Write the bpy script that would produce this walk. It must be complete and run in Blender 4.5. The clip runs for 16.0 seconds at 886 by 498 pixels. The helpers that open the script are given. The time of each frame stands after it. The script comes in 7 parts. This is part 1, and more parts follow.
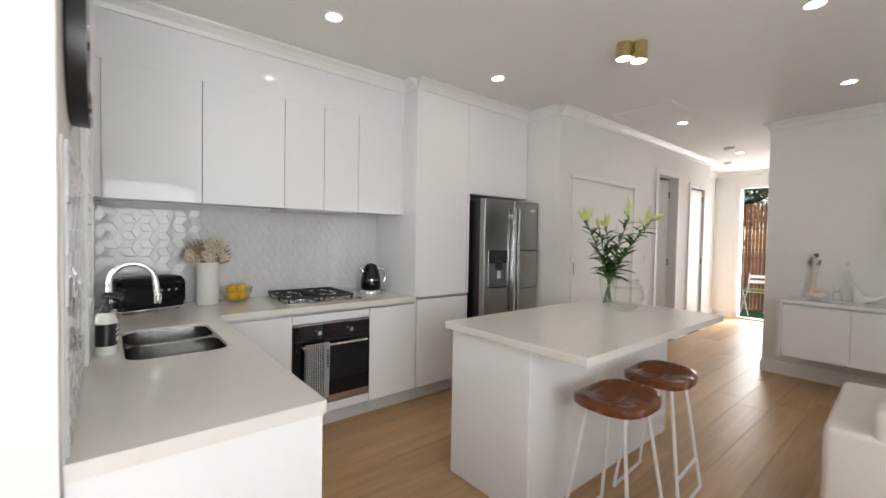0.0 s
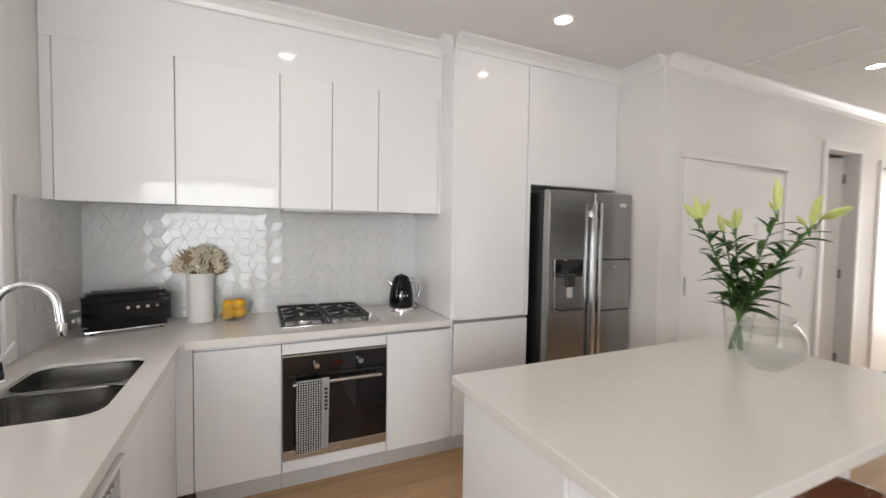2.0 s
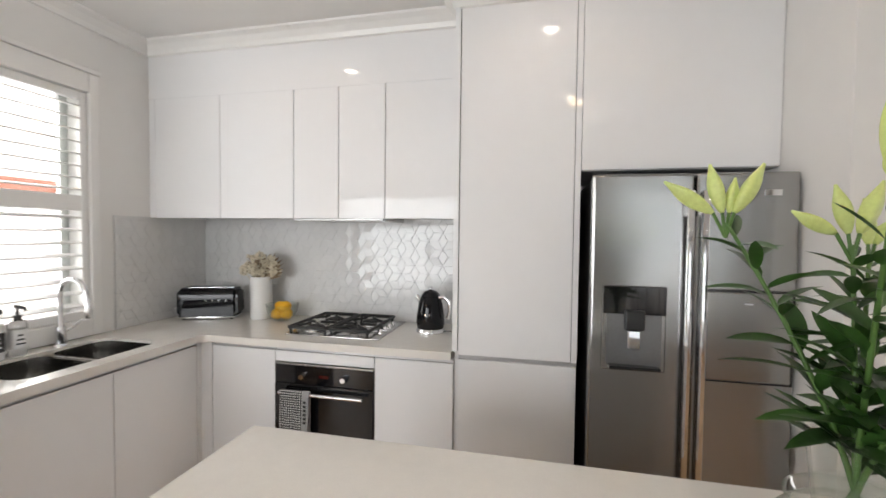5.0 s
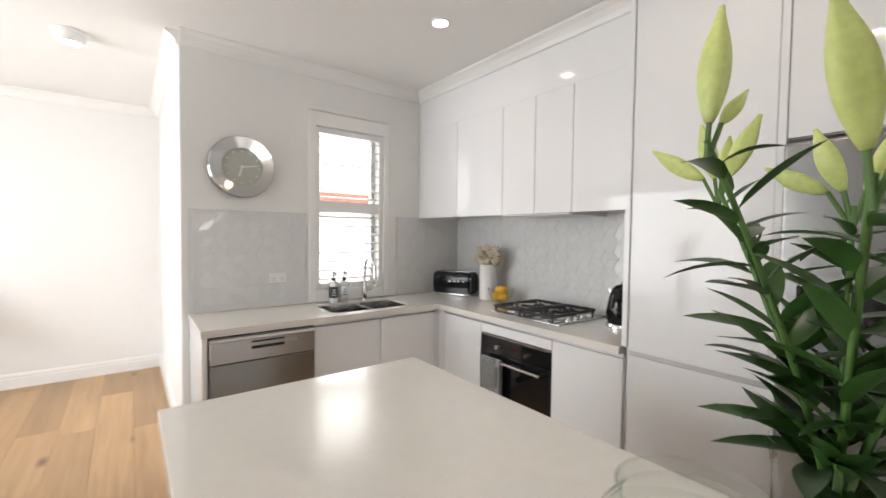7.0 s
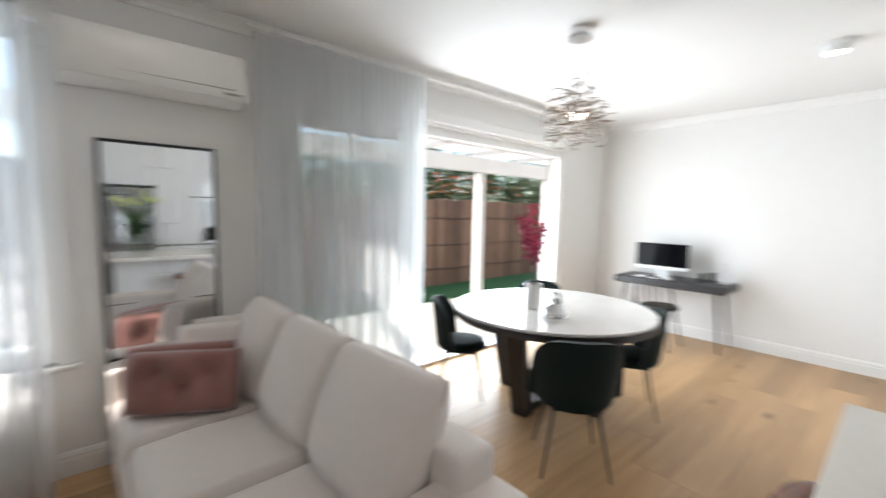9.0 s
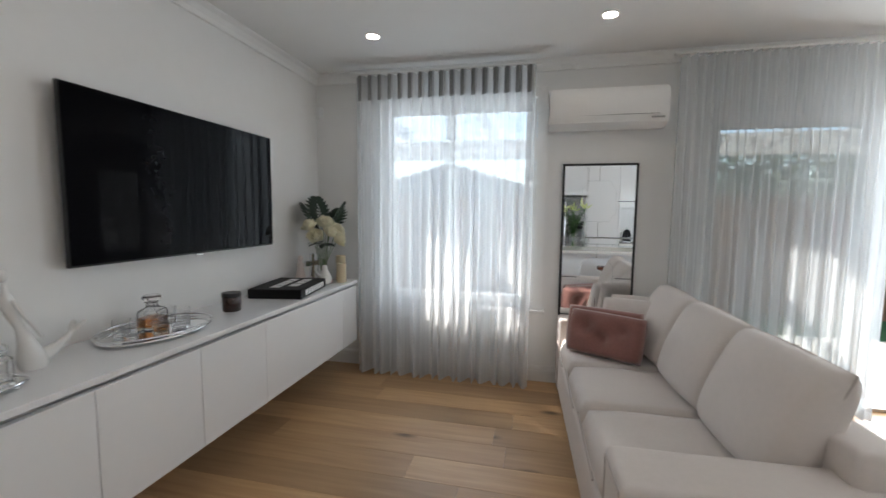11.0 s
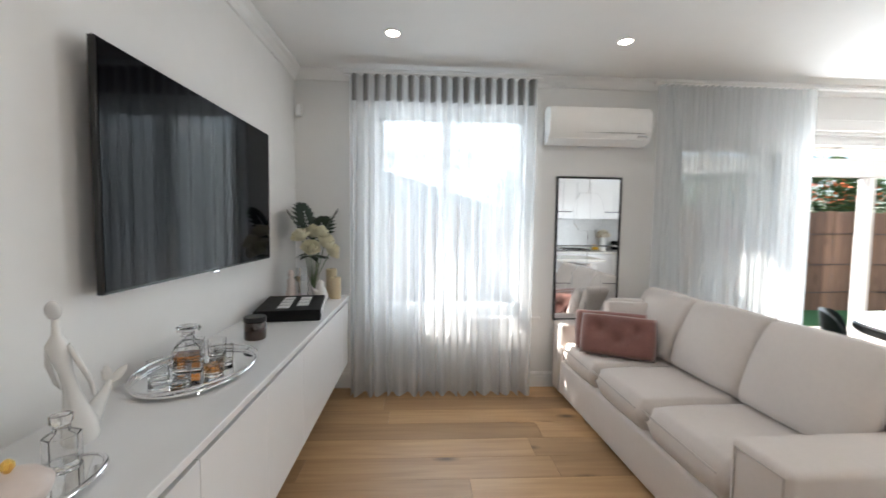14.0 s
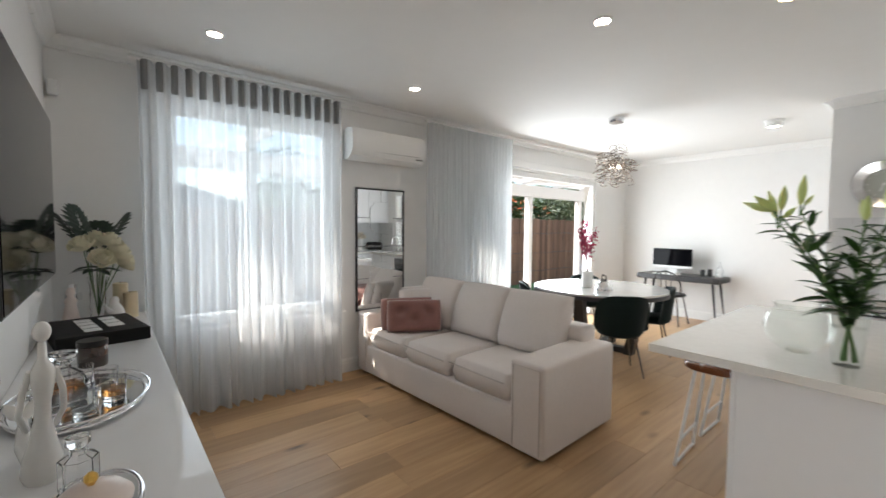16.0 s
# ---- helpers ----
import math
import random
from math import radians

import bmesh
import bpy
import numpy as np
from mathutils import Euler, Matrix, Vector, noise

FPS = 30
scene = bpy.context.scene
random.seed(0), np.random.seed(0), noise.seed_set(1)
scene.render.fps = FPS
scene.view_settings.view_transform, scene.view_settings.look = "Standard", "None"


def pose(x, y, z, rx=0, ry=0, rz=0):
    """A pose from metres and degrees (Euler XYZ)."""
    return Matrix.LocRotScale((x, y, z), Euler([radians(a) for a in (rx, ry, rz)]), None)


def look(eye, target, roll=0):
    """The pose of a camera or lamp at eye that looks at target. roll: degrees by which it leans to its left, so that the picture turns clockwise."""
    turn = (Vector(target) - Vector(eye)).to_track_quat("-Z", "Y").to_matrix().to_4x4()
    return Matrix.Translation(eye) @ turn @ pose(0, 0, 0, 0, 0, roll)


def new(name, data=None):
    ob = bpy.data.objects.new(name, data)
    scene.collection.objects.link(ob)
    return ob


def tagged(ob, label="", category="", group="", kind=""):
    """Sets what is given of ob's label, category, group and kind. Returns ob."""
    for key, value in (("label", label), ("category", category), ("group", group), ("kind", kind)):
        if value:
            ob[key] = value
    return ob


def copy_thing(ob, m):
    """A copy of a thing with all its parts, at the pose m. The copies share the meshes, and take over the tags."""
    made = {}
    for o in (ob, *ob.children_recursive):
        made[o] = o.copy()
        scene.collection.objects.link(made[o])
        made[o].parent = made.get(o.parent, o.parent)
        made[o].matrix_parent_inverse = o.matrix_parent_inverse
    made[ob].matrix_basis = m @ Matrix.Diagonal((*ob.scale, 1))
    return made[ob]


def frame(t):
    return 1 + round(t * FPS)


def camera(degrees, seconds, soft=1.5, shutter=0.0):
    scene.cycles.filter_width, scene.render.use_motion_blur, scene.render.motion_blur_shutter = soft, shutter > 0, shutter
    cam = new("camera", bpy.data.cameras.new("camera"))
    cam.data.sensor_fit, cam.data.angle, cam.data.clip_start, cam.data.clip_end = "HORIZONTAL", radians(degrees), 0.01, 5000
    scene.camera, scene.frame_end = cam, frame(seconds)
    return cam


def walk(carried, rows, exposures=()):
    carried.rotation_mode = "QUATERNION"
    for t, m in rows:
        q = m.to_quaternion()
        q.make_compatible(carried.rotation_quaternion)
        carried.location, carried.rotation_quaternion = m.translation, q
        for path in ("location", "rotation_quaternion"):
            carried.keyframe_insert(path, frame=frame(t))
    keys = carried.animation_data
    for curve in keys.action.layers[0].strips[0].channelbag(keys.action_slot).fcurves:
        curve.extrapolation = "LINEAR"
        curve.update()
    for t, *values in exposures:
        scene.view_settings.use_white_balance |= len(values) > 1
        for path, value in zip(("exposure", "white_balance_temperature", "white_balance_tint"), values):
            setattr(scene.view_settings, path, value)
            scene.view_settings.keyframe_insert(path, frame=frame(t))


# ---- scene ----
cam = camera(94.8, 16.0, shutter=0.5)
PATH = [
    (0, (0.155, 0.203, 1.389), (1.423, 1.748, 1.334), 1.0),
    (0.5, (0.341, 0.377, 1.401), (1.557, 1.963, 1.326), 1.0),
    (1, (0.524, 0.507, 1.409), (1.688, 2.13, 1.313), 1.0),
    (1.5, (0.737, 0.618, 1.441), (1.797, 2.311, 1.334), 1.0),
    (2, (0.984, 0.623, 1.455), (1.821, 2.438, 1.374), 0.9),
    (2.5, (1.271, 0.656, 1.486), (1.836, 2.572, 1.386), 0.9),
    (3, (1.562, 0.701, 1.521), (1.891, 2.672, 1.424), 0.9),
    (5.5, (2.665, 0.98, 1.471), (1.882, 2.82, 1.434), 0.8),
    (6, (2.817, 0.991, 1.454), (1.613, 2.587, 1.403), 0.8),
    (6.5, (3.005, 1.01, 1.446), (1.571, 2.403, 1.39), 0.8),
    (7, (3.151, 1.048, 1.436), (1.568, 2.269, 1.365), 0.7),
    (7.5, (3.25, 1.048, 1.425), (1.465, 1.946, 1.333), 0.6),
    (8, (3.399, 1.043, 1.421), (1.432, 1.386, 1.31), 0.2),
    (8.5, (3.486, 1.035, 1.428), (1.565, 0.489, 1.307), 0.0),
    (9, (3.515, 1.202, 1.494), (2.205, -0.298, 1.311), 1.1),
    (9.5, (3.537, 1.364, 1.505), (3.016, -0.555, 1.292), 1.3),
    (10, (3.577, 1.577, 1.458), (3.534, -0.413, 1.263), 0.9),
    (12.5, (4.016, 1.848, 1.453), (4.611, -0.056, 1.302), 0.8),
    (13, (4.212, 1.823, 1.436), (4.678, -0.116, 1.293), 0.7),
    (13.5, (4.418, 1.81, 1.446), (4.647, -0.172, 1.308), 0.7),
    (14, (4.63, 1.759, 1.436), (4.522, -0.234, 1.312), 0.8),
    (14.5, (4.829, 1.761, 1.422), (4.338, -0.175, 1.317), 0.6),
    (15, (5.073, 1.791, 1.432), (4.239, -0.024, 1.326), 0.6),
    (15.5, (5.247, 1.878, 1.449), (4.164, 0.201, 1.341), 0.6),
    (16, (5.393, 1.988, 1.449), (4.123, 0.446, 1.35), 0.5),
]
walk(cam, [(t, look(eye, target, roll)) for t, eye, target, roll in PATH],
     [(0.0, 1.26, 6900, 14), (1.5, 1.48, 6900, 14), (3.0, 1.5, 6900, 14), (7.5, 1.54, 6900, 14), (9.0, 1.36, 6380, 10), (9.5, 1.2, 6350, 10), (10.0, 1.0, 6300, 10), (12.5, 1.66, 6430, 10), (14.5, 1.74, 6430, 10), (16.0, 1.3, 6540, 10)])

# ---- light ----
CEIL = 2.69
world = bpy.data.worlds.new("world")
scene.world = world
world.use_nodes = True
wn = world.node_tree.nodes
sky = wn.new("ShaderNodeTexSky")
sky.sky_type, sky.sun_disc = "NISHITA", False
SUN_TO = Vector((-0.79, 0.61, -0.95)).normalized()
sky.sun_elevation = math.asin(-SUN_TO.z)
sky.sun_rotation = math.atan2(-SUN_TO.x, -SUN_TO.y)
world.node_tree.links.new(sky.outputs[0], wn["Background"].inputs[0])
wn["Background"].inputs[1].default_value = 0.15
sun = new("sun", bpy.data.lights.new("sun", "SUN"))
sun.data.energy, sun.data.angle, sun.data.color = 5.0, radians(0.5), (1.0, 0.93, 0.84)
sun.matrix_basis = look((8, -12, 12), Vector((8, -12, 12)) + SUN_TO)


def window_light(name, eye, target, w, h, watts, colour=(0.93, 0.97, 1.0)):
    """The sky's light in an opening."""
    ob = new(name, bpy.data.lights.new(name, "AREA"))
    ob.data.shape, ob.data.size, ob.data.size_y, ob.data.energy, ob.data.color = "RECTANGLE", w, h, watts, colour
    ob.matrix_basis = look(eye, target)
    return ob


window_light("sky_light_slider", (0.12, -1.99, 1.12), (0.12, 0, 0.8), 2.3, 2.1, 52, (0.86, 0.94, 1.0))
window_light("sky_light_window", (4.37, -1.99, 1.5), (4.37, 0, 1.3), 1.3, 1.7, 13, (0.84, 0.93, 1.0))
window_light("sky_light_kitchen", (-0.14, 2.47, 1.62), (1, 2.47, 1.5), 0.5, 1.15, 4)
window_light("sky_light_hall", (9.35, 2.1, 1.2), (8, 2.1, 1.1), 0.85, 2.2, 18)


# ---- materials ----
def mat(name, colour, rough=0.5, metal=0.0, scale=8.0, vary=0.06, bump=0.0, bump_scale=60.0, coat=0.0, stretch=(1, 1, 1), rough_vary=0.08,
        per_object=0.0, sheen=0.0, subsurface=0.0, spec=0.5):
    """A painted, metal or fibre surface: colour broken up at two scales, uneven gloss, fine relief."""
    m = bpy.data.materials.new(name)
    m.use_nodes = True
    n, l = m.node_tree.nodes, m.node_tree.links
    p = n["Principled BSDF"]
    tc = n.new("ShaderNodeTexCoord")
    mp = n.new("ShaderNodeMapping")
    mp.inputs["Scale"].default_value = stretch
    l.new(tc.outputs["Object"], mp.inputs[0])
    big, fine = n.new("ShaderNodeTexNoise"), n.new("ShaderNodeTexNoise")
    big.inputs["Scale"].default_value, fine.inputs["Scale"].default_value = scale, scale * 9
    big.inputs["Detail"].default_value = 4
    l.new(mp.outputs[0], big.inputs["Vector"])
    l.new(mp.outputs[0], fine.inputs["Vector"])
    add = n.new("ShaderNodeMath")
    add.operation = "ADD"
    l.new(big.outputs[0], add.inputs[0])
    l.new(fine.outputs[0], add.inputs[1])
    mr = n.new("ShaderNodeMapRange")
    mr.inputs["From Min"].default_value, mr.inputs["From Max"].default_value = 0.6, 1.4
    mr.inputs["To Min"].default_value, mr.inputs["To Max"].default_value = 1 - vary, 1 + vary
    l.new(add.outputs[0], mr.inputs[0])
    value = mr.outputs[0]
    if per_object:
        oi = n.new("ShaderNodeObjectInfo")
        orr = n.new("ShaderNodeMapRange")
        orr.inputs["To Min"].default_value, orr.inputs["To Max"].default_value = 1 - per_object, 1 + per_object
        l.new(oi.outputs["Random"], orr.inputs[0])
        mul = n.new("ShaderNodeMath")
        mul.operation = "MULTIPLY"
        l.new(value, mul.inputs[0])
        l.new(orr.outputs[0], mul.inputs[1])
        value = mul.outputs[0]
    hsv = n.new("ShaderNodeHueSaturation")
    hsv.inputs["Color"].default_value = (*colour, 1)
    l.new(value, hsv.inputs["Value"])
    l.new(hsv.outputs[0], p.inputs["Base Color"])
    rr = n.new("ShaderNodeMapRange")
    rr.inputs["To Min"].default_value, rr.inputs["To Max"].default_value = max(0.02, rough - rough_vary), min(1, rough + rough_vary)
    l.new(big.outputs[0], rr.inputs[0])
    l.new(rr.outputs[0], p.inputs["Roughness"])
    p.inputs["Metallic"].default_value = metal
    p.inputs["Specular IOR Level"].default_value = spec
    p.inputs["Coat Weight"].default_value = coat
    p.inputs["Coat Roughness"].default_value = 0.04
    p.inputs["Sheen Weight"].default_value = sheen
    if subsurface:
        p.inputs["Subsurface Weight"].default_value = subsurface
        p.inputs["Subsurface Radius"].default_value = (0.02, 0.015, 0.01)
    if bump:
        bn, b = n.new("ShaderNodeTexNoise"), n.new("ShaderNodeBump")
        bn.inputs["Scale"].default_value = bump_scale
        b.inputs["Strength"].default_value, b.inputs["Distance"].default_value = bump, 0.004
        l.new(mp.outputs[0], bn.inputs["Vector"])
        l.new(bn.outputs[0], b.inputs["Height"])
        l.new(b.outputs[0], p.inputs["Normal"])
    return m


def wood(name, light, dark, rough, along="x", scale=1.0, per_object=0.25, coat=0.0):
    """Sawn timber: long streaks of grain, knots, tone from board to board."""
    m = bpy.data.materials.new(name)
    m.use_nodes = True
    n, l = m.node_tree.nodes, m.node_tree.links
    p = n["Principled BSDF"]
    tc, mp, oi = n.new("ShaderNodeTexCoord"), n.new("ShaderNodeMapping"), n.new("ShaderNodeObjectInfo")
    mp.inputs["Scale"].default_value = {"x": (0.9, 14, 14), "y": (14, 0.9, 14), "z": (14, 14, 0.9)}[along]
    shift = n.new("ShaderNodeVectorMath")
    shift.operation = "SCALE"
    cx = n.new("ShaderNodeCombineXYZ")
    for k in range(3):
        l.new(oi.outputs["Random"], cx.inputs[k])
    l.new(cx.outputs[0], shift.inputs[0])
    shift.inputs["Scale"].default_value = 37.0
    add = n.new("ShaderNodeVectorMath")
    l.new(tc.outputs["Object"], add.inputs[0])
    l.new(shift.outputs[0], add.inputs[1])
    l.new(add.outputs[0], mp.inputs[0])
    grain, cloud, knot = n.new("ShaderNodeTexNoise"), n.new("ShaderNodeTexNoise"), n.new("ShaderNodeTexVoronoi")
    grain.inputs["Scale"].default_value, grain.inputs["Detail"].default_value, grain.inputs["Distortion"].default_value = 2.2 * scale, 8, 0.6
    cloud.inputs["Scale"].default_value = 1.1 * scale
    l.new(mp.outputs[0], grain.inputs["Vector"])
    l.new(add.outputs[0], cloud.inputs["Vector"])
    km = n.new("ShaderNodeMapping")
    km.inputs["Scale"].default_value = {"x": (1.0, 2.6, 2.6), "y": (2.6, 1.0, 2.6), "z": (2.6, 2.6, 1.0)}[along]
    l.new(add.outputs[0], km.inputs[0])
    l.new(km.outputs[0], knot.inputs["Vector"])
    knot.inputs["Scale"].default_value = 1.3 * scale
    kr = n.new("ShaderNodeMapRange")
    kr.inputs["From Min"].default_value, kr.inputs["From Max"].default_value = 0.02, 0.10
    kr.inputs["To Min"].default_value, kr.inputs["To Max"].default_value = 0.32, 1.0
    l.new(knot.outputs["Distance"], kr.inputs[0])
    ramp = n.new("ShaderNodeMix")
    ramp.data_type = "RGBA"
    ramp.inputs["A"].default_value, ramp.inputs["B"].default_value = (*dark, 1), (*light, 1)
    gr = n.new("ShaderNodeMapRange")
    gr.inputs["From Min"].default_value, gr.inputs["From Max"].default_value = 0.24, 0.74
    l.new(grain.outputs[0], gr.inputs[0])
    l.new(gr.outputs[0], ramp.inputs["Factor"])
    hsv = n.new("ShaderNodeHueSaturation")
    l.new(ramp.outputs["Result"], hsv.inputs["Color"])
    orr, mul, mul2 = n.new("ShaderNodeMapRange"), n.new("ShaderNodeMath"), n.new("ShaderNodeMath")
    orr.inputs["To Min"].default_value, orr.inputs["To Max"].default_value = 1 - per_object, 1 + per_object * 0.8
    l.new(oi.outputs["Random"], orr.inputs[0])
    cr = n.new("ShaderNodeMapRange")
    cr.inputs["To Min"].default_value, cr.inputs["To Max"].default_value = 0.8, 1.2
    l.new(cloud.outputs[0], cr.inputs[0])
    mul.operation = mul2.operation = "MULTIPLY"
    l.new(orr.outputs[0], mul.inputs[0])
    l.new(cr.outputs[0], mul.inputs[1])
    l.new(mul.outputs[0], mul2.inputs[0])
    l.new(kr.outputs[0], mul2.inputs[1])
    l.new(mul2.outputs[0], hsv.inputs["Value"])
    l.new(hsv.outputs[0], p.inputs["Base Color"])
    rr = n.new("ShaderNodeMapRange")
    rr.inputs["To Min"].default_value, rr.inputs["To Max"].default_value = rough - 0.1, rough + 0.12
    l.new(grain.outputs[0], rr.inputs[0])
    l.new(rr.outputs[0], p.inputs["Roughness"])
    p.inputs["Coat Weight"].default_value = coat
    b = n.new("ShaderNodeBump")
    b.inputs["Strength"].default_value, b.inputs["Distance"].default_value = 0.25, 0.002
    l.new(grain.outputs[0], b.inputs["Height"])
    l.new(b.outputs[0], p.inputs["Normal"])
    return m


def glass(name, colour=(1, 1, 1), rough=0.0, ior=1.45):
    m = bpy.data.materials.new(name)
    m.use_nodes = True
    p = m.node_tree.nodes["Principled BSDF"]
    p.inputs["Base Color"].default_value = (*colour, 1)
    p.inputs["Roughness"].default_value, p.inputs["IOR"].default_value = rough, ior
    p.inputs["Transmission Weight"].default_value = 1.0
    return m


def pane_glass(name):
    """Thin window glass: clear, with a weak reflection."""
    m = bpy.data.materials.new(name)
    m.use_nodes = True
    n, l = m.node_tree.nodes, m.node_tree.links
    out = n["Material Output"]
    tr, gl, mix, fr = n.new("ShaderNodeBsdfTransparent"), n.new("ShaderNodeBsdfGlossy"), n.new("ShaderNodeMixShader"), n.new("ShaderNodeFresnel")
    gl.inputs["Roughness"].default_value = 0.01
    tr.inputs[0].default_value = (0.97, 0.985, 0.98, 1)
    l.new(fr.outputs[0], mix.inputs[0])
    l.new(tr.outputs[0], mix.inputs[1])
    l.new(gl.outputs[0], mix.inputs[2])
    l.new(mix.outputs[0], out.inputs[0])
    return m


def blown_glass(name, tint, edge=0.4):
    """Thin blown glass or still water: clear, with more gloss towards the rim."""
    m = bpy.data.materials.new(name)
    m.use_nodes = True
    n, l = m.node_tree.nodes, m.node_tree.links
    tr, gl, mix, lw = n.new("ShaderNodeBsdfTransparent"), n.new("ShaderNodeBsdfGlossy"), n.new("ShaderNodeMixShader"), n.new("ShaderNodeLayerWeight")
    gl.inputs["Roughness"].default_value = 0.01
    tr.inputs[0].default_value = (*tint, 1)
    power, mr = n.new("ShaderNodeMath"), n.new("ShaderNodeMapRange")
    power.operation, power.inputs[1].default_value = "POWER", 2.6
    mr.inputs["To Min"].default_value, mr.inputs["To Max"].default_value = 0.035, edge
    l.new(lw.outputs["Facing"], power.inputs[0])
    l.new(power.outputs[0], mr.inputs[0])
    l.new(mr.outputs[0], mix.inputs[0])
    l.new(tr.outputs[0], mix.inputs[1])
    l.new(gl.outputs[0], mix.inputs[2])
    l.new(mix.outputs[0], n["Material Output"].inputs[0])
    return m


def glow(name, colour, strength):
    m = bpy.data.materials.new(name)
    m.use_nodes = True
    p = m.node_tree.nodes["Principled BSDF"]
    p.inputs["Base Color"].default_value = (0.9, 0.9, 0.9, 1)
    p.inputs["Emission Color"].default_value = (*colour, 1)
    p.inputs["Emission Strength"].default_value = strength
    return m


def sheer(name, colour, open_share):
    """Sheer cloth: part of the light goes straight through between the threads, part is scattered through."""
    m = bpy.data.materials.new(name)
    m.use_nodes = True
    n, l = m.node_tree.nodes, m.node_tree.links
    out = n["Material Output"]
    tr, tl, df = n.new("ShaderNodeBsdfTransparent"), n.new("ShaderNodeBsdfTranslucent"), n.new("ShaderNodeBsdfDiffuse")
    tl.inputs[0].default_value = df.inputs[0].default_value = (*colour, 1)
    a, b = n.new("ShaderNodeMixShader"), n.new("ShaderNodeMixShader")
    tc, mp, ns, mr = n.new("ShaderNodeTexCoord"), n.new("ShaderNodeMapping"), n.new("ShaderNodeTexNoise"), n.new("ShaderNodeMapRange")
    mp.inputs["Scale"].default_value = (60, 60, 1.5)
    l.new(tc.outputs["Object"], mp.inputs[0])
    l.new(mp.outputs[0], ns.inputs["Vector"])
    ns.inputs["Scale"].default_value = 1.0
    mr.inputs["To Min"].default_value, mr.inputs["To Max"].default_value = open_share - 0.12, open_share + 0.12
    l.new(ns.outputs[0], mr.inputs[0])
    a.inputs[0].default_value = 0.5
    l.new(df.outputs[0], a.inputs[1])
    l.new(tl.outputs[0], a.inputs[2])
    l.new(mr.outputs[0], b.inputs[0])
    l.new(a.outputs[0], b.inputs[1])
    l.new(tr.outputs[0], b.inputs[2])
    l.new(b.outputs[0], out.inputs[0])
    return m


WALL = mat("wall_paint", (0.80, 0.79, 0.772), 0.55, scale=1.3, vary=0.015, bump=0.06, bump_scale=220)
CEILING = mat("ceiling_paint", (0.80, 0.79, 0.772), 0.8, scale=1.0, vary=0.012, bump=0.05, bump_scale=150)
TRIM = mat("trim_gloss_paint", (0.82, 0.81, 0.79), 0.3, scale=3, vary=0.015)
CABINET = mat("white_lacquer", (0.82, 0.82, 0.825), 0.03, scale=2, vary=0.008, rough_vary=0.012, spec=0.3)
STONE = mat("engineered_stone", (0.74, 0.715, 0.67), 0.2, scale=26, vary=0.03, coat=0.2, rough_vary=0.04)
GROUT = mat("white_grout", (0.68, 0.68, 0.67), 0.7, scale=20, vary=0.03)
TILE = mat("glazed_tile", (0.69, 0.69, 0.685), 0.05, scale=14, vary=0.02, bump=0.05, bump_scale=30, per_object=0.03)
STEEL = mat("brushed_steel", (0.36, 0.357, 0.35), 0.24, 1.0, scale=3, vary=0.02, stretch=(0.3, 0.3, 30), rough_vary=0.04)
STEEL_H = mat("brushed_steel_along", (0.56, 0.55, 0.54), 0.26, 1.0, scale=3, vary=0.02, stretch=(30, 0.3, 0.3), rough_vary=0.04)
SINK_STEEL = mat("sink_steel", (0.36, 0.352, 0.34), 0.15, 1.0, scale=3, vary=0.03)
CHROME = mat("chrome", (0.82, 0.82, 0.83), 0.06, 1.0, scale=10, vary=0.02, rough_vary=0.03)
BRASS = mat("brushed_brass", (0.62, 0.50, 0.22), 0.28, 1.0, scale=20, vary=0.05)
KICK = mat("satin_kickboard", (0.62, 0.62, 0.62), 0.4, 0.2, scale=6, vary=0.03)
ALU = mat("anodised_channel", (0.55, 0.55, 0.56), 0.4, 1.0, scale=10, vary=0.04)
BLACK_GLASS = mat("black_glass", (0.006, 0.006, 0.007), 0.05, scale=5, vary=0.1, coat=0.3, rough_vary=0.02)
BLACK = mat("black_satin", (0.012, 0.012, 0.012), 0.35, scale=12, vary=0.15)
BLACK_GLOSS = mat("black_enamel", (0.005, 0.005, 0.006), 0.07, scale=8, vary=0.1, rough_vary=0.03, spec=0.3)
CAST_IRON = mat("cast_iron", (0.018, 0.018, 0.018), 0.55, scale=40, vary=0.2, bump=0.3, bump_scale=200)
WHITE_PLASTIC = mat("white_plastic", (0.80, 0.795, 0.78), 0.35, scale=6, vary=0.01)
WHITE_METAL = mat("white_powdercoat", (0.80, 0.80, 0.79), 0.35, scale=8, vary=0.02)
DARK_WOOD = mat("walnut_seat", (0.17, 0.052, 0.02), 0.26, scale=5, vary=0.14, stretch=(0.6, 5, 5), coat=0.15, rough_vary=0.06)
BLACK_WOOD = wood("black_stained_wood", (0.022, 0.019, 0.018), (0.010, 0.009, 0.009), 0.4, "x", 3.0, 0.1)
OAK = wood("oak_floor", (0.54, 0.345, 0.18), (0.39, 0.23, 0.108), 0.36, "x", 0.8, 0.17)
LINEN = mat("cream_linen", (0.71, 0.645, 0.605), 0.9, scale=5, vary=0.03, bump=0.35, bump_scale=420, sheen=0.25)
PIPING = mat("cream_piping", (0.52, 0.46, 0.425), 0.9, scale=20, vary=0.05)
ROSE = mat("rose_velvet", (0.27, 0.12, 0.10), 0.75, scale=9, vary=0.12, bump=0.2, bump_scale=300, sheen=0.5)
GREEN_VELVET = mat("green_velvet", (0.0025, 0.010, 0.0085), 0.8, scale=9, vary=0.15, bump=0.15, bump_scale=300, sheen=0.08, spec=0.2)
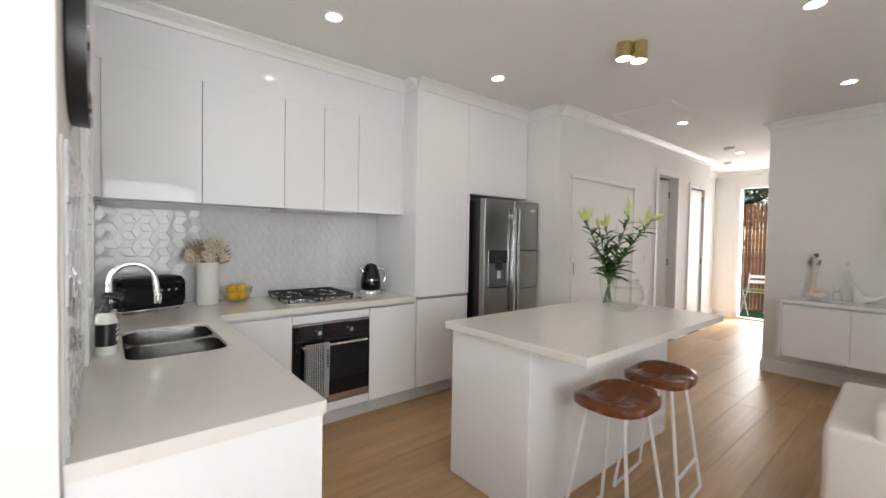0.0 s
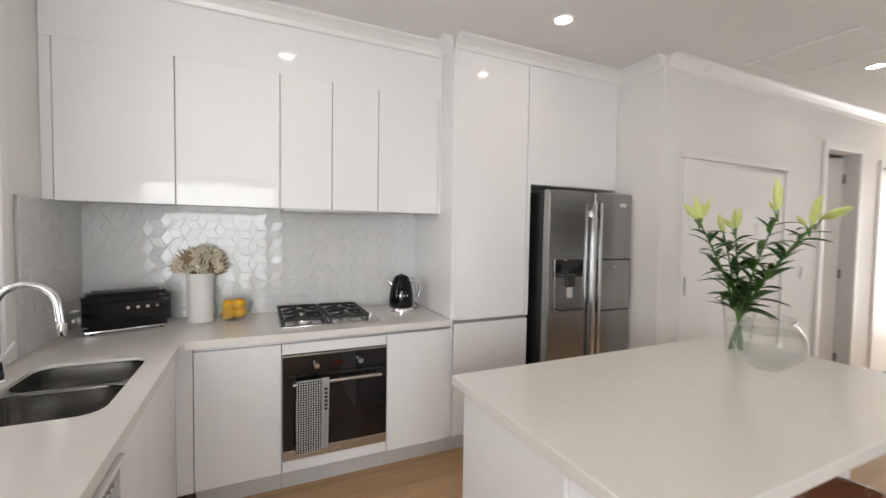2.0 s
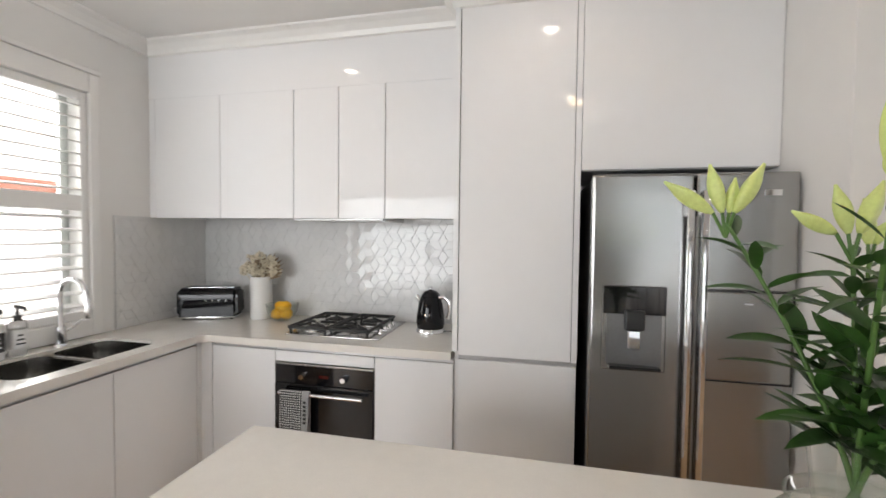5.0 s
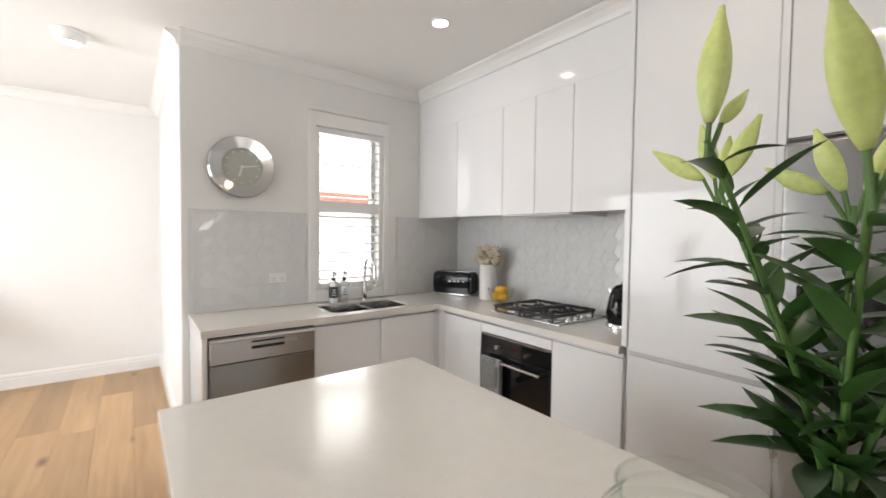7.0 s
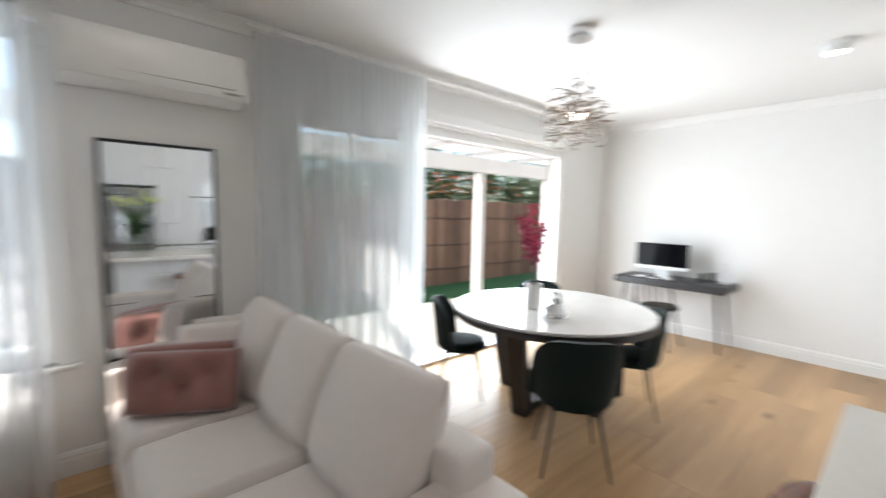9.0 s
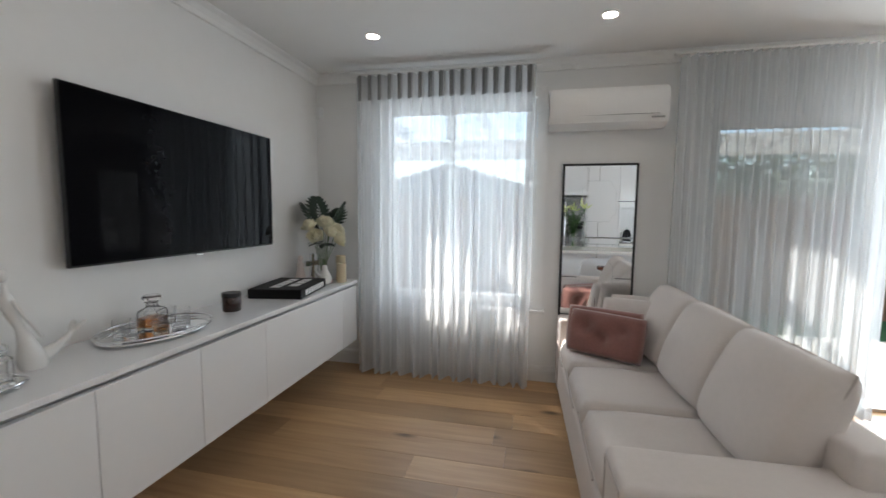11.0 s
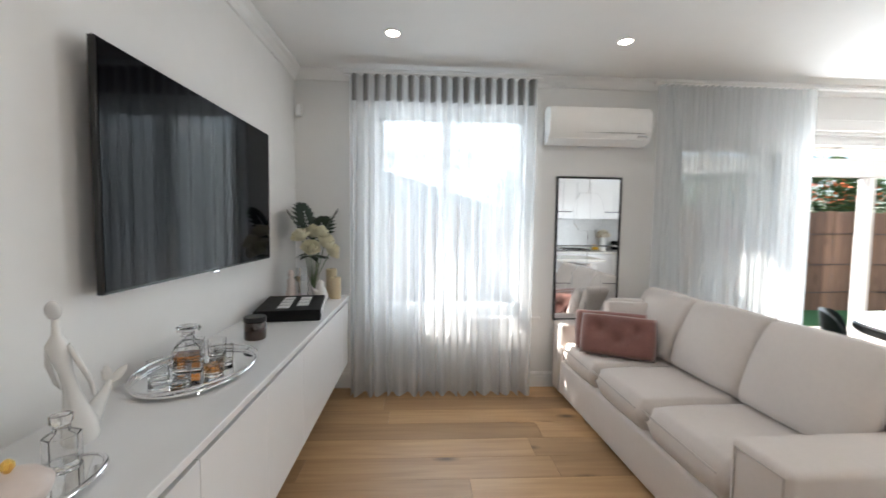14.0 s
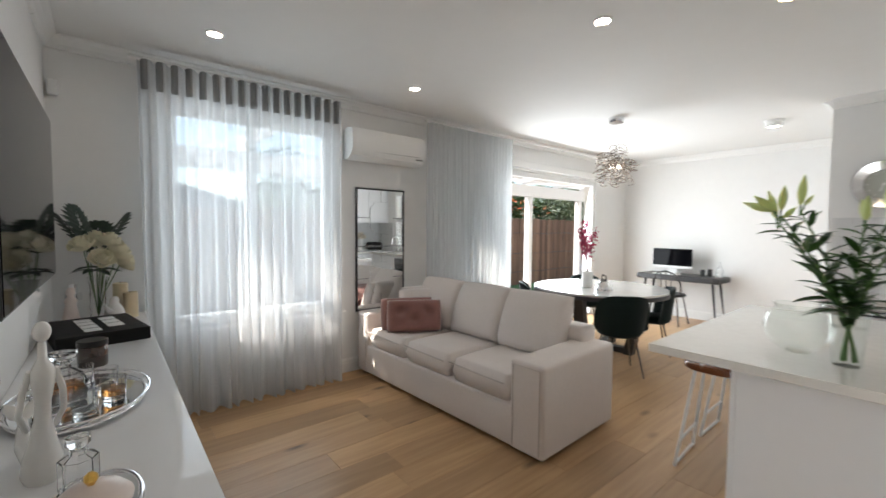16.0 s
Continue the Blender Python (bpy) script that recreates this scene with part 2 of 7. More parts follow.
SHEER = sheer("sheer_voile", (0.80, 0.81, 0.82), 0.33)
SHEER_DENSE = sheer("sheer_voile_gathered", (0.81, 0.83, 0.84), 0.46)
SHEER_HEAD = sheer("sheer_heading", (0.34, 0.335, 0.33), 0.12)
MIRROR = mat("mirror_silver", (0.86, 0.87, 0.87), 0.015, 1.0, scale=1, vary=0.005, rough_vary=0.004)
WINDOW_GLASS = pane_glass("window_glass")
CLEAR = glass("clear_glass")
THIN_GLASS = blown_glass("thin_blown_glass", (0.95, 0.97, 0.955), 0.65)
LAMP_GLOW = glow("lamp_glow", (1.0, 0.88, 0.76), 25.0)
BULB_GLOW = glow("bulb_glow", (1.0, 0.86, 0.70), 4.0)
MARBLE = mat("marble_top", (0.70, 0.68, 0.65), 0.06, scale=4, vary=0.09, coat=0.4, rough_vary=0.03)
SCREEN = mat("tv_screen", (0.003, 0.003, 0.004), 0.05, scale=3, vary=0.1, rough_vary=0.01, spec=0.085)


# ---- mesh helpers ----
def thing(name, label, category, m=None, group="", kind=""):
    ob = new(name)
    ob.empty_display_size = 0.05
    ob.matrix_basis = m if m is not None else Matrix()
    return tagged(ob, label, category, group, kind)


def root_of(ob):
    while ob.parent:
        ob = ob.parent
    return ob


def part(name, bm, material, parent=None, label="", w=False, smooth=None, kind=""):
    """Links bm as one mesh under parent. w: bm is in world coordinates."""
    if w and parent is not None:
        bm.transform(root_of(parent).matrix_basis.inverted())
    bmesh.ops.recalc_face_normals(bm, faces=bm.faces)
    me = bpy.data.meshes.new(name)
    bm.to_mesh(me)
    bm.free()
    me.materials.append(material)
    if smooth:
        me.shade_smooth()
        if smooth < 180:
            me.set_sharp_from_angle(angle=radians(smooth))
    ob = new(name, me)
    if parent is not None:
        ob.parent = parent
    return tagged(ob, label, kind=kind)


def solid(name, bm, material, label, category, kind="", group="", smooth=None, at=(0, 0, 0)):
    """A thing of one mesh, given in world coordinates, with its origin at the given place."""
    bm.transform(Matrix.Translation(-Vector(at)))
    ob = part(name, bm, material, smooth=smooth)
    ob.location = at
    return tagged(ob, label, category, group, kind)


def box(x0, x1, y0, y1, z0, z1, bevel=0.0, seg=1, bm=None):
    b2 = bmesh.new()
    bmesh.ops.create_cube(b2, size=1.0)
    bmesh.ops.transform(b2, verts=b2.verts, matrix=Matrix.Translation(((x0 + x1) / 2, (y0 + y1) / 2, (z0 + z1) / 2)) @ Matrix.Diagonal((abs(x1 - x0), abs(y1 - y0), abs(z1 - z0), 1)))
    if bevel:
        bmesh.ops.bevel(b2, geom=b2.edges[:], offset=bevel, segments=seg, affect="EDGES", profile=0.5)
    return merged(bm, b2)


def merged(bm, b2):
    if bm is None:
        return b2
    me = bpy.data.meshes.new("tmp")
    b2.to_mesh(me)
    b2.free()
    bm.from_mesh(me)
    bpy.data.meshes.remove(me)
    return bm


def moved(bm, m):
    bm.transform(m)
    return bm


def lathe(profile, n=32, bm=None, m=None, close=True):
    """A turned body from (radius, height) pairs."""
    b2 = bmesh.new()
    rings = []
    for r, z in profile:
        if r < 1e-5:
            rings.append([b2.verts.new((0, 0, z))])
        else:
            rings.append([b2.verts.new((r * math.cos(2 * math.pi * k / n), r * math.sin(2 * math.pi * k / n), z)) for k in range(n)])
    for a, b in zip(rings, rings[1:]):
        for k in range(n):
            k2 = (k + 1) % n
            if len(a) == 1 and len(b) == 1:
                continue
            if len(a) == 1:
                b2.faces.new((a[0], b[k], b[k2]))
            elif len(b) == 1:
                b2.faces.new((a[k], a[k2], b[0]))
            else:
                b2.faces.new((a[k], a[k2], b[k2], b[k]))
    if m is not None:
        b2.transform(m)
    return merged(bm, b2)


def tube(points, r, n=10, bm=None, closed=False, taper=None):
    """A round bar along points; taper: radius at the far end."""
    b2 = bmesh.new()
    pts = [Vector(p) for p in points]
    rings = []
    up = Vector((0.3, 0.2, 1)).normalized()
    count = len(pts)
    for i, p in enumerate(pts):
        a = pts[i - 1] if (i or closed) else p
        c = pts[(i + 1) % count] if (i < count - 1 or closed) else p
        d = (c - a).normalized()
        s = d.cross(up)
        if s.length < 1e-3:
            s = d.cross(Vector((1, 0, 0)))
        s.normalize()
        u = s.cross(d).normalized()
        up = u
        rad = r if taper is None else r + (taper - r) * i / max(1, count - 1)
        rings.append([b2.verts.new(p + s * rad * math.cos(2 * math.pi * k / n) + u * rad * math.sin(2 * math.pi * k / n)) for k in range(n)])
    pairs = list(zip(rings, rings[1:])) + ([(rings[-1], rings[0])] if closed else [])
    for a, b in pairs:
        for k in range(n):
            b2.faces.new((a[k], a[(k + 1) % n], b[(k + 1) % n], b[k]))
    if not closed:
        b2.faces.new(rings[0])
        b2.faces.new(rings[-1])
    return merged(bm, b2)


def arc(cx, cy, r, a0, a1, n, z=0.0):
    return [(cx + r * math.cos(radians(a0 + (a1 - a0) * k / n)), cy + r * math.sin(radians(a0 + (a1 - a0) * k / n)), z) for k in range(n + 1)]


def plate(outline, z0, z1, bevel=0.0, bm=None, seg=2):
    """A flat body from an outline in x and y."""
    b2 = bmesh.new()
    f = b2.faces.new([b2.verts.new((p[0], p[1], z0)) for p in outline])
    r = bmesh.ops.extrude_face_region(b2, geom=[f])
    bmesh.ops.translate(b2, verts=[v for v in r["geom"] if isinstance(v, bmesh.types.BMVert)], vec=(0, 0, z1 - z0))
    if bevel:
        bmesh.ops.bevel(b2, geom=[e for e in b2.edges if abs(e.verts[0].co.z - e.verts[1].co.z) < 1e-6], offset=bevel, segments=seg, affect="EDGES")
    return merged(bm, b2)


def cushion(w, d, h, puff=0.25, n=14, power=3.0, sag=0.0):
    """A stuffed pad, w by d by h, standing on z = 0: full in the middle, thin at the seam."""
    b2 = bmesh.new()
    grid = {}
    for side in (0, 1):
        for i in range(n + 1):
            for j in range(n + 1):
                u, v = 2 * i / n - 1, 2 * j / n - 1
                edge = (i in (0, n)) or (j in (0, n))
                if side and edge:
                    grid[1, i, j] = grid[0, i, j]
                    continue
                k = ((1 - abs(u) ** power) * (1 - abs(v) ** power)) ** 0.5
                t = h / 2 * ((1 - puff) * min(1, k * 3) ** 0.5 + puff * k)
                pinch = 1 - 0.05 * (abs(u) * abs(v)) ** 2
                x = u * w / 2 * (1 - 0.03 * (1 - abs(v) ** 2) * (abs(u) > 0.9)) * pinch
                y = v * d / 2 * (1 - 0.03 * (1 - abs(u) ** 2) * (abs(v) > 0.9)) * pinch
                wrinkle = 0.006 * noise.noise(Vector((x * 6, y * 6, side * 3.1)))
                grid[side, i, j] = b2.verts.new((x, y, h / 2 + (t + wrinkle * k) * (1 if side else -1) - (sag * (1 - u * u) * (1 - v * v) if side else 0)))
    for side in (0, 1):
        for i in range(n):
            for j in range(n):
                b2.faces.new((grid[side, i, j], grid[side, i + 1, j], grid[side, i + 1, j + 1], grid[side, i, j + 1]))
    return b2


# ---- structure ----
def wall(name, boxes, material=WALL, label="plain white painted plaster wall"):
    bm = bmesh.new()
    for b in boxes:
        box(*b, bm=bm)
    return solid(name, bm, material, label, "wall", "structure")


T = CEIL + 0.02
WX = 0.076  # face of the sink wall
wall("wall_south", [(-2.28, -1.05, -1.95, -1.75, 0, T), (-1.05, 2.5, -1.95, -1.75, 2.27, T), (2.5, 3.68, -1.95, -1.75, 0, T), (3.68, 5.05, -1.95, -1.75, 0, 0.63),
                    (3.68, 5.05, -1.95, -1.75, 2.41, T), (5.05, 5.87, -1.95, -1.75, 0, T)])
wall("wall_west_dining", [(-2.28, -2.08, -1.75, 1.5, 0, T)])
wall("wall_north_dining", [(-2.08, -0.11, 1.31, 1.5, 0, T)])
wall("wall_west_kitchen", [(-0.11, WX, 1.31, 2.18, 0, T), (-0.11, WX, 2.18, 2.76, 0, 1.0), (-0.11, WX, 2.18, 2.76, 2.25, T), (-0.11, WX, 2.76, 3.8, 0, T)])
wall("wall_north_kitchen", [(WX, 3.54, 3.6, 3.8, 0, T)])
wall("wall_pier", [(3.54, 3.66, 2.57, 3.8, 0, T)])
wall("wall_hall_north", [(3.66, 5.72, 2.57, 2.69, 0, T), (5.72, 6.34, 2.57, 2.69, 2.28, T), (6.34, 6.83, 2.57, 2.69, 0, T), (6.83, 7.35, 2.57, 2.69, 2.20, T), (7.35, 7.6, 2.57, 2.69, 0, T), (7.48, 7.6, 2.69, 3.05, 0, T), (7.6, 9.1, 2.95, 3.05, 0, T)])
wall("wall_rooms_back", [(3.66, 9.3, 3.8, 3.9, 0, T), (6.6, 6.7, 2.69, 3.8, 0, T), (9.1, 9.3, 3.05, 3.8, 0, T)])
wall("wall_hall_end", [(9.1, 9.3, 2.60, 3.05, 0, T), (9.1, 9.3, 1.28, 1.62, 0, T), (9.1, 9.3, 1.62, 2.60, 2.45, T)])
wall("wall_hall_south", [(5.89, 9.1, 1.28, 1.40, 0, T)])
wall("wall_tv", [(5.69, 5.89, -1.75, 1.40, 0, T)])
ceil_bm = bmesh.new()
for b in [(-2.28, 5.89, -1.95, 1.4), (-0.24, 3.66, 1.4, 3.8), (3.66, 9.3, 1.4, 3.9), (5.89, 9.3, 1.28, 1.4)]:
    box(*b, CEIL, CEIL + 0.15, bm=ceil_bm)
solid("ceiling", ceil_bm, CEILING, "flat white painted plasterboard ceiling", "ceiling", "structure")


def run_profile(name, legs, profile, material, label, category="trim"):
    """A moulding along straight legs (x0, y0, x1, y1); the room lies to the left. profile: (out from the wall, z)."""
    bm = bmesh.new()
    for x0, y0, x1, y1 in legs:
        d = Vector((x1 - x0, y1 - y0, 0)).normalized()
        n = Vector((-d.y, d.x, 0))
        a = [bm.verts.new(Vector((x0, y0, z)) + n * o) for o, z in profile]
        b = [bm.verts.new(Vector((x1, y1, z)) + n * o) for o, z in profile]
        k = len(profile)
        for i in range(k):
            bm.faces.new((a[i], a[(i + 1) % k], b[(i + 1) % k], b[i]))
        bm.faces.new(a)
        bm.faces.new(b)
    return solid(name, bm, material, label, category, "structure")


COVE = [(0.0, CEIL - 0.001), (0.075, CEIL - 0.001), (0.072, CEIL - 0.012), (0.045, CEIL - 0.028), (0.022, CEIL - 0.055), (0.014, CEIL - 0.08), (0.0, CEIL - 0.085)]
COVE_LEGS = [(-2.08, -1.75, 5.69, -1.75), (5.69, -1.75, 5.69, 1.40), (5.69, 1.40, 9.1, 1.40), (9.1, 2.95, 7.6, 2.95), (7.6, 2.95, 7.6, 2.57), (7.6, 2.57, 3.54, 2.57), (3.54, 2.57, 3.54, 2.965), (3.54, 2.965, 2.12, 2.965), (2.12, 2.965, 2.12, 3.14),
             (2.12, 3.14, WX, 3.14), (WX, 3.14, WX, 1.31), (WX, 1.31, -2.08, 1.31), (-2.08, 1.31, -2.08, -1.75), (9.1, 1.4, 9.1, 2.95)]
run_profile("cornice", COVE_LEGS, COVE, TRIM, "white coved plaster cornice along the ceiling", "cornice")
SKIRT = [(0.0, 0.0), (0.016, 0.0), (0.016, 0.09), (0.012, 0.10), (0.014, 0.112), (0.006, 0.132), (0.0, 0.135)]
run_profile("baseboard", [(2.5, -1.75, 5.69, -1.75), (5.69, -1.75, 5.69, 1.40), (5.69, 1.40, 9.1, 1.40), (9.1, 2.95, 7.6, 2.95), (7.6, 2.95, 7.6, 2.57), (7.6, 2.57, 7.42, 2.57), (6.76, 2.57, 6.41, 2.57), (5.64, 2.57, 5.15, 2.57), (3.7, 2.57, 3.54, 2.57),
                          (WX, 1.31, -2.08, 1.31), (-2.08, 1.31, -2.08, -1.75), (-2.08, -1.75, -1.12, -1.75), (9.1, 1.4, 9.1, 1.61), (9.1, 2.61, 9.1, 2.95)], SKIRT, TRIM, "white moulded timber skirting board", "baseboard")

# ---- kitchen ----
CT = 0.90


def base_cabinet(x0, x1, label, doors=1, drawer_above=None):
    t = thing("base_cabinet", label, "cabinet", pose((x0 + x1) / 2, 3.2, 0), "kitchen base cabinets")
    part("body", box(x0 + 0.001, x1 - 0.001, 2.985, 3.595, 0.12, 0.858), CABINET, t, w=True)
    part("plinth", box(x0 + 0.001, x1 - 0.001, 3.02, 3.04, 0.004, 0.119), KICK, t, "brushed aluminium kickboard", w=True)
    part("handle_channel", box(x0 + 0.002, x1 - 0.002, 2.972, 2.984, 0.838, 0.857), ALU, t, "aluminium finger-pull channel", w=True)
    return t


c = base_cabinet(0.70, 1.112, "gloss white base cabinet with handleless door beside the oven")
part("door", box(0.702, 1.110, 2.962, 2.984, 0.122, 0.836, 0.0015), CABINET, c, w=True)
c = base_cabinet(1.702, 2.128, "gloss white base cabinet with handleless door under the kettle")
part("door", box(1.704, 2.126, 2.962, 2.984, 0.122, 0.836, 0.0015), CABINET, c, w=True)
# oven housing and oven
c = thing("oven_housing", "gloss white cabinet housing the built-in oven", "cabinet", pose(1.407, 3.2, 0), "kitchen base cabinets")
bm = box(1.113, 1.119, 2.985, 3.595, 0.12, 0.858)
box(1.695, 1.701, 2.985, 3.595, 0.12, 0.858, bm=bm)
box(1.119, 1.695, 3.575, 3.595, 0.12, 0.858, bm=bm)
part("body", bm, CABINET, c, w=True)
part("top_panel", box(1.114, 1.700, 2.962, 2.984, 0.777, 0.836, 0.0015), CABINET, c, w=True)
part("bottom_panel", box(1.114, 1.700, 2.962, 2.984, 0.122, 0.183, 0.0015), CABINET, c, w=True)
part("plinth", box(1.113, 1.701, 3.02, 3.04, 0.004, 0.119), KICK, c, "brushed aluminium kickboard", w=True)
part("handle_channel", box(1.114, 1.700, 2.972, 2.984, 0.838, 0.857), ALU, c, "aluminium finger-pull channel", w=True)
ov = thing("oven", "built-in black glass electric oven with two knobs and steel bar handle", "oven", pose(1.407, 3.0, 0.19))
part("carcass", box(1.125, 1.69, 2.985, 3.5, 0.19, 0.77), BLACK, ov, w=True)
part("control_panel", box(1.116, 1.698, 2.955, 2.984, 0.66, 0.762, 0.002), BLACK_GLASS, ov, w=True)
part("top_trim", box(1.116, 1.698, 2.956, 2.984, 0.763, 0.772), STEEL_H, ov, "steel strip", w=True)
part("door", box(1.116, 1.698, 2.95, 2.984, 0.245, 0.658, 0.003), BLACK_GLASS, ov, w=True)
part("bottom_trim", box(1.116, 1.698, 2.952, 2.984, 0.187, 0.243, 0.002), STEEL_H, ov, "brushed steel strip", w=True)
for kx in (1.292, 1.535):
    k = part("knob", lathe([(0, 0), (0.017, 0), (0.017, 0.012), (0.014, 0.018), (0.014, 0.03), (0, 0.03)], 20, m=pose(kx, 2.955, 0.708, 90)), CHROME, ov, "chrome knob", w=True, smooth=40)
part("clock_display", box(1.385, 1.44, 2.953, 2.9545, 0.70, 0.716), mat("display", (0.05, 0.004, 0.004), 0.1), ov, w=True)
bm = tube([(1.165, 2.91, 0.62), (1.655, 2.91, 0.62)], 0.010, 12)
for hx in (1.18, 1.64):
    tube([(hx, 2.91, 0.62), (hx, 2.952, 0.62)], 0.007, 8, bm=bm)
part("handle", bm, STEEL_H, ov, "round steel bar handle", w=True, smooth=40)
part("maker_mark", box(1.385, 1.43, 2.9505, 2.952, 0.211, 0.217), CHROME, ov, w=True)

# pantry, uppers, over-fridge
p = thing("pantry_cabinet", "tall gloss white handleless pantry cabinet beside the fridge", "cabinet", pose(2.42, 3.28, 0))
part("body", box(2.129, 2.724, 2.985, 3.595, 0.12, CEIL - 0.004), CABINET, p, w=True)
part("side_panel", box(2.120, 2.146, 2.955, 3.594, 0.902, CEIL - 0.005), CABINET, p, w=True)
part("lower_door", box(2.150, 2.722, 2.962, 2.984, 0.122, 0.862, 0.0015), CABINET, p, w=True)
part("upper_door", box(2.150, 2.695, 2.962, 2.984, 0.886, CEIL - 0.006, 0.0015), CABINET, p, w=True)
part("handle_channel", box(2.150, 2.722, 2.974, 2.984, 0.864, 0.884), ALU, p, "aluminium finger-pull channel", w=True)
part("end_panel", box(2.698, 2.724, 2.958, 2.984, 0.886, CEIL - 0.006), CABINET, p, w=True)
part("plinth", box(2.129, 2.724, 3.02, 3.04, 0.004, 0.119), KICK, p, "brushed aluminium kickboard", w=True)
o = thing("over_fridge_cabinet", "gloss white cabinet above the fridge recess", "cabinet", pose(3.13, 3.28, 1.80))
part("body", box(2.725, 3.539, 2.985, 3.595, 1.80, CEIL - 0.004), CABINET, o, w=True)
part("door", box(2.727, 3.537, 2.962, 2.984, 1.802, CEIL - 0.006, 0.0015), CABINET, o, w=True)
UC = [(0.122, 0.608), (0.608, 1.114), (1.114, 1.403), (1.403, 1.688), (1.688, 2.098)]
for k, (a, b) in enumerate(UC):
    u = thing("wall_cabinet", "gloss white handleless wall cabinet above the splashback", "cabinet", pose((a + b) / 2, 3.37, 1.58), "kitchen wall cabinets")
    part("body", box(a + 0.001, b - 0.001, 3.162, 3.585, 1.592, 2.338), CABINET, u, w=True)
    part("door", box(a + 0.0025, b - 0.0025, 3.14, 3.16, 1.58, 2.3384, 0.0008), CABINET, u, w=True)
solid("bulkhead", box(WX + 0.002, 2.118, 3.1402, 3.595, 2.3387, CEIL - 0.004), CABINET, "gloss white bulkhead panel above the wall cabinets", "bulkhead", "structure")
solid("cabinet_filler", box(WX + 0.002, 0.1215, 3.141, 3.585, 1.582, 2.338), CABINET, "gloss white filler strip beside the wall cabinets", "cabinet filler")
solid("cabinet_filler", box(2.099, 2.119, 3.141, 3.585, 1.582, 2.338), CABINET, "gloss white filler strip between wall cabinets and pantry", "cabinet filler")
solid("corner_filler", box(0.6035, 0.626, 2.934, 2.984, 0.12, 0.857), CABINET, "white filler strip in the inner bench corner", "cabinet filler")
rh = thing("rangehood", "slim stainless undermount rangehood below the wall cabinets", "rangehood", pose(1.403, 3.3, 1.56))
part("body", box(1.14, 1.67, 3.17, 3.56, 1.568, 1.591), STEEL_H, rh, w=True)
part("front_lip", box(1.13, 1.68, 3.13, 3.168, 1.566, 1.578, 0.003), ALU, rh, w=True)

# counter on the sink run and the cook run: one slab with a round-cornered sink cut-out
SX0, SX1, SY0, SY1 = 0.20, 0.565, 2.13, 2.745


def rounded(x0, x1, y0, y1, r, n=5):
    return arc(x1 - r, y1 - r, r, 0, 90, n) + arc(x0 + r, y1 - r, r, 90, 180, n) + arc(x0 + r, y0 + r, r, 180, 270, n) + arc(x1 - r, y0 + r, r, 270, 360, n)


def slab_with_hole(outer, hole, z0, z1):
    bm = bmesh.new()
    for z in (z0, z1):
        es = []
        for loop in (outer, hole):
            vs = [bm.verts.new((q[0], q[1], z)) for q in loop]
            es += [bm.edges.new((vs[i], vs[(i + 1) % len(vs)])) for i in range(len(vs))]
        bmesh.ops.triangle_fill(bm, edges=es, use_beauty=True)
    for loop in (outer, hole):
        for i in range(len(loop)):
            a, b = loop[i], loop[(i + 1) % len(loop)]
            bm.faces.new([bm.verts.new((q[0], q[1], z)) for q, z in ((a, z0), (b, z0), (b, z1), (a, z1))])
    bmesh.ops.remove_doubles(bm, verts=bm.verts, dist=1e-5)
    return bm


outer = [(WX + 0.002, 1.345), (0.655, 1.345), (0.655, 2.875), *[(0.715 - 0.06 * math.cos(radians(a)), 2.875 + 0.06 * math.sin(radians(a)), 0) for a in (15, 30, 45, 60, 75)], (0.715, 2.935), (2.118, 2.935), (2.118, 3.588), (WX + 0.002, 3.588)]
bm = slab_with_hole(outer, rounded(SX0, SX1, SY0, SY1, 0.07), CT - 0.04, CT)
solid("countertop", bm, STONE, "cream engineered stone kitchen countertop with undermount sink cut-out", "countertop")
si = thing("sink", "double-bowl undermount stainless steel sink in the countertop", "sink", pose(0.37, 2.44, 0.70))
MID = 2.45
for y0, y1 in ((SY0 + 0.004, MID - 0.012), (MID + 0.012, SY1 - 0.004)):
    bm = bmesh.new()
    rings = []
    for ins, z, r in ((0.0, CT - 0.012, 0.066), (0.004, CT - 0.06, 0.062), (0.010, CT - 0.16, 0.055), (0.03, CT - 0.185, 0.045), (0.07, CT - 0.19, 0.03)):
        rings.append([bm.verts.new((q[0], q[1], z)) for q in rounded(SX0 + 0.004 + ins, SX1 - 0.004 - ins, y0 + ins, y1 - ins, r)])
    for a, b in zip(rings, rings[1:]):
        for i in range(len(a)):
            bm.faces.new((a[i], a[(i + 1) % len(a)], b[(i + 1) % len(a)], b[i]))
    bm.faces.new(rings[-1])
    part("bowl", bm, SINK_STEEL, si, w=True, smooth=60)
    part("drain", lathe([(0, 0), (0.04, 0), (0.045, 0.004), (0.03, 0.006), (0, 0.003)], 20, m=pose(0.37, (y0 + y1) / 2, CT - 0.19)), CHROME, si, "chrome drain", w=True, smooth=40)
part("divider", box(SX0 + 0.01, SX1 - 0.01, MID - 0.014, MID + 0.014, CT - 0.05, CT - 0.013, 0.005, 2), SINK_STEEL, si, w=True)
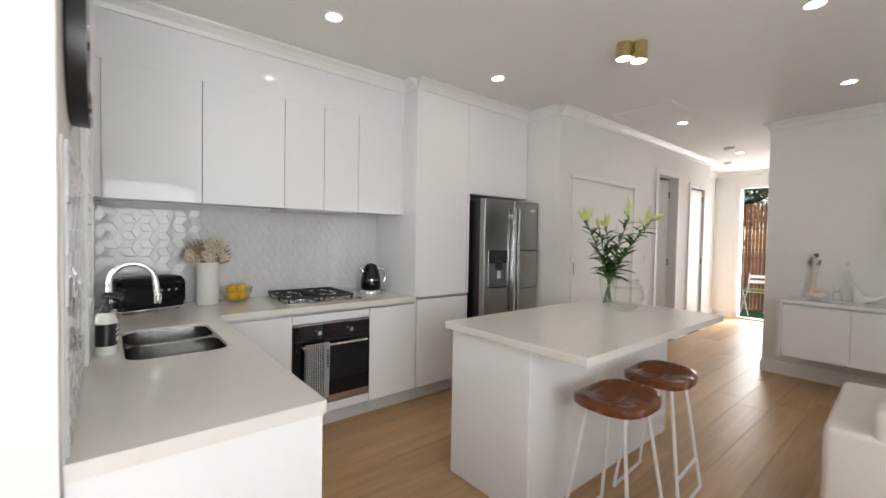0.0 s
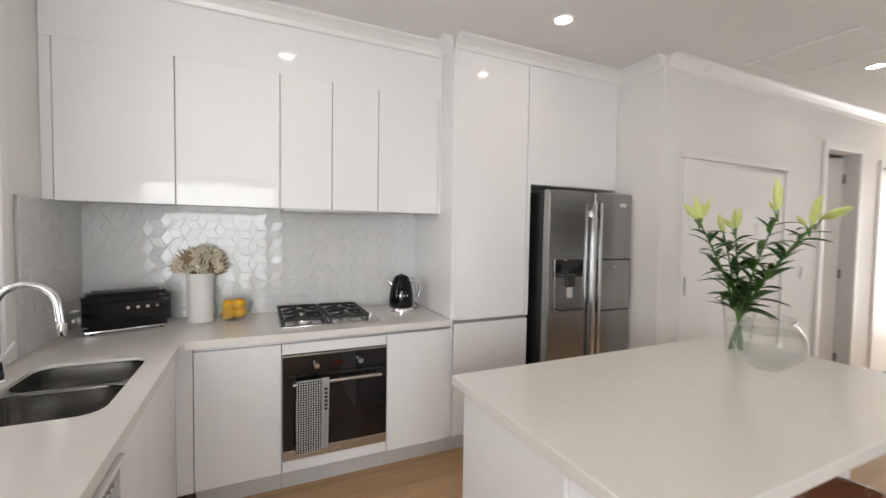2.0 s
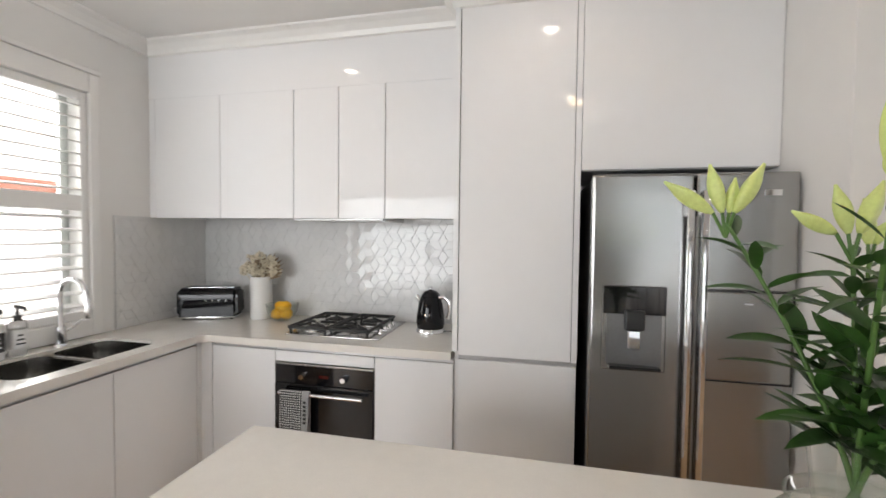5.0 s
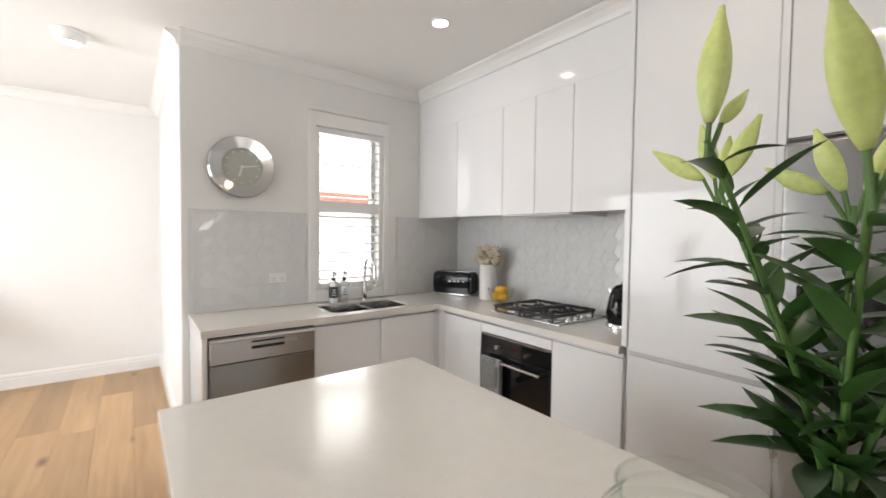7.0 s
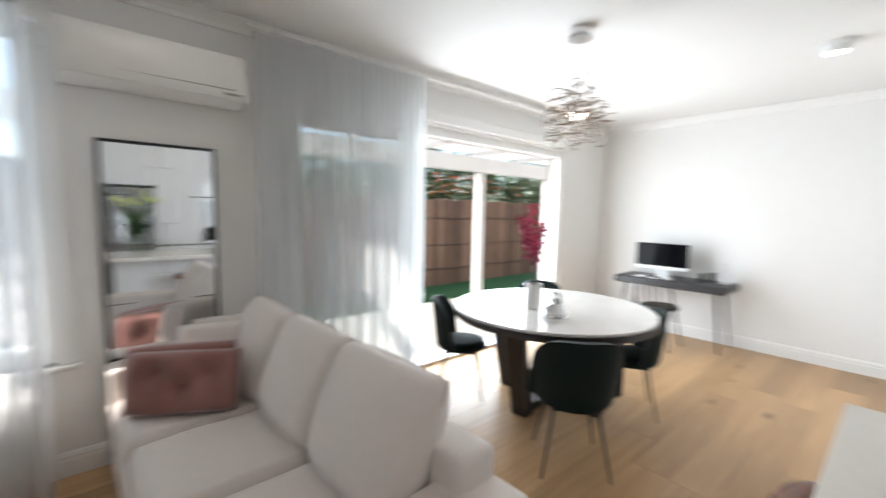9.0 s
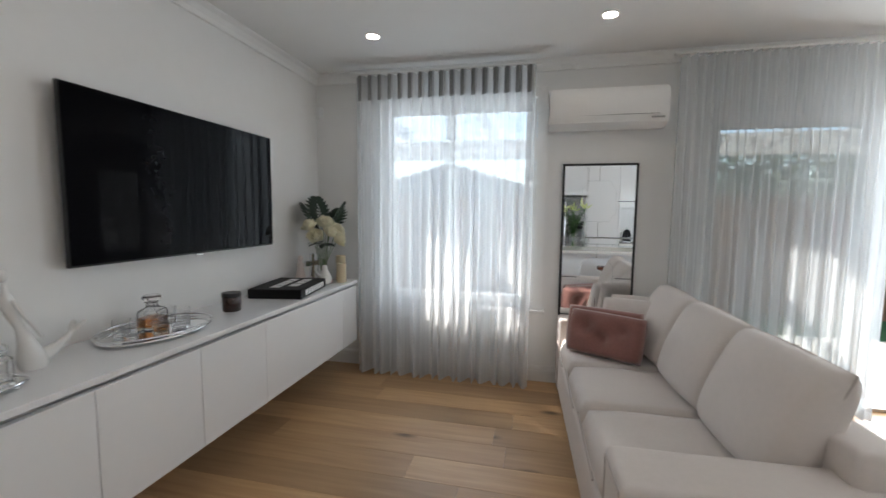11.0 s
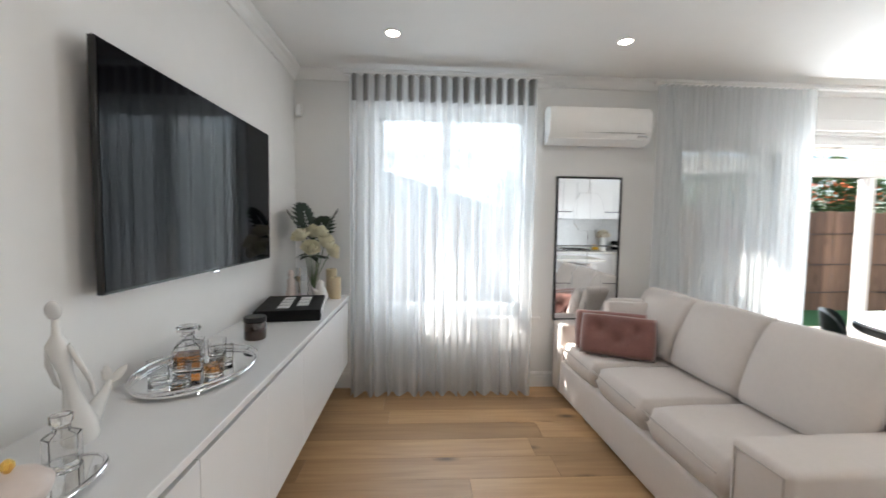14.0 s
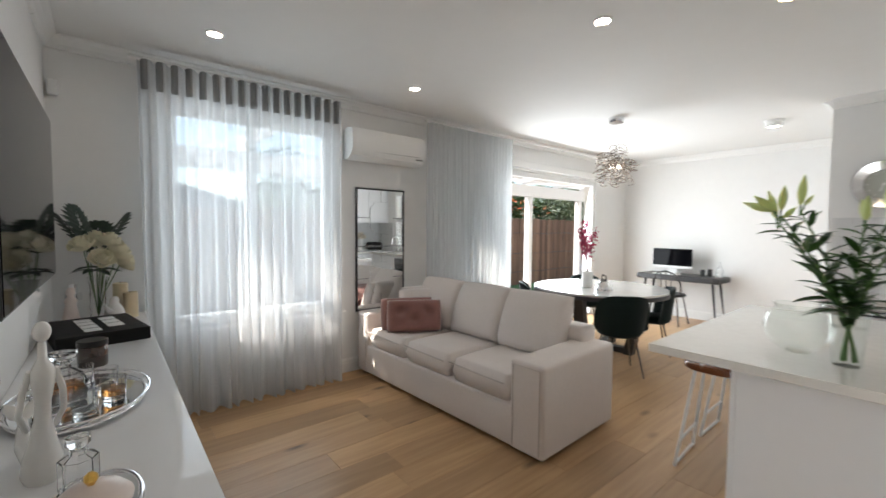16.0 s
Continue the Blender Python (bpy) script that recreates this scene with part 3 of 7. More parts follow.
# sink-run cabinets and dishwasher
ep = solid("end_panel", box(WX + 0.003, 0.645, 1.352, 1.376, 0.004, CT - 0.041), CABINET, "gloss white end panel of the sink bench", "panel")
dw = thing("dishwasher", "stainless steel dishwasher under the sink bench", "dishwasher", pose(0.35, 1.68, 0))
part("body", box(0.12, 0.60, 1.384, 1.972, 0.05, 0.845), BLACK, dw, w=True)
part("control_panel", box(0.602, 0.648, 1.386, 1.970, 0.70, 0.825, 0.004), STEEL_H, dw, w=True)
part("door", box(0.602, 0.645, 1.386, 1.970, 0.13, 0.697, 0.004), STEEL, dw, w=True)
part("top_trim", box(0.602, 0.66, 1.386, 1.970, 0.828, 0.842), WHITE_PLASTIC, dw, "cream top strip", w=True)
part("pocket_handle", box(0.6485, 0.6505, 1.60, 1.78, 0.765, 0.782, 0.0005), BLACK, dw, "black pocket handle", w=True)
part("vent_slot", box(0.6485, 0.6505, 1.60, 1.78, 0.802, 0.812), BLACK, dw, w=True)
for k in range(4):
    part("button", lathe([(0, 0), (0.006, 0), (0.006, 0.004), (0, 0.004)], 10, m=pose(0.648, 1.82 + 0.03 * k, 0.79, 0, 90)), CHROME, dw, w=True)
part("kickboard", box(0.55, 0.57, 1.386, 1.970, 0.004, 0.125), KICK, dw, w=True)
for y0, y1 in ((1.974, 2.45), (2.45, 2.93)):
    c = thing("base_cabinet", "gloss white handleless base cabinet under the sink", "cabinet", pose(0.3, (y0 + y1) / 2, 0), "kitchen base cabinets")
    part("body", box(0.10, 0.60, y0 + 0.001, y1 - 0.001, 0.12, 0.70), CABINET, c, w=True)
    part("door", box(0.602, 0.624, y0 + 0.0015, y1 - 0.0015, 0.122, 0.836, 0.0015), CABINET, c, w=True)
    part("handle_channel", box(0.60, 0.612, y0 + 0.002, y1 - 0.002, 0.838, 0.857), ALU, c, "aluminium finger-pull channel", w=True)
    part("plinth", box(0.55, 0.57, y0 + 0.001, y1 - 0.001, 0.004, 0.119), KICK, c, "brushed aluminium kickboard", w=True)
solid("corner_cabinet", box(0.626, 0.698, 2.962, 3.59, 0.12, 0.857), CABINET, "gloss white corner cabinet between the two benches", "cabinet")

# island
IX0, IX1, IY0, IY1 = 1.68, 3.36, 1.11, 2.03
isl = thing("kitchen_island", "white kitchen island with overhanging cream stone top", "kitchen island", pose(2.52, 1.6, 0))
part("body", box(IX0 + 0.06, IX1 - 0.05, 1.46, 2.005, 0.004, CT - 0.041, 0.002), CABINET, isl, w=True)
part("end_panel", box(IX0 + 0.045, IX0 + 0.062, 1.44, 2.01, 0.004, CT - 0.0405, 0.001), CABINET, isl, w=True)
part("back_panel", box(IX0 + 0.064, IX1 - 0.05, 1.44, 1.459, 0.004, CT - 0.0405, 0.001), CABINET, isl, w=True)
for k in range(3):
    part("door", box(IX0 + 0.07 + 0.515 * k, IX0 + 0.58 + 0.515 * k, 2.006, 2.022, 0.12, 0.83, 0.0015), CABINET, isl, w=True)
part("stone_top", box(IX0, IX1, IY0, IY1, CT - 0.04, CT, 0.003, 2), STONE, isl, "cream engineered stone top", w=True)

# fridge
fr = thing("fridge", "stainless steel side-by-side fridge with water dispenser and mini bar door", "fridge", pose(3.14, 3.15, 0))
part("body", box(2.765, 3.515, 2.86, 3.55, 0.02, 1.745, 0.006, 2), BLACK, fr, "dark grey fridge case", w=True)
part("left_door", box(2.755, 3.150, 2.79, 2.855, 0.06, 1.755, 0.012, 3), STEEL, fr, w=True)
part("right_door", box(3.158, 3.525, 2.79, 2.855, 0.06, 1.755, 0.012, 3), STEEL, fr, w=True)
for hx in (3.128, 3.182):
    bm = box(hx - 0.012, hx + 0.012, 2.748, 2.768, 0.35, 1.68, 0.003, 2)
    for hz in (0.42, 1.60):
        box(hx - 0.009, hx + 0.009, 2.765, 2.80, hz - 0.02, hz + 0.02, bm=bm)
    part("door_handle", bm, CHROME, fr, "long bright steel bar handle", w=True, smooth=40)
d = part("dispenser", box(2.805, 3.055, 2.780, 2.7905, 0.925, 1.285, 0.004), STEEL, fr, "water and ice dispenser", w=True)
part("dispenser_panel", box(2.806, 3.054, 2.774, 2.7815, 1.165, 1.284, 0.004), BLACK_GLASS, d, w=True)
part("recess", box(2.822, 3.038, 2.779, 2.7815, 0.95, 1.166), mat("recess_grey", (0.20, 0.20, 0.205), 0.35, 0.8), d, w=True)
part("spout", box(2.89, 2.97, 2.755, 2.7815, 1.10, 1.185, 0.008, 2), BLACK, d, w=True)
part("lever", box(2.905, 2.955, 2.765, 2.7785, 1.02, 1.10, 0.004), CHROME, d, w=True)
part("drip_tray", box(2.83, 3.03, 2.74, 2.7815, 0.94, 0.952, 0.003), BLACK, d, w=True)
b = part("mini_bar_door", box(3.20, 3.505, 2.776, 2.7905, 0.915, 1.275, 0.006, 2), STEEL, fr, w=True)
bm = bmesh.new()
for x0, x1, z0, z1 in ((3.194, 3.511, 1.277, 1.283), (3.194, 3.511, 0.907, 0.913), (3.192, 3.198, 0.907, 1.283), (3.507, 3.513, 0.907, 1.283)):
    box(x0, x1, 2.782, 2.7915, z0, z1, bm=bm)
part("mini_bar_gasket", bm, BLACK, fr, w=True)
part("door_latch", box(3.335, 3.365, 2.772, 2.777, 1.225, 1.232), CHROME, b, w=True)
part("maker_badge", box(3.40, 3.46, 2.7875, 2.7905, 1.66, 1.685, 0.001), CHROME, fr, w=True)

# ---- living ----
# tv on the east wall
tv = thing("television", "large black flat-screen television hung on the wall", "television", pose(5.65, -0.24, 1.2))
part("back_case", box(5.632, 5.655, -0.9, 0.43, 1.23, 1.96, 0.006), BLACK, tv, w=True)
part("bezel", box(5.608, 5.631, -0.931, 0.457, 1.198, 1.987, 0.003), BLACK, tv, w=True)
part("screen", box(5.605, 5.6085, -0.925, 0.451, 1.208, 1.981), SCREEN, tv, "glossy black screen", w=True)
part("wall_mount", box(5.656, 5.688, -0.45, -0.02, 1.4, 1.8), BLACK, tv, w=True)
part("sensor_bump", box(5.606, 5.626, -0.26, -0.21, 1.190, 1.1975), CHROME, tv, w=True)
# floating console
cn = thing("floating_console", "long wall-hung gloss white media console with dark finger-pull shadow line", "console", pose(5.45, -0.2, 0.3))
part("body", box(5.235, 5.688, -1.535, 1.175, 0.31, 0.795), CABINET, cn, w=True)
part("top", box(5.205, 5.689, -1.545, 1.18, 0.822, 0.848, 0.002), CABINET, cn, w=True)
part("shadow_channel", box(5.25, 5.66, -1.53, 1.17, 0.7955, 0.8215), ALU, cn, "grey recessed channel", w=True)
part("end_panel", box(5.205, 5.688, 1.156, 1.18, 0.305, 0.8215, 0.001), CABINET, cn, w=True)
seams = [-1.54, -1.283, -0.282, 0.198, 0.678, 1.154]
for a, b in zip(seams, seams[1:]):
    part("door", box(5.212, 5.234, a + 0.0015, b - 0.0015, 0.306, 0.80, 0.0012), CABINET, cn, w=True)


# sofa, facing east
def sofa():
    s = thing("sofa", "cream linen three-seat sofa with piped loose cushions", "sofa", pose(2.90, -0.55, 0))
    x0, x1, y0, y1 = 2.50, 3.395, -1.70, 0.525
    part("base", box(x0 + 0.02, x1 - 0.005, y0 + 0.02, y1 - 0.02, 0.035, 0.31, 0.02, 3), LINEN, s, w=True, smooth=50)
    part("back_frame", box(x0 + 0.01, x0 + 0.19, y0 + 0.10, y1 - 0.14, 0.035, 0.73, 0.035, 4), LINEN, s, w=True, smooth=50)
    for a, b in ((y0, y0 + 0.2), (y1 - 0.265, y1)):
        arm = part("armrest", box(x0 + 0.005, x1, a, b, 0.03, 0.62, 0.028, 4), LINEN, s, w=True, smooth=50)
        bm = tube([(x1 + 0.0005, a + 0.03, 0.06), (x1 + 0.0005, a + 0.03, 0.59), (x1 + 0.0005, b - 0.03, 0.59), (x1 + 0.0005, b - 0.03, 0.06)], 0.004, 6)
        part("piping", bm, PIPING, arm, w=True, smooth=60)
    inner0, inner1 = y0 + 0.203, y1 - 0.268
    step = (inner1 - inner0) / 3
    for k in range(3):
        cy = inner0 + step * (k + 0.5)
        seat = part("seat_cushion", moved(cushion(0.74, step - 0.006, 0.19, 0.3, 18, 9.0), pose(x1 - 0.355, cy, 0.295)), LINEN, s, w=True, smooth=180)
        q = [(0.366, -step / 2 + 0.02, 0.155), (0.386, step / 2 - 0.02, 0.155)]
        part("piping", moved(tube(q, 0.005, 6), pose(x1 - 0.355, cy, 0.295)), PIPING, seat, w=True, smooth=60)
        bk = cushion(step + 0.035, 0.52, 0.25, 0.8, 20, 2.5)
        m = pose(x0 + 0.225, cy, 0.705, 0, 0, 90 + (k - 1) * 1.5) @ pose(0, 0, 0, 67, 0, 0) @ pose(0, 0, -0.125)
        back = part("back_cushion", moved(bk, m), LINEN, s, w=True, smooth=180)
        hw, hd = step / 2 + 0.002, 0.245
        ring = [(-hw, -hd, 0.125), (0, -hd - 0.008, 0.125), (hw, -hd, 0.125), (hw, 0, 0.125), (hw, hd, 0.125), (0, hd + 0.008, 0.125), (-hw, hd, 0.125), (-hw, 0, 0.125)]
        part("piping", moved(tube(ring, 0.005, 6, closed=True), m), PIPING, back, w=True, smooth=60)
    for cx in (x0 + 0.06, x1 - 0.08):
        for cy in (y0 + 0.08, y1 - 0.08):
            part("foot", box(cx - 0.025, cx + 0.025, cy - 0.025, cy + 0.025, 0.004, 0.036), BLACK, s, "short black foot", w=True)
    s.matrix_basis = SOFA_TURN @ s.matrix_basis
    return s


SOFA_TURN = pose(3.37, 0.515, 0, 0, 0, 2.0) @ pose(-3.37, -0.515, 0)
sofa()
# rose velvet and cream pillows at the south end
for (w, d, h, m), material, label in (((0.53, 0.31, 0.16, pose(3.13, -1.10, 0.63, 0, 0, 148) @ pose(0, 0, 0, 72) @ pose(0, 0, -0.07)), ROSE, "tufted dusty-rose velvet lumbar pillow on the sofa"),
                                      ((0.53, 0.31, 0.14, pose(3.12, -1.22, 0.635, 0, 0, 156) @ pose(0, 0, 0, 76) @ pose(0, 0, -0.07)), ROSE, "dusty-rose velvet lumbar pillow leaning on the sofa arm"),
                                      ((0.42, 0.38, 0.12, pose(2.92, -1.29, 0.665, 0, 0, 160) @ pose(0, 0, 0, 70) @ pose(0, 0, -0.06)), LINEN, "cream linen scatter pillow behind the rose pillows"),
                                      ((0.42, 0.38, 0.12, pose(2.84, -1.37, 0.675, 0, 0, 166) @ pose(0, 0, 0, 72) @ pose(0, 0, -0.06)), LINEN, "cream linen scatter pillow in the sofa corner")):
    m = SOFA_TURN @ m
    bm = cushion(w, d, h, 0.6, 16, 2.6)
    if material is ROSE and d == 0.31:
        for v in bm.verts:
            for bx, by in ((-0.12, 0.04), (0.0, -0.03), (0.12, 0.04)):
                r2 = (v.co.x - bx) ** 2 + (v.co.y - by) ** 2
                v.co.z += (h / 2 - v.co.z) * 0.8 * math.exp(-r2 / 0.0022)
    solid("scatter_pillow", moved(bm, m), material, label, "pillow", smooth=180, at=m.translation)


# sheer curtains on a ceiling track
def curtain(name, x0, x1, y, z0, z1, folds, depth, material, label, head=0.0):
    t = thing(name, label, "curtain", pose((x0 + x1) / 2, y, 0))
    rnd = random.Random(len(name) + folds)
    n, rows = folds * 12, 24
    ph = [rnd.uniform(-0.5, 0.5) for _ in range(folds + 1)]
    am = [rnd.uniform(0.7, 1.25) for _ in range(folds + 1)]

    def put(u, z):
        s = u * folds
        k = int(min(s, folds - 1e-6))
        f = s - k
        p0, a0 = ph[k] * (1 - f) + ph[k + 1] * f, am[k] * (1 - f) + am[k + 1] * f
        low = (z1 - z) / (z1 - z0)
        yy = depth * (0.75 + 0.35 * low) * a0 * math.sin(2 * math.pi * s + p0 * low * 1.6)
        xx = 0.018 * low * math.sin(2 * math.pi * s * 0.5 + p0 * 3)
        return (x0 + (x1 - x0) * u + xx, y + yy, z)

    def strip(za, zb, r):
        bm = bmesh.new()
        vs = [[bm.verts.new(put(i / n, za + (zb - za) * j / r)) for i in range(n + 1)] for j in range(r + 1)]
        for j in range(r):
            for i in range(n):
                bm.faces.new((vs[j][i], vs[j][i + 1], vs[j + 1][i + 1], vs[j + 1][i]))
        return bm

    part("cloth", strip(z0, z1 - head, rows), material, t, w=True, smooth=180)
    if head:
        part("heading_band", strip(z1 - head, z1, 4), SHEER, t, "gathered heading", w=True, smooth=180)
        for k in range(folds):
            xc = x0 + (x1 - x0) * (k + 0.5) / folds
            wd = (x1 - x0) / folds * 0.28
            bm = bmesh.new()
            for s in (0, 1):
                vs = [[bm.verts.new((xc + wd * math.sin(math.pi * (i / 6 - 0.5)), y + depth * 0.9 * math.cos(math.pi * (i / 6 - 0.5)) * (1 - 0.5 * s), zz)) for i in range(7)] for zz in (z1 - head * 0.92, z1)]
                for i in range(6):
                    bm.faces.new((vs[0][i], vs[0][i + 1], vs[1][i + 1], vs[1][i]))
            part("pleat", bm, SHEER_HEAD, t, "dark stitched heading pleat", w=True, smooth=180)
    hem = strip(z0 - 0.001, z0 + 0.06, 2)
    for v in hem.verts:
        v.co.y += 0.003
    part("hem", hem, SHEER, t, w=True, smooth=180)
    return t


curtain("sheer_curtain", 3.70, 5.21, -1.575, 0.014, 2.60, 17, 0.05, SHEER, "full-length white sheer curtain drawn over the window", 0.22)
curtain("sheer_curtain", 1.33, 2.68, -1.575, 0.035, 2.60, 24, 0.05, SHEER_DENSE, "full-length white sheer curtain stacked at the sliding door")
for a, b in ((3.66, 5.26), (-1.2, 2.72)):
    solid("curtain_track", box(a, b, -1.595, -1.555, 2.604, 2.622, 0.003), TRIM, "white aluminium curtain track under the cornice", "curtain track", "structure")

# windows
def window_set(name, x0, x1, z0, z1, mull, label):
    t = thing(name, label, "window", pose((x0 + x1) / 2, -1.85, z0), kind="structure")
    bm = bmesh.new()
    f = 0.055
    for a, b, c, d in ((x0, x1, z0, z0 + f), (x0, x1, z1 - f, z1), (x0, x0 + f, z0 + f, z1 - f), (x1 - f, x1, z0 + f, z1 - f)):
        box(a + 0.001, b - 0.001, -1.90, -1.80, c + 0.001, d - 0.001, bm=bm)
    for mx in mull:
        box(mx - 0.04, mx + 0.04, -1.89, -1.81, z0 + f, z1 - f, bm=bm)
    part("window_frame", bm, TRIM, t, w=True)
    edges = [x0 + f, *mull, x1 - f]
    for a, b in zip(edges, edges[1:]):
        bm = bmesh.new()
        for p, q, r, s in ((a, b, z0 + f, z0 + f + 0.04), (a, b, z1 - f - 0.04, z1 - f), (a, a + 0.035, z0 + f, z1 - f), (b - 0.035, b, z0 + f, z1 - f)):
            box(p, q, -1.875, -1.835, r, s, bm=bm)
        sash = part("sash", bm, TRIM, t, w=True)
        g = part("pane", box(a + 0.02, b - 0.02, -1.857, -1.853, z0 + f + 0.02, z1 - f - 0.02), WINDOW_GLASS, t, w=True)
        g.visible_shadow = False
    return t


w1 = window_set("window_1", 3.68, 5.05, 0.63, 2.41, [4.42], "white-framed two-sash window behind the sheer curtain")
bm = bmesh.new()
for a, b, c, d in ((3.60, 3.679, 0.55, 2.49), (5.051, 5.13, 0.55, 2.49), (3.679, 5.051, 2.411, 2.49)):
    box(a, b, -1.7495, -1.73, c, d, bm=bm)
part("architrave", bm, TRIM, w1, w=True)
part("window_sill", box(3.58, 5.15, -1.80, -1.71, 0.605, 0.63, 0.004), TRIM, w1, w=True)
sl = thing("sliding_door", "white aluminium sliding glass door standing open to the patio", "sliding door", pose(0.7, -1.85, 0), kind="structure")
bm = bmesh.new()
for a, b, c, d in ((-1.05, 2.5, 2.19, 2.27), (-1.05, -0.98, 0.0, 2.19), (2.43, 2.5, 0.0, 2.19)):
    box(a + 0.001, b - 0.001, -1.93, -1.77, c, d - 0.001, bm=bm)
part("door_frame", bm, TRIM, sl, w=True)
part("track", box(-0.98, 2.43, -1.93, -1.77, 0.004, 0.03), ALU, sl, w=True)
for a, b, y in ((1.30, 2.42, -1.83), (1.22, 2.34, -1.88)):
    bm = bmesh.new()
    for p, q, r, s in ((a, b, 0.03, 0.12), (a, b, 2.12, 2.19), (a, a + 0.06, 0.12, 2.12), (b - 0.06, b, 0.12, 2.12)):
        box(p, q, y - 0.018, y + 0.018, r, s, bm=bm)
    part("sash", bm, TRIM, sl, w=True)
    g = part("pane", box(a + 0.05, b - 0.05, y - 0.003, y + 0.003, 0.11, 2.13), WINDOW_GLASS, sl, w=True)
    g.visible_shadow = False
part("blind_box", box(-1.05, 2.5, -1.748, -1.70, 2.30, 2.40, 0.008), TRIM, sl, "white roller blind box", w=True)
part("architrave", box(-1.12, 2.57, -1.7485, -1.735, 2.272, 2.299), TRIM, sl, w=True)


# ---- lamps ----
LAMPS = [(1.19, 2.52), (2.59, 2.51), (4.99, 2.02), (7.16, 2.06), (4.71, 0.70), (3.10, 0.67), (3.26, -1.01), (4.83, -1.02)]
for lx, ly in LAMPS:
    d = thing("downlight", "round recessed white LED ceiling downlight, lit", "downlight", pose(lx, ly, CEIL - 0.012), "ceiling downlights")
    part("trim_ring", lathe([(0.040, 0.006), (0.048, 0.0), (0.054, 0.004), (0.054, 0.011), (0.040, 0.011)], 28), WHITE_PLASTIC, d, smooth=40)
    part("lens", lathe([(0, 0.004), (0.039, 0.004), (0.039, 0.010), (0, 0.010)], 28), LAMP_GLOW, d, "glowing lens")
br = thing("brass_spotlight", "pair of short brushed-brass ceiling cylinders, lit", "ceiling light", pose(2.82, 1.53, CEIL - 0.10))
for dx, dy, h in ((-0.03, 0.035, 0.0), (0.03, -0.035, 0.02)):
    b = part("cylinder", lathe([(0.045, 0.012), (0.045, 0.0), (0.050, 0.0), (0.050, 0.099 + h), (0.0, 0.099 + h)], 28, m=pose(dx, dy, -h)), BRASS, br, smooth=40)
    part("lens", lathe([(0, 0.010), (0.044, 0.010), (0.044, 0.016), (0, 0.016)], 24, m=pose(dx, dy, -h)), LAMP_GLOW, b, "glowing lens")
for sx, sy, r in ((6.72, 2.07, 0.065), (7.9, 2.42, 0.05)):
    s = thing("smoke_alarm", "round white ceiling smoke alarm", "smoke alarm", pose(sx, sy, CEIL - 0.04))
    part("base", lathe([(0, 0.03), (r, 0.03), (r, 0.039), (0, 0.039)], 24), WHITE_PLASTIC, s, smooth=40)
    part("cover", lathe([(0, 0), (r * 0.6, 0.0), (r * 0.9, 0.012), (r * 0.93, 0.029), (0, 0.029)], 24), WHITE_PLASTIC, s, smooth=40)
s = thing("ceiling_spotlight", "round surface-mounted white ceiling light in the dining area, lit", "ceiling light", pose(-0.38, 0.77, CEIL - 0.07))
part("housing", lathe([(0.05, 0.0), (0.075, 0.0), (0.082, 0.045), (0.095, 0.05), (0.095, 0.069), (0, 0.069)], 28), WHITE_PLASTIC, s, smooth=40)
part("lens", lathe([(0, 0.004), (0.049, 0.004), (0.049, 0.012), (0, 0.012)], 24), LAMP_GLOW, s, "glowing lens")
hb = bmesh.new()
for a in ((4.16, 4.70, 1.80, 1.83), (4.16, 4.70, 2.37, 2.40), (4.16, 4.19, 1.83, 2.37), (4.67, 4.70, 1.83, 2.37)):
    box(*a, CEIL - 0.010, CEIL - 0.001, bm=hb)
hatch = thing("ceiling_hatch", "square white access hatch in the ceiling", "hatch", pose(4.43, 2.10, CEIL), kind="structure")
part("frame", hb, TRIM, hatch, w=True)
part("panel", box(4.192, 4.668, 1.832, 2.368, CEIL - 0.006, CEIL - 0.001), CEILING, hatch, w=True)

# ---- kitchen window with shutters ----
kw = thing("window_2", "white timber window with open plantation shutters over the sink", "window", pose(WX, 2.47, 0.92), kind="structure")
bm = bmesh.new()
for y0, y1, z0, z1 in ((2.125, 2.178, 0.905, 2.36), (2.762, 2.815, 0.905, 2.36), (2.178, 2.762, 2.252, 2.36), (2.178, 2.762, 0.905, 0.998)):
    box(WX + 0.0005, WX + 0.022, y0, y1, z0, z1, 0.004, bm=bm)
part("architrave", bm, TRIM, kw, w=True)
part("head_moulding", box(WX + 0.0005, WX + 0.032, 2.115, 2.825, 2.362, 2.385, 0.004), TRIM, kw, w=True)
bm = bmesh.new()
for y0, y1, z0, z1 in ((2.182, 2.215, 1.002, 2.248), (2.725, 2.758, 1.002, 2.248), (2.215, 2.725, 2.205, 2.248), (2.215, 2.725, 1.002, 1.045), (2.215, 2.725, 1.60, 1.685)):
    box(WX - 0.028, WX + 0.004, y0, y1, z0, z1, 0.003, bm=bm)
sh = part("shutter_frame", bm, TRIM, kw, w=True)
for z0, z1 in ((1.045, 1.60), (1.685, 2.205)):
    k = 8
    for i in range(k):
        z = z0 + (z1 - z0) * (i + 0.5) / k
        bl = box(-0.030, 0.030, 2.217, 2.723, -0.004, 0.004, 0.003)
        part("louvre", moved(bl, pose(WX - 0.012, 0, z, 0, 11, 0)), TRIM, sh, w=True)
g = part("pane", box(-0.06, -0.056, 2.182, 2.758, 1.002, 2.248), WINDOW_GLASS, kw, w=True)
g.visible_shadow = False
bm = bmesh.new()
for y0, y1, z0, z1 in ((2.182, 2.22, 1.002, 2.248), (2.72, 2.758, 1.002, 2.248), (2.22, 2.72, 1.60, 1.66)):
    box(-0.085, -0.062, y0, y1, z0, z1, bm=bm)
part("sash", bm, TRIM, kw, w=True)

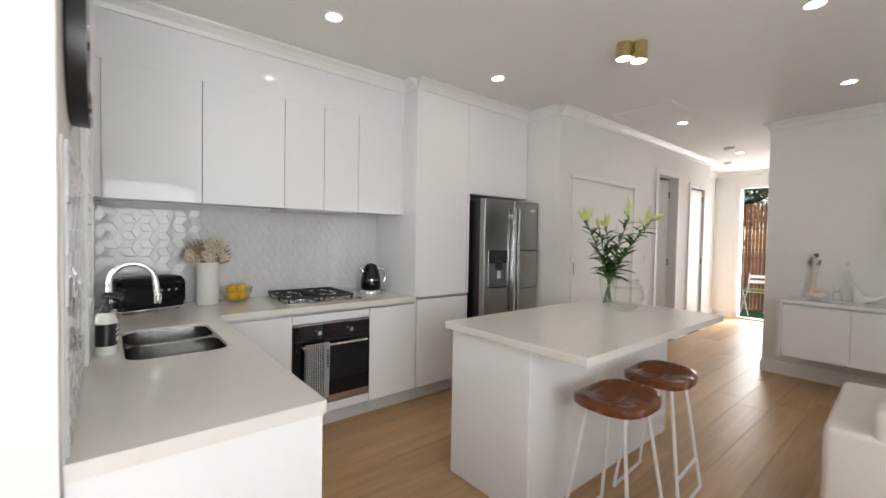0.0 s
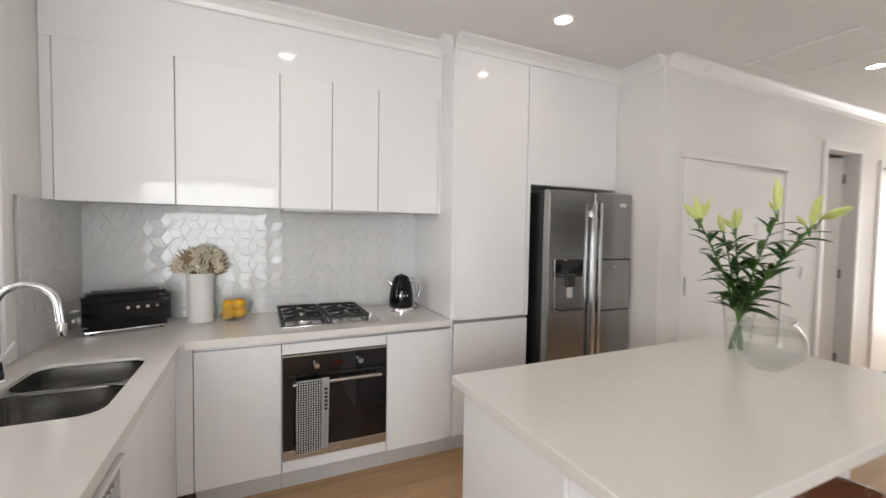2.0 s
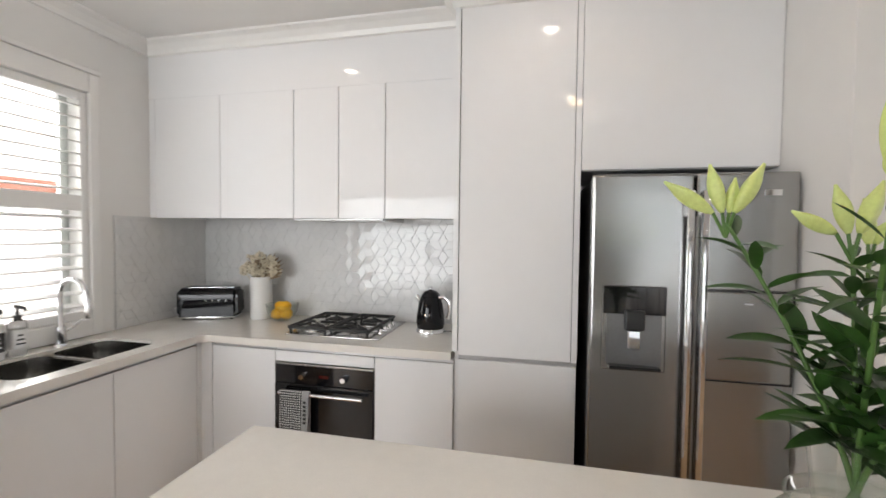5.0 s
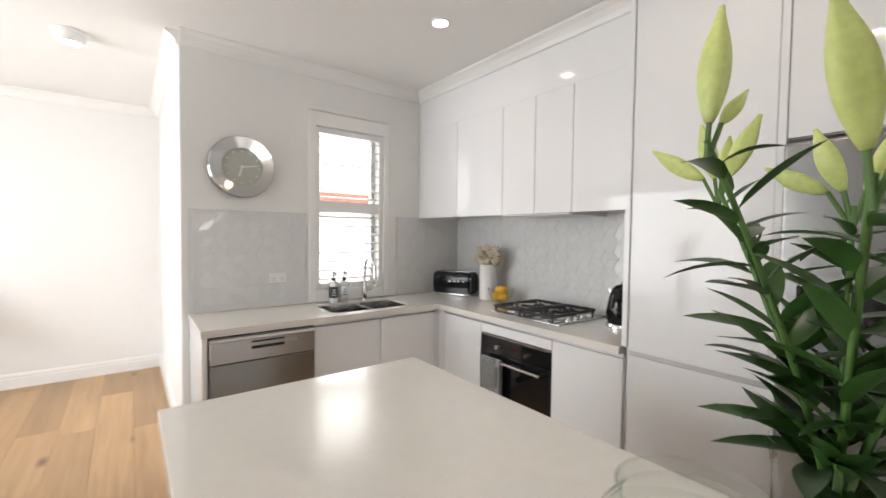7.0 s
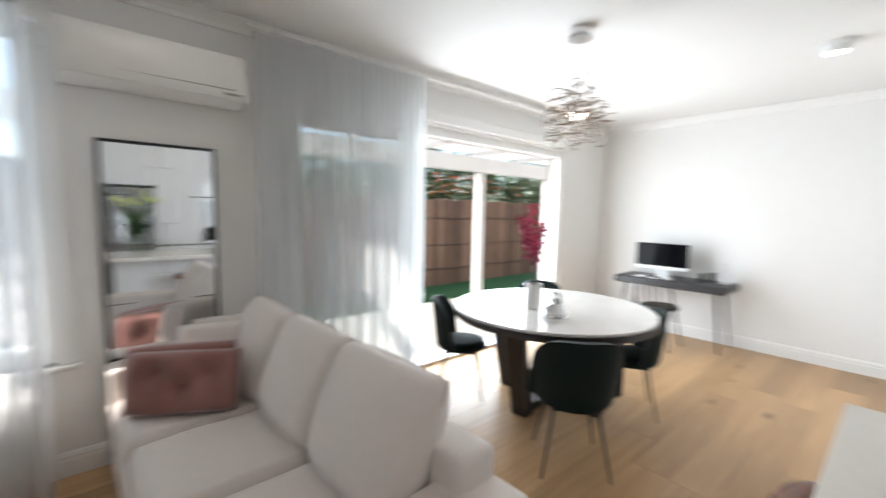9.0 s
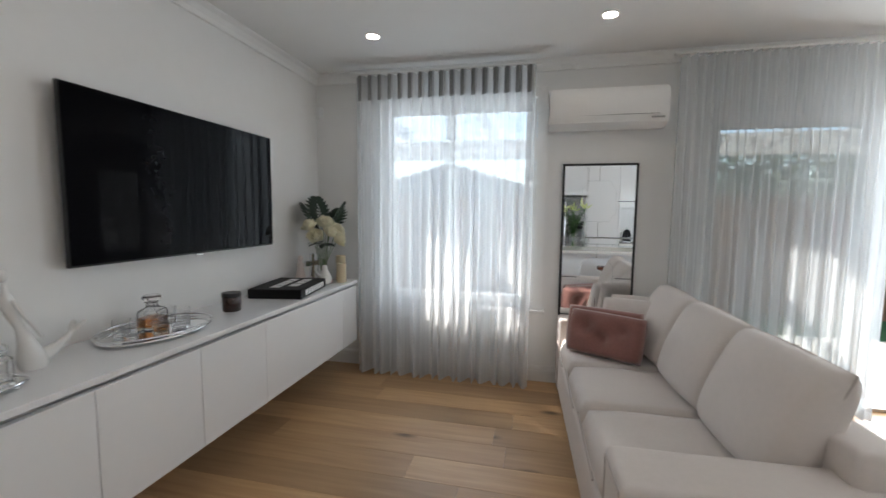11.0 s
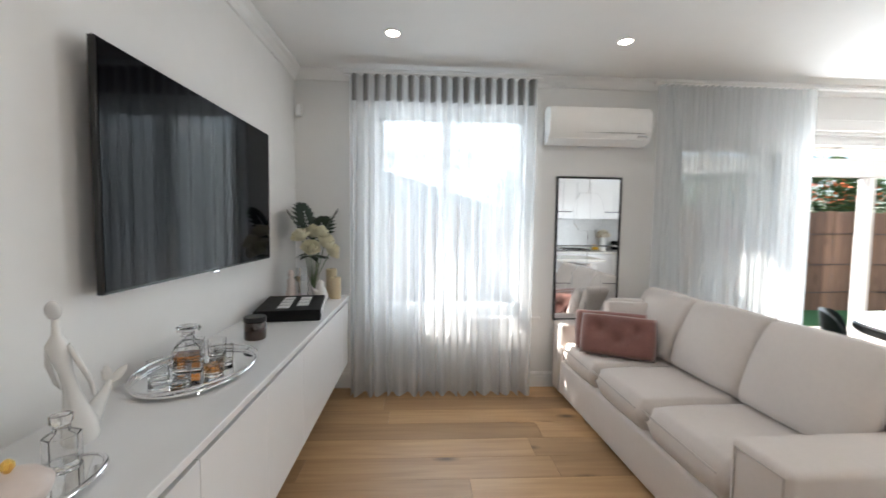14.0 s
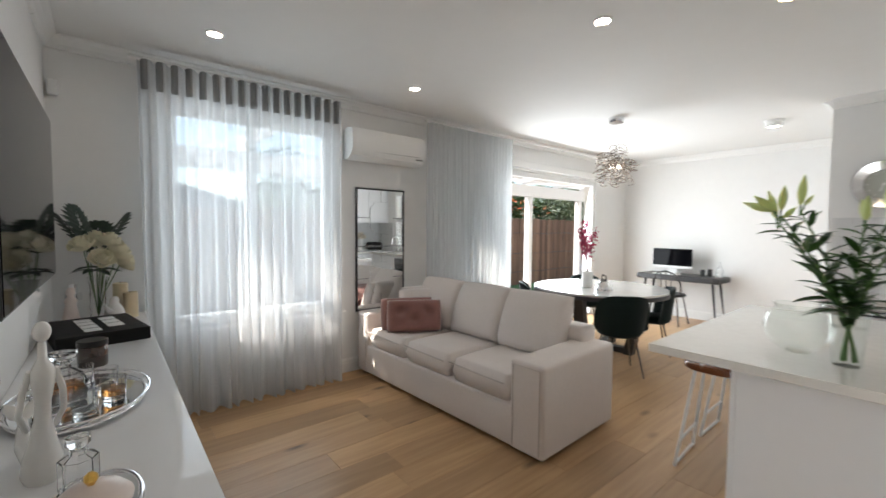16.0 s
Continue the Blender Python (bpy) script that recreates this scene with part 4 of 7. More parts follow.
# ---- clock ----
ck = thing("wall_clock", "round wall clock with wide mirrored rim and pale dial", "clock", pose(WX + 0.001, 1.665, 1.878, 0, 90, 0))
part("casing", lathe([(0.0, 0.0), (0.202, 0.0), (0.208, 0.006), (0.208, 0.040), (0.202, 0.040)], 56), BLACK, ck, "dark outer casing", smooth=40)
part("rim", lathe([(0.202, 0.006), (0.207, 0.041), (0.203, 0.046), (0.135, 0.036), (0.128, 0.035), (0.126, 0.016)], 56), mat("clock_rim", (0.60, 0.60, 0.60), 0.10, 1.0, scale=10, vary=0.02, rough_vary=0.02), ck, "polished mirror rim", smooth=40)
part("dial", lathe([(0, 0.022), (0.126, 0.022), (0.126, 0.017), (0, 0.017)], 40), mat("clock_dial", (0.46, 0.47, 0.42), 0.6), ck, "pale grey dial")
for ang, ln, wd in ((100, 0.10, 0.007), (-18, 0.065, 0.010)):
    part("clock_pointer", moved(box(-0.015, ln, -wd / 2, wd / 2, 0.026, 0.029), pose(0, 0, 0, 0, 0, ang)), WHITE_PLASTIC, ck)
for k in range(12):
    part("hour_mark", moved(box(0.10, 0.115, -0.003, 0.003, 0.0222, 0.0235), pose(0, 0, 0, 0, 0, 30 * k)), WHITE_PLASTIC, ck)
part("hub", lathe([(0, 0.03), (0.01, 0.03), (0.01, 0.022), (0, 0.022)], 16), WHITE_PLASTIC, ck)


# ---- counter things ----
def tap():
    t = thing("kitchen_tap", "chrome gooseneck mixer tap behind the sink", "tap", pose(0.155, 2.56, CT))
    part("base", lathe([(0, 0), (0.027, 0), (0.027, 0.006), (0.021, 0.012), (0.021, 0.10), (0, 0.10)], 24), CHROME, t, smooth=40)
    pts = [(0, 0, 0.09), (0, 0, 0.26)] + [(0.085 - 0.085 * math.cos(radians(a)), 0, 0.26 + 0.085 * math.sin(radians(a))) for a in range(15, 181, 15)] + [(0.178, 0, 0.19)]
    part("spout", tube(pts, 0.0125, 14), CHROME, t, smooth=60)
    part("nozzle", lathe([(0.0, -0.012), (0.013, -0.012), (0.016, 0.0), (0.0155, 0.035), (0, 0.035)], 18, m=pose(0.179, 0, 0.165, 0, 5)), CHROME, t, smooth=40)
    part("lever", tube([(0, 0.018, 0.07), (0, 0.06, 0.085), (0.01, 0.10, 0.12)], 0.006, 10), CHROME, t, smooth=60)


tap()


def bottle(x, y, body, band, label, h=0.135):
    b = thing("soap_bottle", label, "soap bottle", pose(x, y, CT) @ Matrix.Diagonal((1.0, 1.0, 1.25, 1)), "pump bottles by the sink")
    part("body", lathe([(0, 0), (0.031, 0), (0.034, 0.004), (0.034, h - 0.02), (0.028, h - 0.004), (0.014, h), (0, h)], 28), body, b, smooth=40)
    part("paper_label", lathe([(0.0345, 0.03), (0.0345, h - 0.035)], 28), band, b, "printed label", smooth=180)
    part("collar", lathe([(0, h), (0.016, h), (0.016, h + 0.018), (0, h + 0.018)], 18), BLACK, b, smooth=40)
    bm = tube([(0, 0, h + 0.015), (0, 0, h + 0.045)], 0.006, 8)
    tube([(-0.012, 0, h + 0.05), (0.045, 0, h + 0.046), (0.05, 0, h + 0.036)], 0.007, 8, bm=bm)
    part("pump", bm, BLACK, b, smooth=60)
    for k in range(3):
        part("print_line", moved(box(-0.016 + 0.003 * k, 0.016 - 0.003 * k, -0.0353, -0.0347, 0.045 + 0.016 * k, 0.051 + 0.016 * k), pose(0, 0, 0, 0, 0, 75)), WHITE_PLASTIC if band is BLACK else BLACK, b)


WHITE_LABEL = mat("white_label", (0.78, 0.78, 0.77), 0.5)
bottle(0.145, 2.30, WHITE_PLASTIC, BLACK, "white pump bottle with a black label by the sink")
bottle(0.150, 2.385, CLEAR, WHITE_LABEL, "clear pump bottle with a white label by the sink")


def toaster():
    t = thing("toaster", "glossy black retro four-slice toaster with chrome base and lever", "toaster", pose(0.342, 3.36, CT, 0, 0, 21))
    L, W, H = 0.192, 0.09, 0.212
    prof = [(-W, 0.022), (-W, H * 0.62), *[(-W + 0.05 - 0.05 * math.cos(radians(a)), H - 0.05 + 0.05 * math.sin(radians(a))) for a in range(0, 91, 15)],
            *[(W - 0.05 + 0.05 * math.sin(radians(a)), H - 0.05 + 0.05 * math.cos(radians(a))) for a in range(0, 91, 15)], (W, H * 0.62), (W, 0.022)]
    bm = plate(prof, -L, L)
    bmesh.ops.bevel(bm, geom=[e for e in bm.edges if abs(e.verts[0].co.z - e.verts[1].co.z) < 1e-6], offset=0.022, segments=4, affect="EDGES")
    bm.transform(Matrix(((0, 0, 1, 0), (1, 0, 0, 0), (0, 1, 0, 0), (0, 0, 0, 1))))
    part("body", bm, BLACK_GLOSS, t, smooth=50)
    part("base_trim", box(-L + 0.008, L - 0.008, -W + 0.004, W - 0.004, 0.008, 0.024, 0.006, 2), CHROME, t, "chrome base strip", smooth=40)
    for fx in (-0.15, 0.15):
        for fy in (-0.06, 0.06):
            part("foot", lathe([(0, 0), (0.011, 0), (0.009, 0.010), (0, 0.010)], 12, m=pose(fx, fy, 0.0)), BLACK, t)
    part("top_plate", box(-L + 0.035, L - 0.035, -0.03, 0.03, H - 0.003, H + 0.003, 0.002), CHROME, t, smooth=40)
    for fy in (-0.025, 0.025):
        part("slot", box(-L + 0.045, L - 0.045, fy - 0.012, fy + 0.012, H + 0.0028, H + 0.0045), BLACK, t)
    part("lever", lathe([(0, 0), (0.022, 0), (0.022, 0.012), (0.012, 0.02), (0.012, 0.032), (0, 0.032)], 20, m=pose(-L, -0.02, 0.075, 0, -90)), CHROME, t, "chrome dial", smooth=40)
    bm = tube([(-L, 0.02, 0.12), (-L - 0.03, 0.02, 0.12)], 0.006, 8)
    tube([(-L - 0.03, -0.01, 0.12), (-L - 0.03, 0.05, 0.12)], 0.009, 10, bm=bm)
    part("push_lever", bm, CHROME, t, smooth=60)
    for k in range(4):
        part("badge_letter", box(-0.012 + 0.043 * k, 0.002 + 0.043 * k, -W - 0.002, -W + 0.001, 0.122, 0.136, 0.001), CHROME, t, "chrome badge mark")


toaster()


def kettle():
    t = thing("kettle", "glossy black retro electric kettle with chrome base and handle", "kettle", pose(1.915, 3.33, CT, 0, 0, -15) @ Matrix.Diagonal((1.1, 1.1, 1.12, 1)))
    part("base", lathe([(0, 0), (0.078, 0), (0.080, 0.01), (0.076, 0.018), (0.072, 0.026), (0, 0.026)], 32), CHROME, t, "chrome base", smooth=40)
    part("body", lathe([(0.072, 0.026), (0.078, 0.05), (0.076, 0.10), (0.066, 0.16), (0.056, 0.19), (0.05, 0.196), (0, 0.196)], 36), BLACK_GLOSS, t, smooth=40)
    lid = part("lid", lathe([(0.052, 0.196), (0.050, 0.205), (0.035, 0.222), (0.012, 0.230), (0, 0.231)], 32), BLACK_GLOSS, t, smooth=60)
    part("knob", lathe([(0, 0.23), (0.008, 0.23), (0.011, 0.24), (0.006, 0.247), (0, 0.247)], 16), CHROME, lid, smooth=60)
    part("spout", tube([(-0.06, 0, 0.165), (-0.08, 0, 0.185), (-0.092, 0, 0.198)], 0.018, 12, taper=0.009), CHROME, t, smooth=60)
    part("handle", tube([(0.05, 0, 0.19), (0.085, 0, 0.198), (0.115, 0, 0.175), (0.118, 0, 0.12), (0.105, 0, 0.085)], 0.011, 12), CHROME, t, "chrome handle", smooth=60)
    for k in range(4):
        part("badge_letter", moved(box(-0.004, 0.004, -0.0775, -0.0745, 0.10, 0.112), pose(0, 0, 0, 0, 0, -24 + 16 * k)), CHROME, t, "chrome badge mark")
    part("cord", tube([(0.07, 0.03, 0.008), (0.12, 0.07, 0.005), (0.13, 0.15, 0.005), (0.10, 0.22, 0.02)], 0.003, 6), BLACK, t, smooth=60)


kettle()


def hob():
    t = thing("gas_hob", "stainless steel four-burner gas hob with black cast-iron trivets", "cooktop", pose(1.40, 3.30, CT))
    part("tray", box(-0.29, 0.29, -0.25, 0.25, 0.001, 0.010, 0.004, 2), STEEL_H, t, smooth=40)
    for bx, by, r in ((-0.16, 0.12, 0.045), (0.10, 0.12, 0.055), (-0.16, -0.12, 0.06), (0.10, -0.12, 0.038)):
        b = part("burner", lathe([(0, 0.010), (r + 0.012, 0.010), (r + 0.01, 0.016), (r, 0.018), (r, 0.026), (0, 0.026)], 24, m=pose(bx, by, 0)), CHROME, t, smooth=40)
        part("burner_cap", lathe([(0, 0.034), (r * 0.8, 0.034), (r * 0.86, 0.027), (0, 0.027)], 24, m=pose(bx, by, 0)), CAST_IRON, b, smooth=40)
    for cx in (-0.16, 0.10):
        bm = bmesh.new()
        for y in (-0.225, 0.225):
            box(cx - 0.118, cx + 0.118, y - 0.008, y + 0.008, 0.034, 0.050, 0.003, bm=bm)
        for x in (cx - 0.118, cx + 0.118):
            box(x - 0.008, x + 0.008, -0.225, 0.225, 0.034, 0.050, 0.003, bm=bm)
        for by in (-0.12, 0.12):
            for a in (45, 135, 225, 315):
                c, s = math.cos(radians(a)), math.sin(radians(a))
                tube([(cx + 0.115 * c * 1.2, by + 0.10 * s * 1.05, 0.044), (cx + 0.06 * c, by + 0.06 * s, 0.050), (cx + 0.028 * c, by + 0.028 * s, 0.053)], 0.0085, 6, bm=bm)
        for x in (cx - 0.11, cx + 0.11):
            for y in (-0.215, 0, 0.215):
                box(x - 0.006, x + 0.006, y - 0.006, y + 0.006, 0.0105, 0.037, bm=bm)
        part("trivet", bm, CAST_IRON, t, "black cast-iron trivet", smooth=40)
    for k in range(4):
        part("knob", lathe([(0, 0.010), (0.018, 0.010), (0.016, 0.03), (0.013, 0.034), (0, 0.034)], 18, m=pose(0.252, -0.12 + 0.075 * k, 0)), CHROME, t, "chrome knob", smooth=40)


hob()
VASE_WHITE = mat("matt_white_ceramic", (0.74, 0.73, 0.71), 0.6, scale=12, vary=0.02)
DRIED = mat("dried_palm", (0.30, 0.22, 0.14), 0.9, scale=12, vary=0.15)
CREAM_FLOWER = mat("dried_cream_flower", (0.72, 0.64, 0.50), 0.9, scale=30, vary=0.12)


def leaf(length, width, bend=0.2, n=6, fold=0.15, bm=None, m=None):
    """A pointed leaf along +x, drooping, folded at its midrib."""
    b2 = bmesh.new()
    rows = []
    for i in range(n + 1):
        u = i / n
        w = width / 2 * math.sin(math.pi * min(1, u * 0.93 + 0.07)) ** 0.8
        z = -bend * length * u * u
        rows.append([b2.verts.new((length * u, s * w, z + abs(s) * fold * w)) for s in (-1, 0, 1)] if 0 < i < n else [b2.verts.new((length * u, 0, z))])
    for a, b in zip(rows, rows[1:]):
        if len(a) == 1:
            b2.faces.new((a[0], b[0], b[1])), b2.faces.new((a[0], b[1], b[2]))
        elif len(b) == 1:
            b2.faces.new((a[0], a[1], b[0])), b2.faces.new((a[1], a[2], b[0]))
        else:
            b2.faces.new((a[0], a[1], b[1], b[0])), b2.faces.new((a[1], a[2], b[2], b[1]))
    if m is not None:
        b2.transform(m)
    return merged(bm, b2)


def dried_vase():
    v = thing("flower_vase", "tall matt white cylinder vase with dried cream flowers and palm fans", "vase", pose(0.685, 3.43, CT))
    part("vase_body", lathe([(0, 0), (0.066, 0), (0.070, 0.004), (0.070, 0.285), (0.066, 0.29), (0.063, 0.285), (0.063, 0.02), (0, 0.02)], 36), VASE_WHITE, v, smooth=40)
    rnd = random.Random(3)
    for a, tilt in ((172, 36), (150, 20), (30, 26), (8, 46)):
        bm = bmesh.new()
        for k in range(9):
            f = (k - 4) * 9
            leaf(0.20 * (1 - abs(k - 4) * 0.06), 0.028, 0.05, 4, bm=bm, m=pose(0, 0, 0, 0, 0, f))
        part("palm_fan", moved(bm, pose(0, 0, 0.275, 0, 0, a) @ pose(0, 0, 0, 0, -90 + tilt, 0) @ pose(0, 0, 0, 75, 0, 0)), DRIED, v, "dried brown palm fan")
    for k in range(20):
        a, r = k * 2.4 + rnd.uniform(-0.3, 0.3), rnd.uniform(0.03, 0.125)
        c = Vector((r * math.cos(a), r * math.sin(a) * 0.8, (0.305 + rnd.uniform(0, 0.05)) if k % 5 else (0.38 + rnd.uniform(0, 0.06))))
        bm = tube([(c.x * 0.3, c.y * 0.3, 0.2), tuple(c)], 0.002, 5)
        for _ in range(44):
            d = Vector((rnd.gauss(0, 1), rnd.gauss(0, 1), rnd.gauss(0, 1))).normalized() * rnd.uniform(0.012, 0.036)
            bmesh.ops.create_icosphere(bm, subdivisions=1, radius=rnd.uniform(0.005, 0.011), matrix=Matrix.Translation(c + d))
        part("flower_head", bm, CREAM_FLOWER, v, "dried cream blossom cluster", smooth=60)


dried_vase()
LEMON = mat("lemon_peel", (0.80, 0.42, 0.02), 0.45, scale=20, vary=0.08, bump=0.3, bump_scale=180)
fb = thing("fruit_bowl", "clear glass bowl holding lemons and oranges", "bowl", pose(0.865, 3.40, CT))
part("bowl", lathe([(0, 0.0), (0.04, 0.0), (0.07, 0.02), (0.096, 0.06), (0.108, 0.115), (0.106, 0.115), (0.093, 0.06), (0.067, 0.023), (0.03, 0.006), (0, 0.006)], 36), THIN_GLASS, fb, smooth=60)
for fx, fy, fz in ((-0.03, -0.015, 0.045), (0.035, -0.005, 0.047), (0.0, 0.035, 0.047), (0.028, -0.01, 0.098), (-0.025, 0.02, 0.09)):
    bm = bmesh.new()
    bmesh.ops.create_uvsphere(bm, u_segments=18, v_segments=12, radius=0.037, matrix=pose(0.865 + fx, 3.40 + fy, CT + fz, fx * 900, fy * 900, 30) @ Matrix.Diagonal((1.12, 1, 0.97, 1)))
    solid("lemon", bm, LEMON, "ripe yellow-orange lemon in the glass bowl", "fruit", group="lemons in the bowl", smooth=180, at=(0.865 + fx, 3.40 + fy, CT + fz))


# tea towel over the oven handle
def towel_cloth():
    m = bpy.data.materials.new("waffle_check")
    m.use_nodes = True
    n, l = m.node_tree.nodes, m.node_tree.links
    tc, ch = n.new("ShaderNodeTexCoord"), n.new("ShaderNodeTexBrick")
    mp = n.new("ShaderNodeMapping")
    mp.inputs["Rotation"].default_value = (radians(90), 0, 0)
    l.new(tc.outputs["Object"], mp.inputs[0])
    l.new(mp.outputs[0], ch.inputs["Vector"])
    ch.offset = 0.0
    ch.inputs["Scale"].default_value, ch.inputs["Brick Width"].default_value, ch.inputs["Row Height"].default_value = 1.0, 0.013, 0.013
    ch.inputs["Mortar Size"].default_value, ch.inputs["Mortar Smooth"].default_value = 0.0032, 0.2
    ch.inputs["Color1"].default_value = ch.inputs["Color2"].default_value = (0.62, 0.62, 0.60, 1)
    ch.inputs["Mortar"].default_value = (0.02, 0.02, 0.022, 1)
    l.new(ch.outputs[0], n["Principled BSDF"].inputs["Base Color"])
    n["Principled BSDF"].inputs["Roughness"].default_value = 0.95
    return m


TOWEL, GREY_CLOTH = towel_cloth(), mat("grey_cloth", (0.32, 0.32, 0.32), 0.95, bump=0.3, bump_scale=300)
tt = thing("tea_towel", "black and white check tea towel hung over the oven handle", "tea towel", pose(1.27, 2.91, 0.63))


def towel_strip(x0, x1, drop, yoff):
    bm = bmesh.new()
    path = [(0.012 + yoff, -drop * 0.85), (0.013 + yoff, -0.2), (0.013 + yoff, -0.02), (0.008, 0.008), (0.0, 0.0135), (-0.008, 0.008), (-0.013 - yoff, -0.02), (-0.015 - yoff, -0.12), (-0.017 - yoff, -0.24), (-0.016 - yoff, -drop)]
    cols = 10
    vs = [[bm.verts.new((x0 + (x1 - x0) * i / cols - 0.02 * max(0, -z) * (1 if x0 < 0 else 1), y + 0.004 * math.sin(i * 1.3) * min(1, max(0, -z) * 6), z)) for i in range(cols + 1)] for y, z in path]
    for a, b in zip(vs, vs[1:]):
        for i in range(cols):
            bm.faces.new((a[i], a[i + 1], b[i + 1], b[i]))
    return bm


part("check_cloth", towel_strip(-0.085, 0.045, 0.385, 0.0), TOWEL, tt, smooth=60)
part("grey_border", towel_strip(0.046, 0.085, 0.375, 0.001), GREY_CLOTH, tt, "grey border with lettering", smooth=60)
for k in range(6):
    part("letter_mark", box(0.056, 0.074, -0.0225, -0.0215, -0.05 - 0.022 * k, -0.036 - 0.022 * k), BLACK, tt)
# outlet on the splashback
ol = thing("power_outlet", "white double power outlet on the tiled splashback", "power outlet", pose(WX + 0.012, 1.90, 1.11))
part("plate", box(WX + 0.0125, WX + 0.019, 1.842, 1.958, 1.075, 1.147, 0.003), WHITE_PLASTIC, ol, w=True)
for y in (1.87, 1.93):
    part("socket", box(WX + 0.0192, WX + 0.0205, y - 0.015, y + 0.015, 1.085, 1.115, 0.0003), GROUT, ol, w=True)
    part("switch", box(WX + 0.0192, WX + 0.022, y - 0.006, y + 0.006, 1.122, 1.136, 0.001), WHITE_PLASTIC, ol, w=True)


# ---- bar stools ----
def stool(m):
    t = thing("bar_stool", "saddle-shaped dark walnut bar stool on white steel legs", "bar stool", m, "stools at the island")
    bm = bmesh.new()
    n, rings = 40, 9
    W, D = 0.215, 0.165
    def pt(u, a, top):
        c, s = math.cos(a), math.sin(a)
        k = (abs(c) ** 2.7 + abs(s) ** 2.7) ** (-1 / 2.7)
        x, y = W * u * k * c, D * u * k * s
        dish = 0.03 * ((x / W) ** 2) + 0.014 * (y / D) ** 2 * (1 if y > 0 else 0.3) - 0.022 * math.exp(-((x / 0.10) ** 2 + ((y - 0.02) / 0.09) ** 2)) + 0.010 * math.exp(-(x / 0.025) ** 2) * max(0, -y / D)
        edge = 0.016 * max(0, u - 0.86) / 0.14
        return (x, y, 0.655 + dish - edge if top else 0.61 + 0.012 * (x / W) ** 2 + edge * 0.9)
    top = [[bm.verts.new(pt(r / rings, 2 * math.pi * i / n, True)) for i in range(n)] for r in range(1, rings + 1)]
    bot = [[bm.verts.new(pt(r / rings, 2 * math.pi * i / n, False)) for i in range(n)] for r in range(1, rings + 1)]
    for grid in (top, bot):
        c = bm.verts.new(pt(0, 0, grid is top))
        for i in range(n):
            bm.faces.new((c, grid[0][i], grid[0][(i + 1) % n]))
        for a, b in zip(grid, grid[1:]):
            for i in range(n):
                bm.faces.new((a[i], a[(i + 1) % n], b[(i + 1) % n], b[i]))
    for i in range(n):
        bm.faces.new((top[-1][i], top[-1][(i + 1) % n], bot[-1][(i + 1) % n], bot[-1][i]))
    part("seat", bm, DARK_WOOD, t, "polished walnut saddle seat", smooth=70)
    for sx in (-1, 1):
        for sy in (-1, 1):
            part("leg", tube([(sx * 0.11, sy * 0.09, 0.615), (sx * 0.185, sy * 0.165, 0.008)], 0.0085, 10), WHITE_METAL, t, "white steel leg", smooth=60)
    for sy in (-1, 1):
        part("foot_rail", tube([(-0.185, sy * 0.165, 0.012), (0.185, sy * 0.165, 0.012)], 0.0085, 8), WHITE_METAL, t, smooth=60)
    part("foot_rest", tube([(-0.165, -0.145, 0.17), (0.165, -0.145, 0.17)], 0.0075, 8), WHITE_METAL, t, smooth=60)
    part("under_plate", box(-0.12, 0.12, -0.1, 0.1, 0.603, 0.612, 0.002), WHITE_METAL, t)
    return t


st = stool(pose(2.02, 1.15, 0, 0, 0, 0))
copy_thing(st, pose(2.54, 1.17, 0, 0, 0, 4))

# ---- lilies and glass bowl on the island ----
STEM = mat("lily_stem", (0.075, 0.16, 0.035), 0.5, scale=20, vary=0.1)
LEAF = mat("lily_leaf", (0.03, 0.085, 0.016), 0.34, scale=9, vary=0.22, per_object=0.25)
BUD = mat("lily_bud", (0.58, 0.66, 0.24), 0.45, scale=14, vary=0.12, subsurface=0.2)
WATER = blown_glass("still_water", (0.94, 0.965, 0.945), 0.45)


def bud(length, radius, opening=0.0):
    """A closed lily bud along +z, of six ribbed tepals."""
    bm = bmesh.new()
    radius *= 0.82
    n, rows = 24, 14
    rings = []
    for j in range(rows + 1):
        u = j / rows
        r = radius * (0.28 + 0.72 * math.sin(math.pi * min(1.0, u * 1.02 + 0.0) ** 0.9)) * (1.0 if u < 0.6 else 1.0 - 0.35 * ((u - 0.6) / 0.4) ** 1.5)
        rings.append([bm.verts.new((r * (1 + 0.13 * math.cos(3 * a)) * math.cos(a), r * (1 + 0.13 * math.cos(3 * a)) * math.sin(a), length * u)) for a in [2 * math.pi * k / n for k in range(n)]])
    for a, b in zip(rings, rings[1:]):
        for k in range(n):
            bm.faces.new((a[k], a[(k + 1) % n], b[(k + 1) % n], b[k]))
    bm.faces.new(rings[0]), bm.faces.new(rings[-1])
    return bm


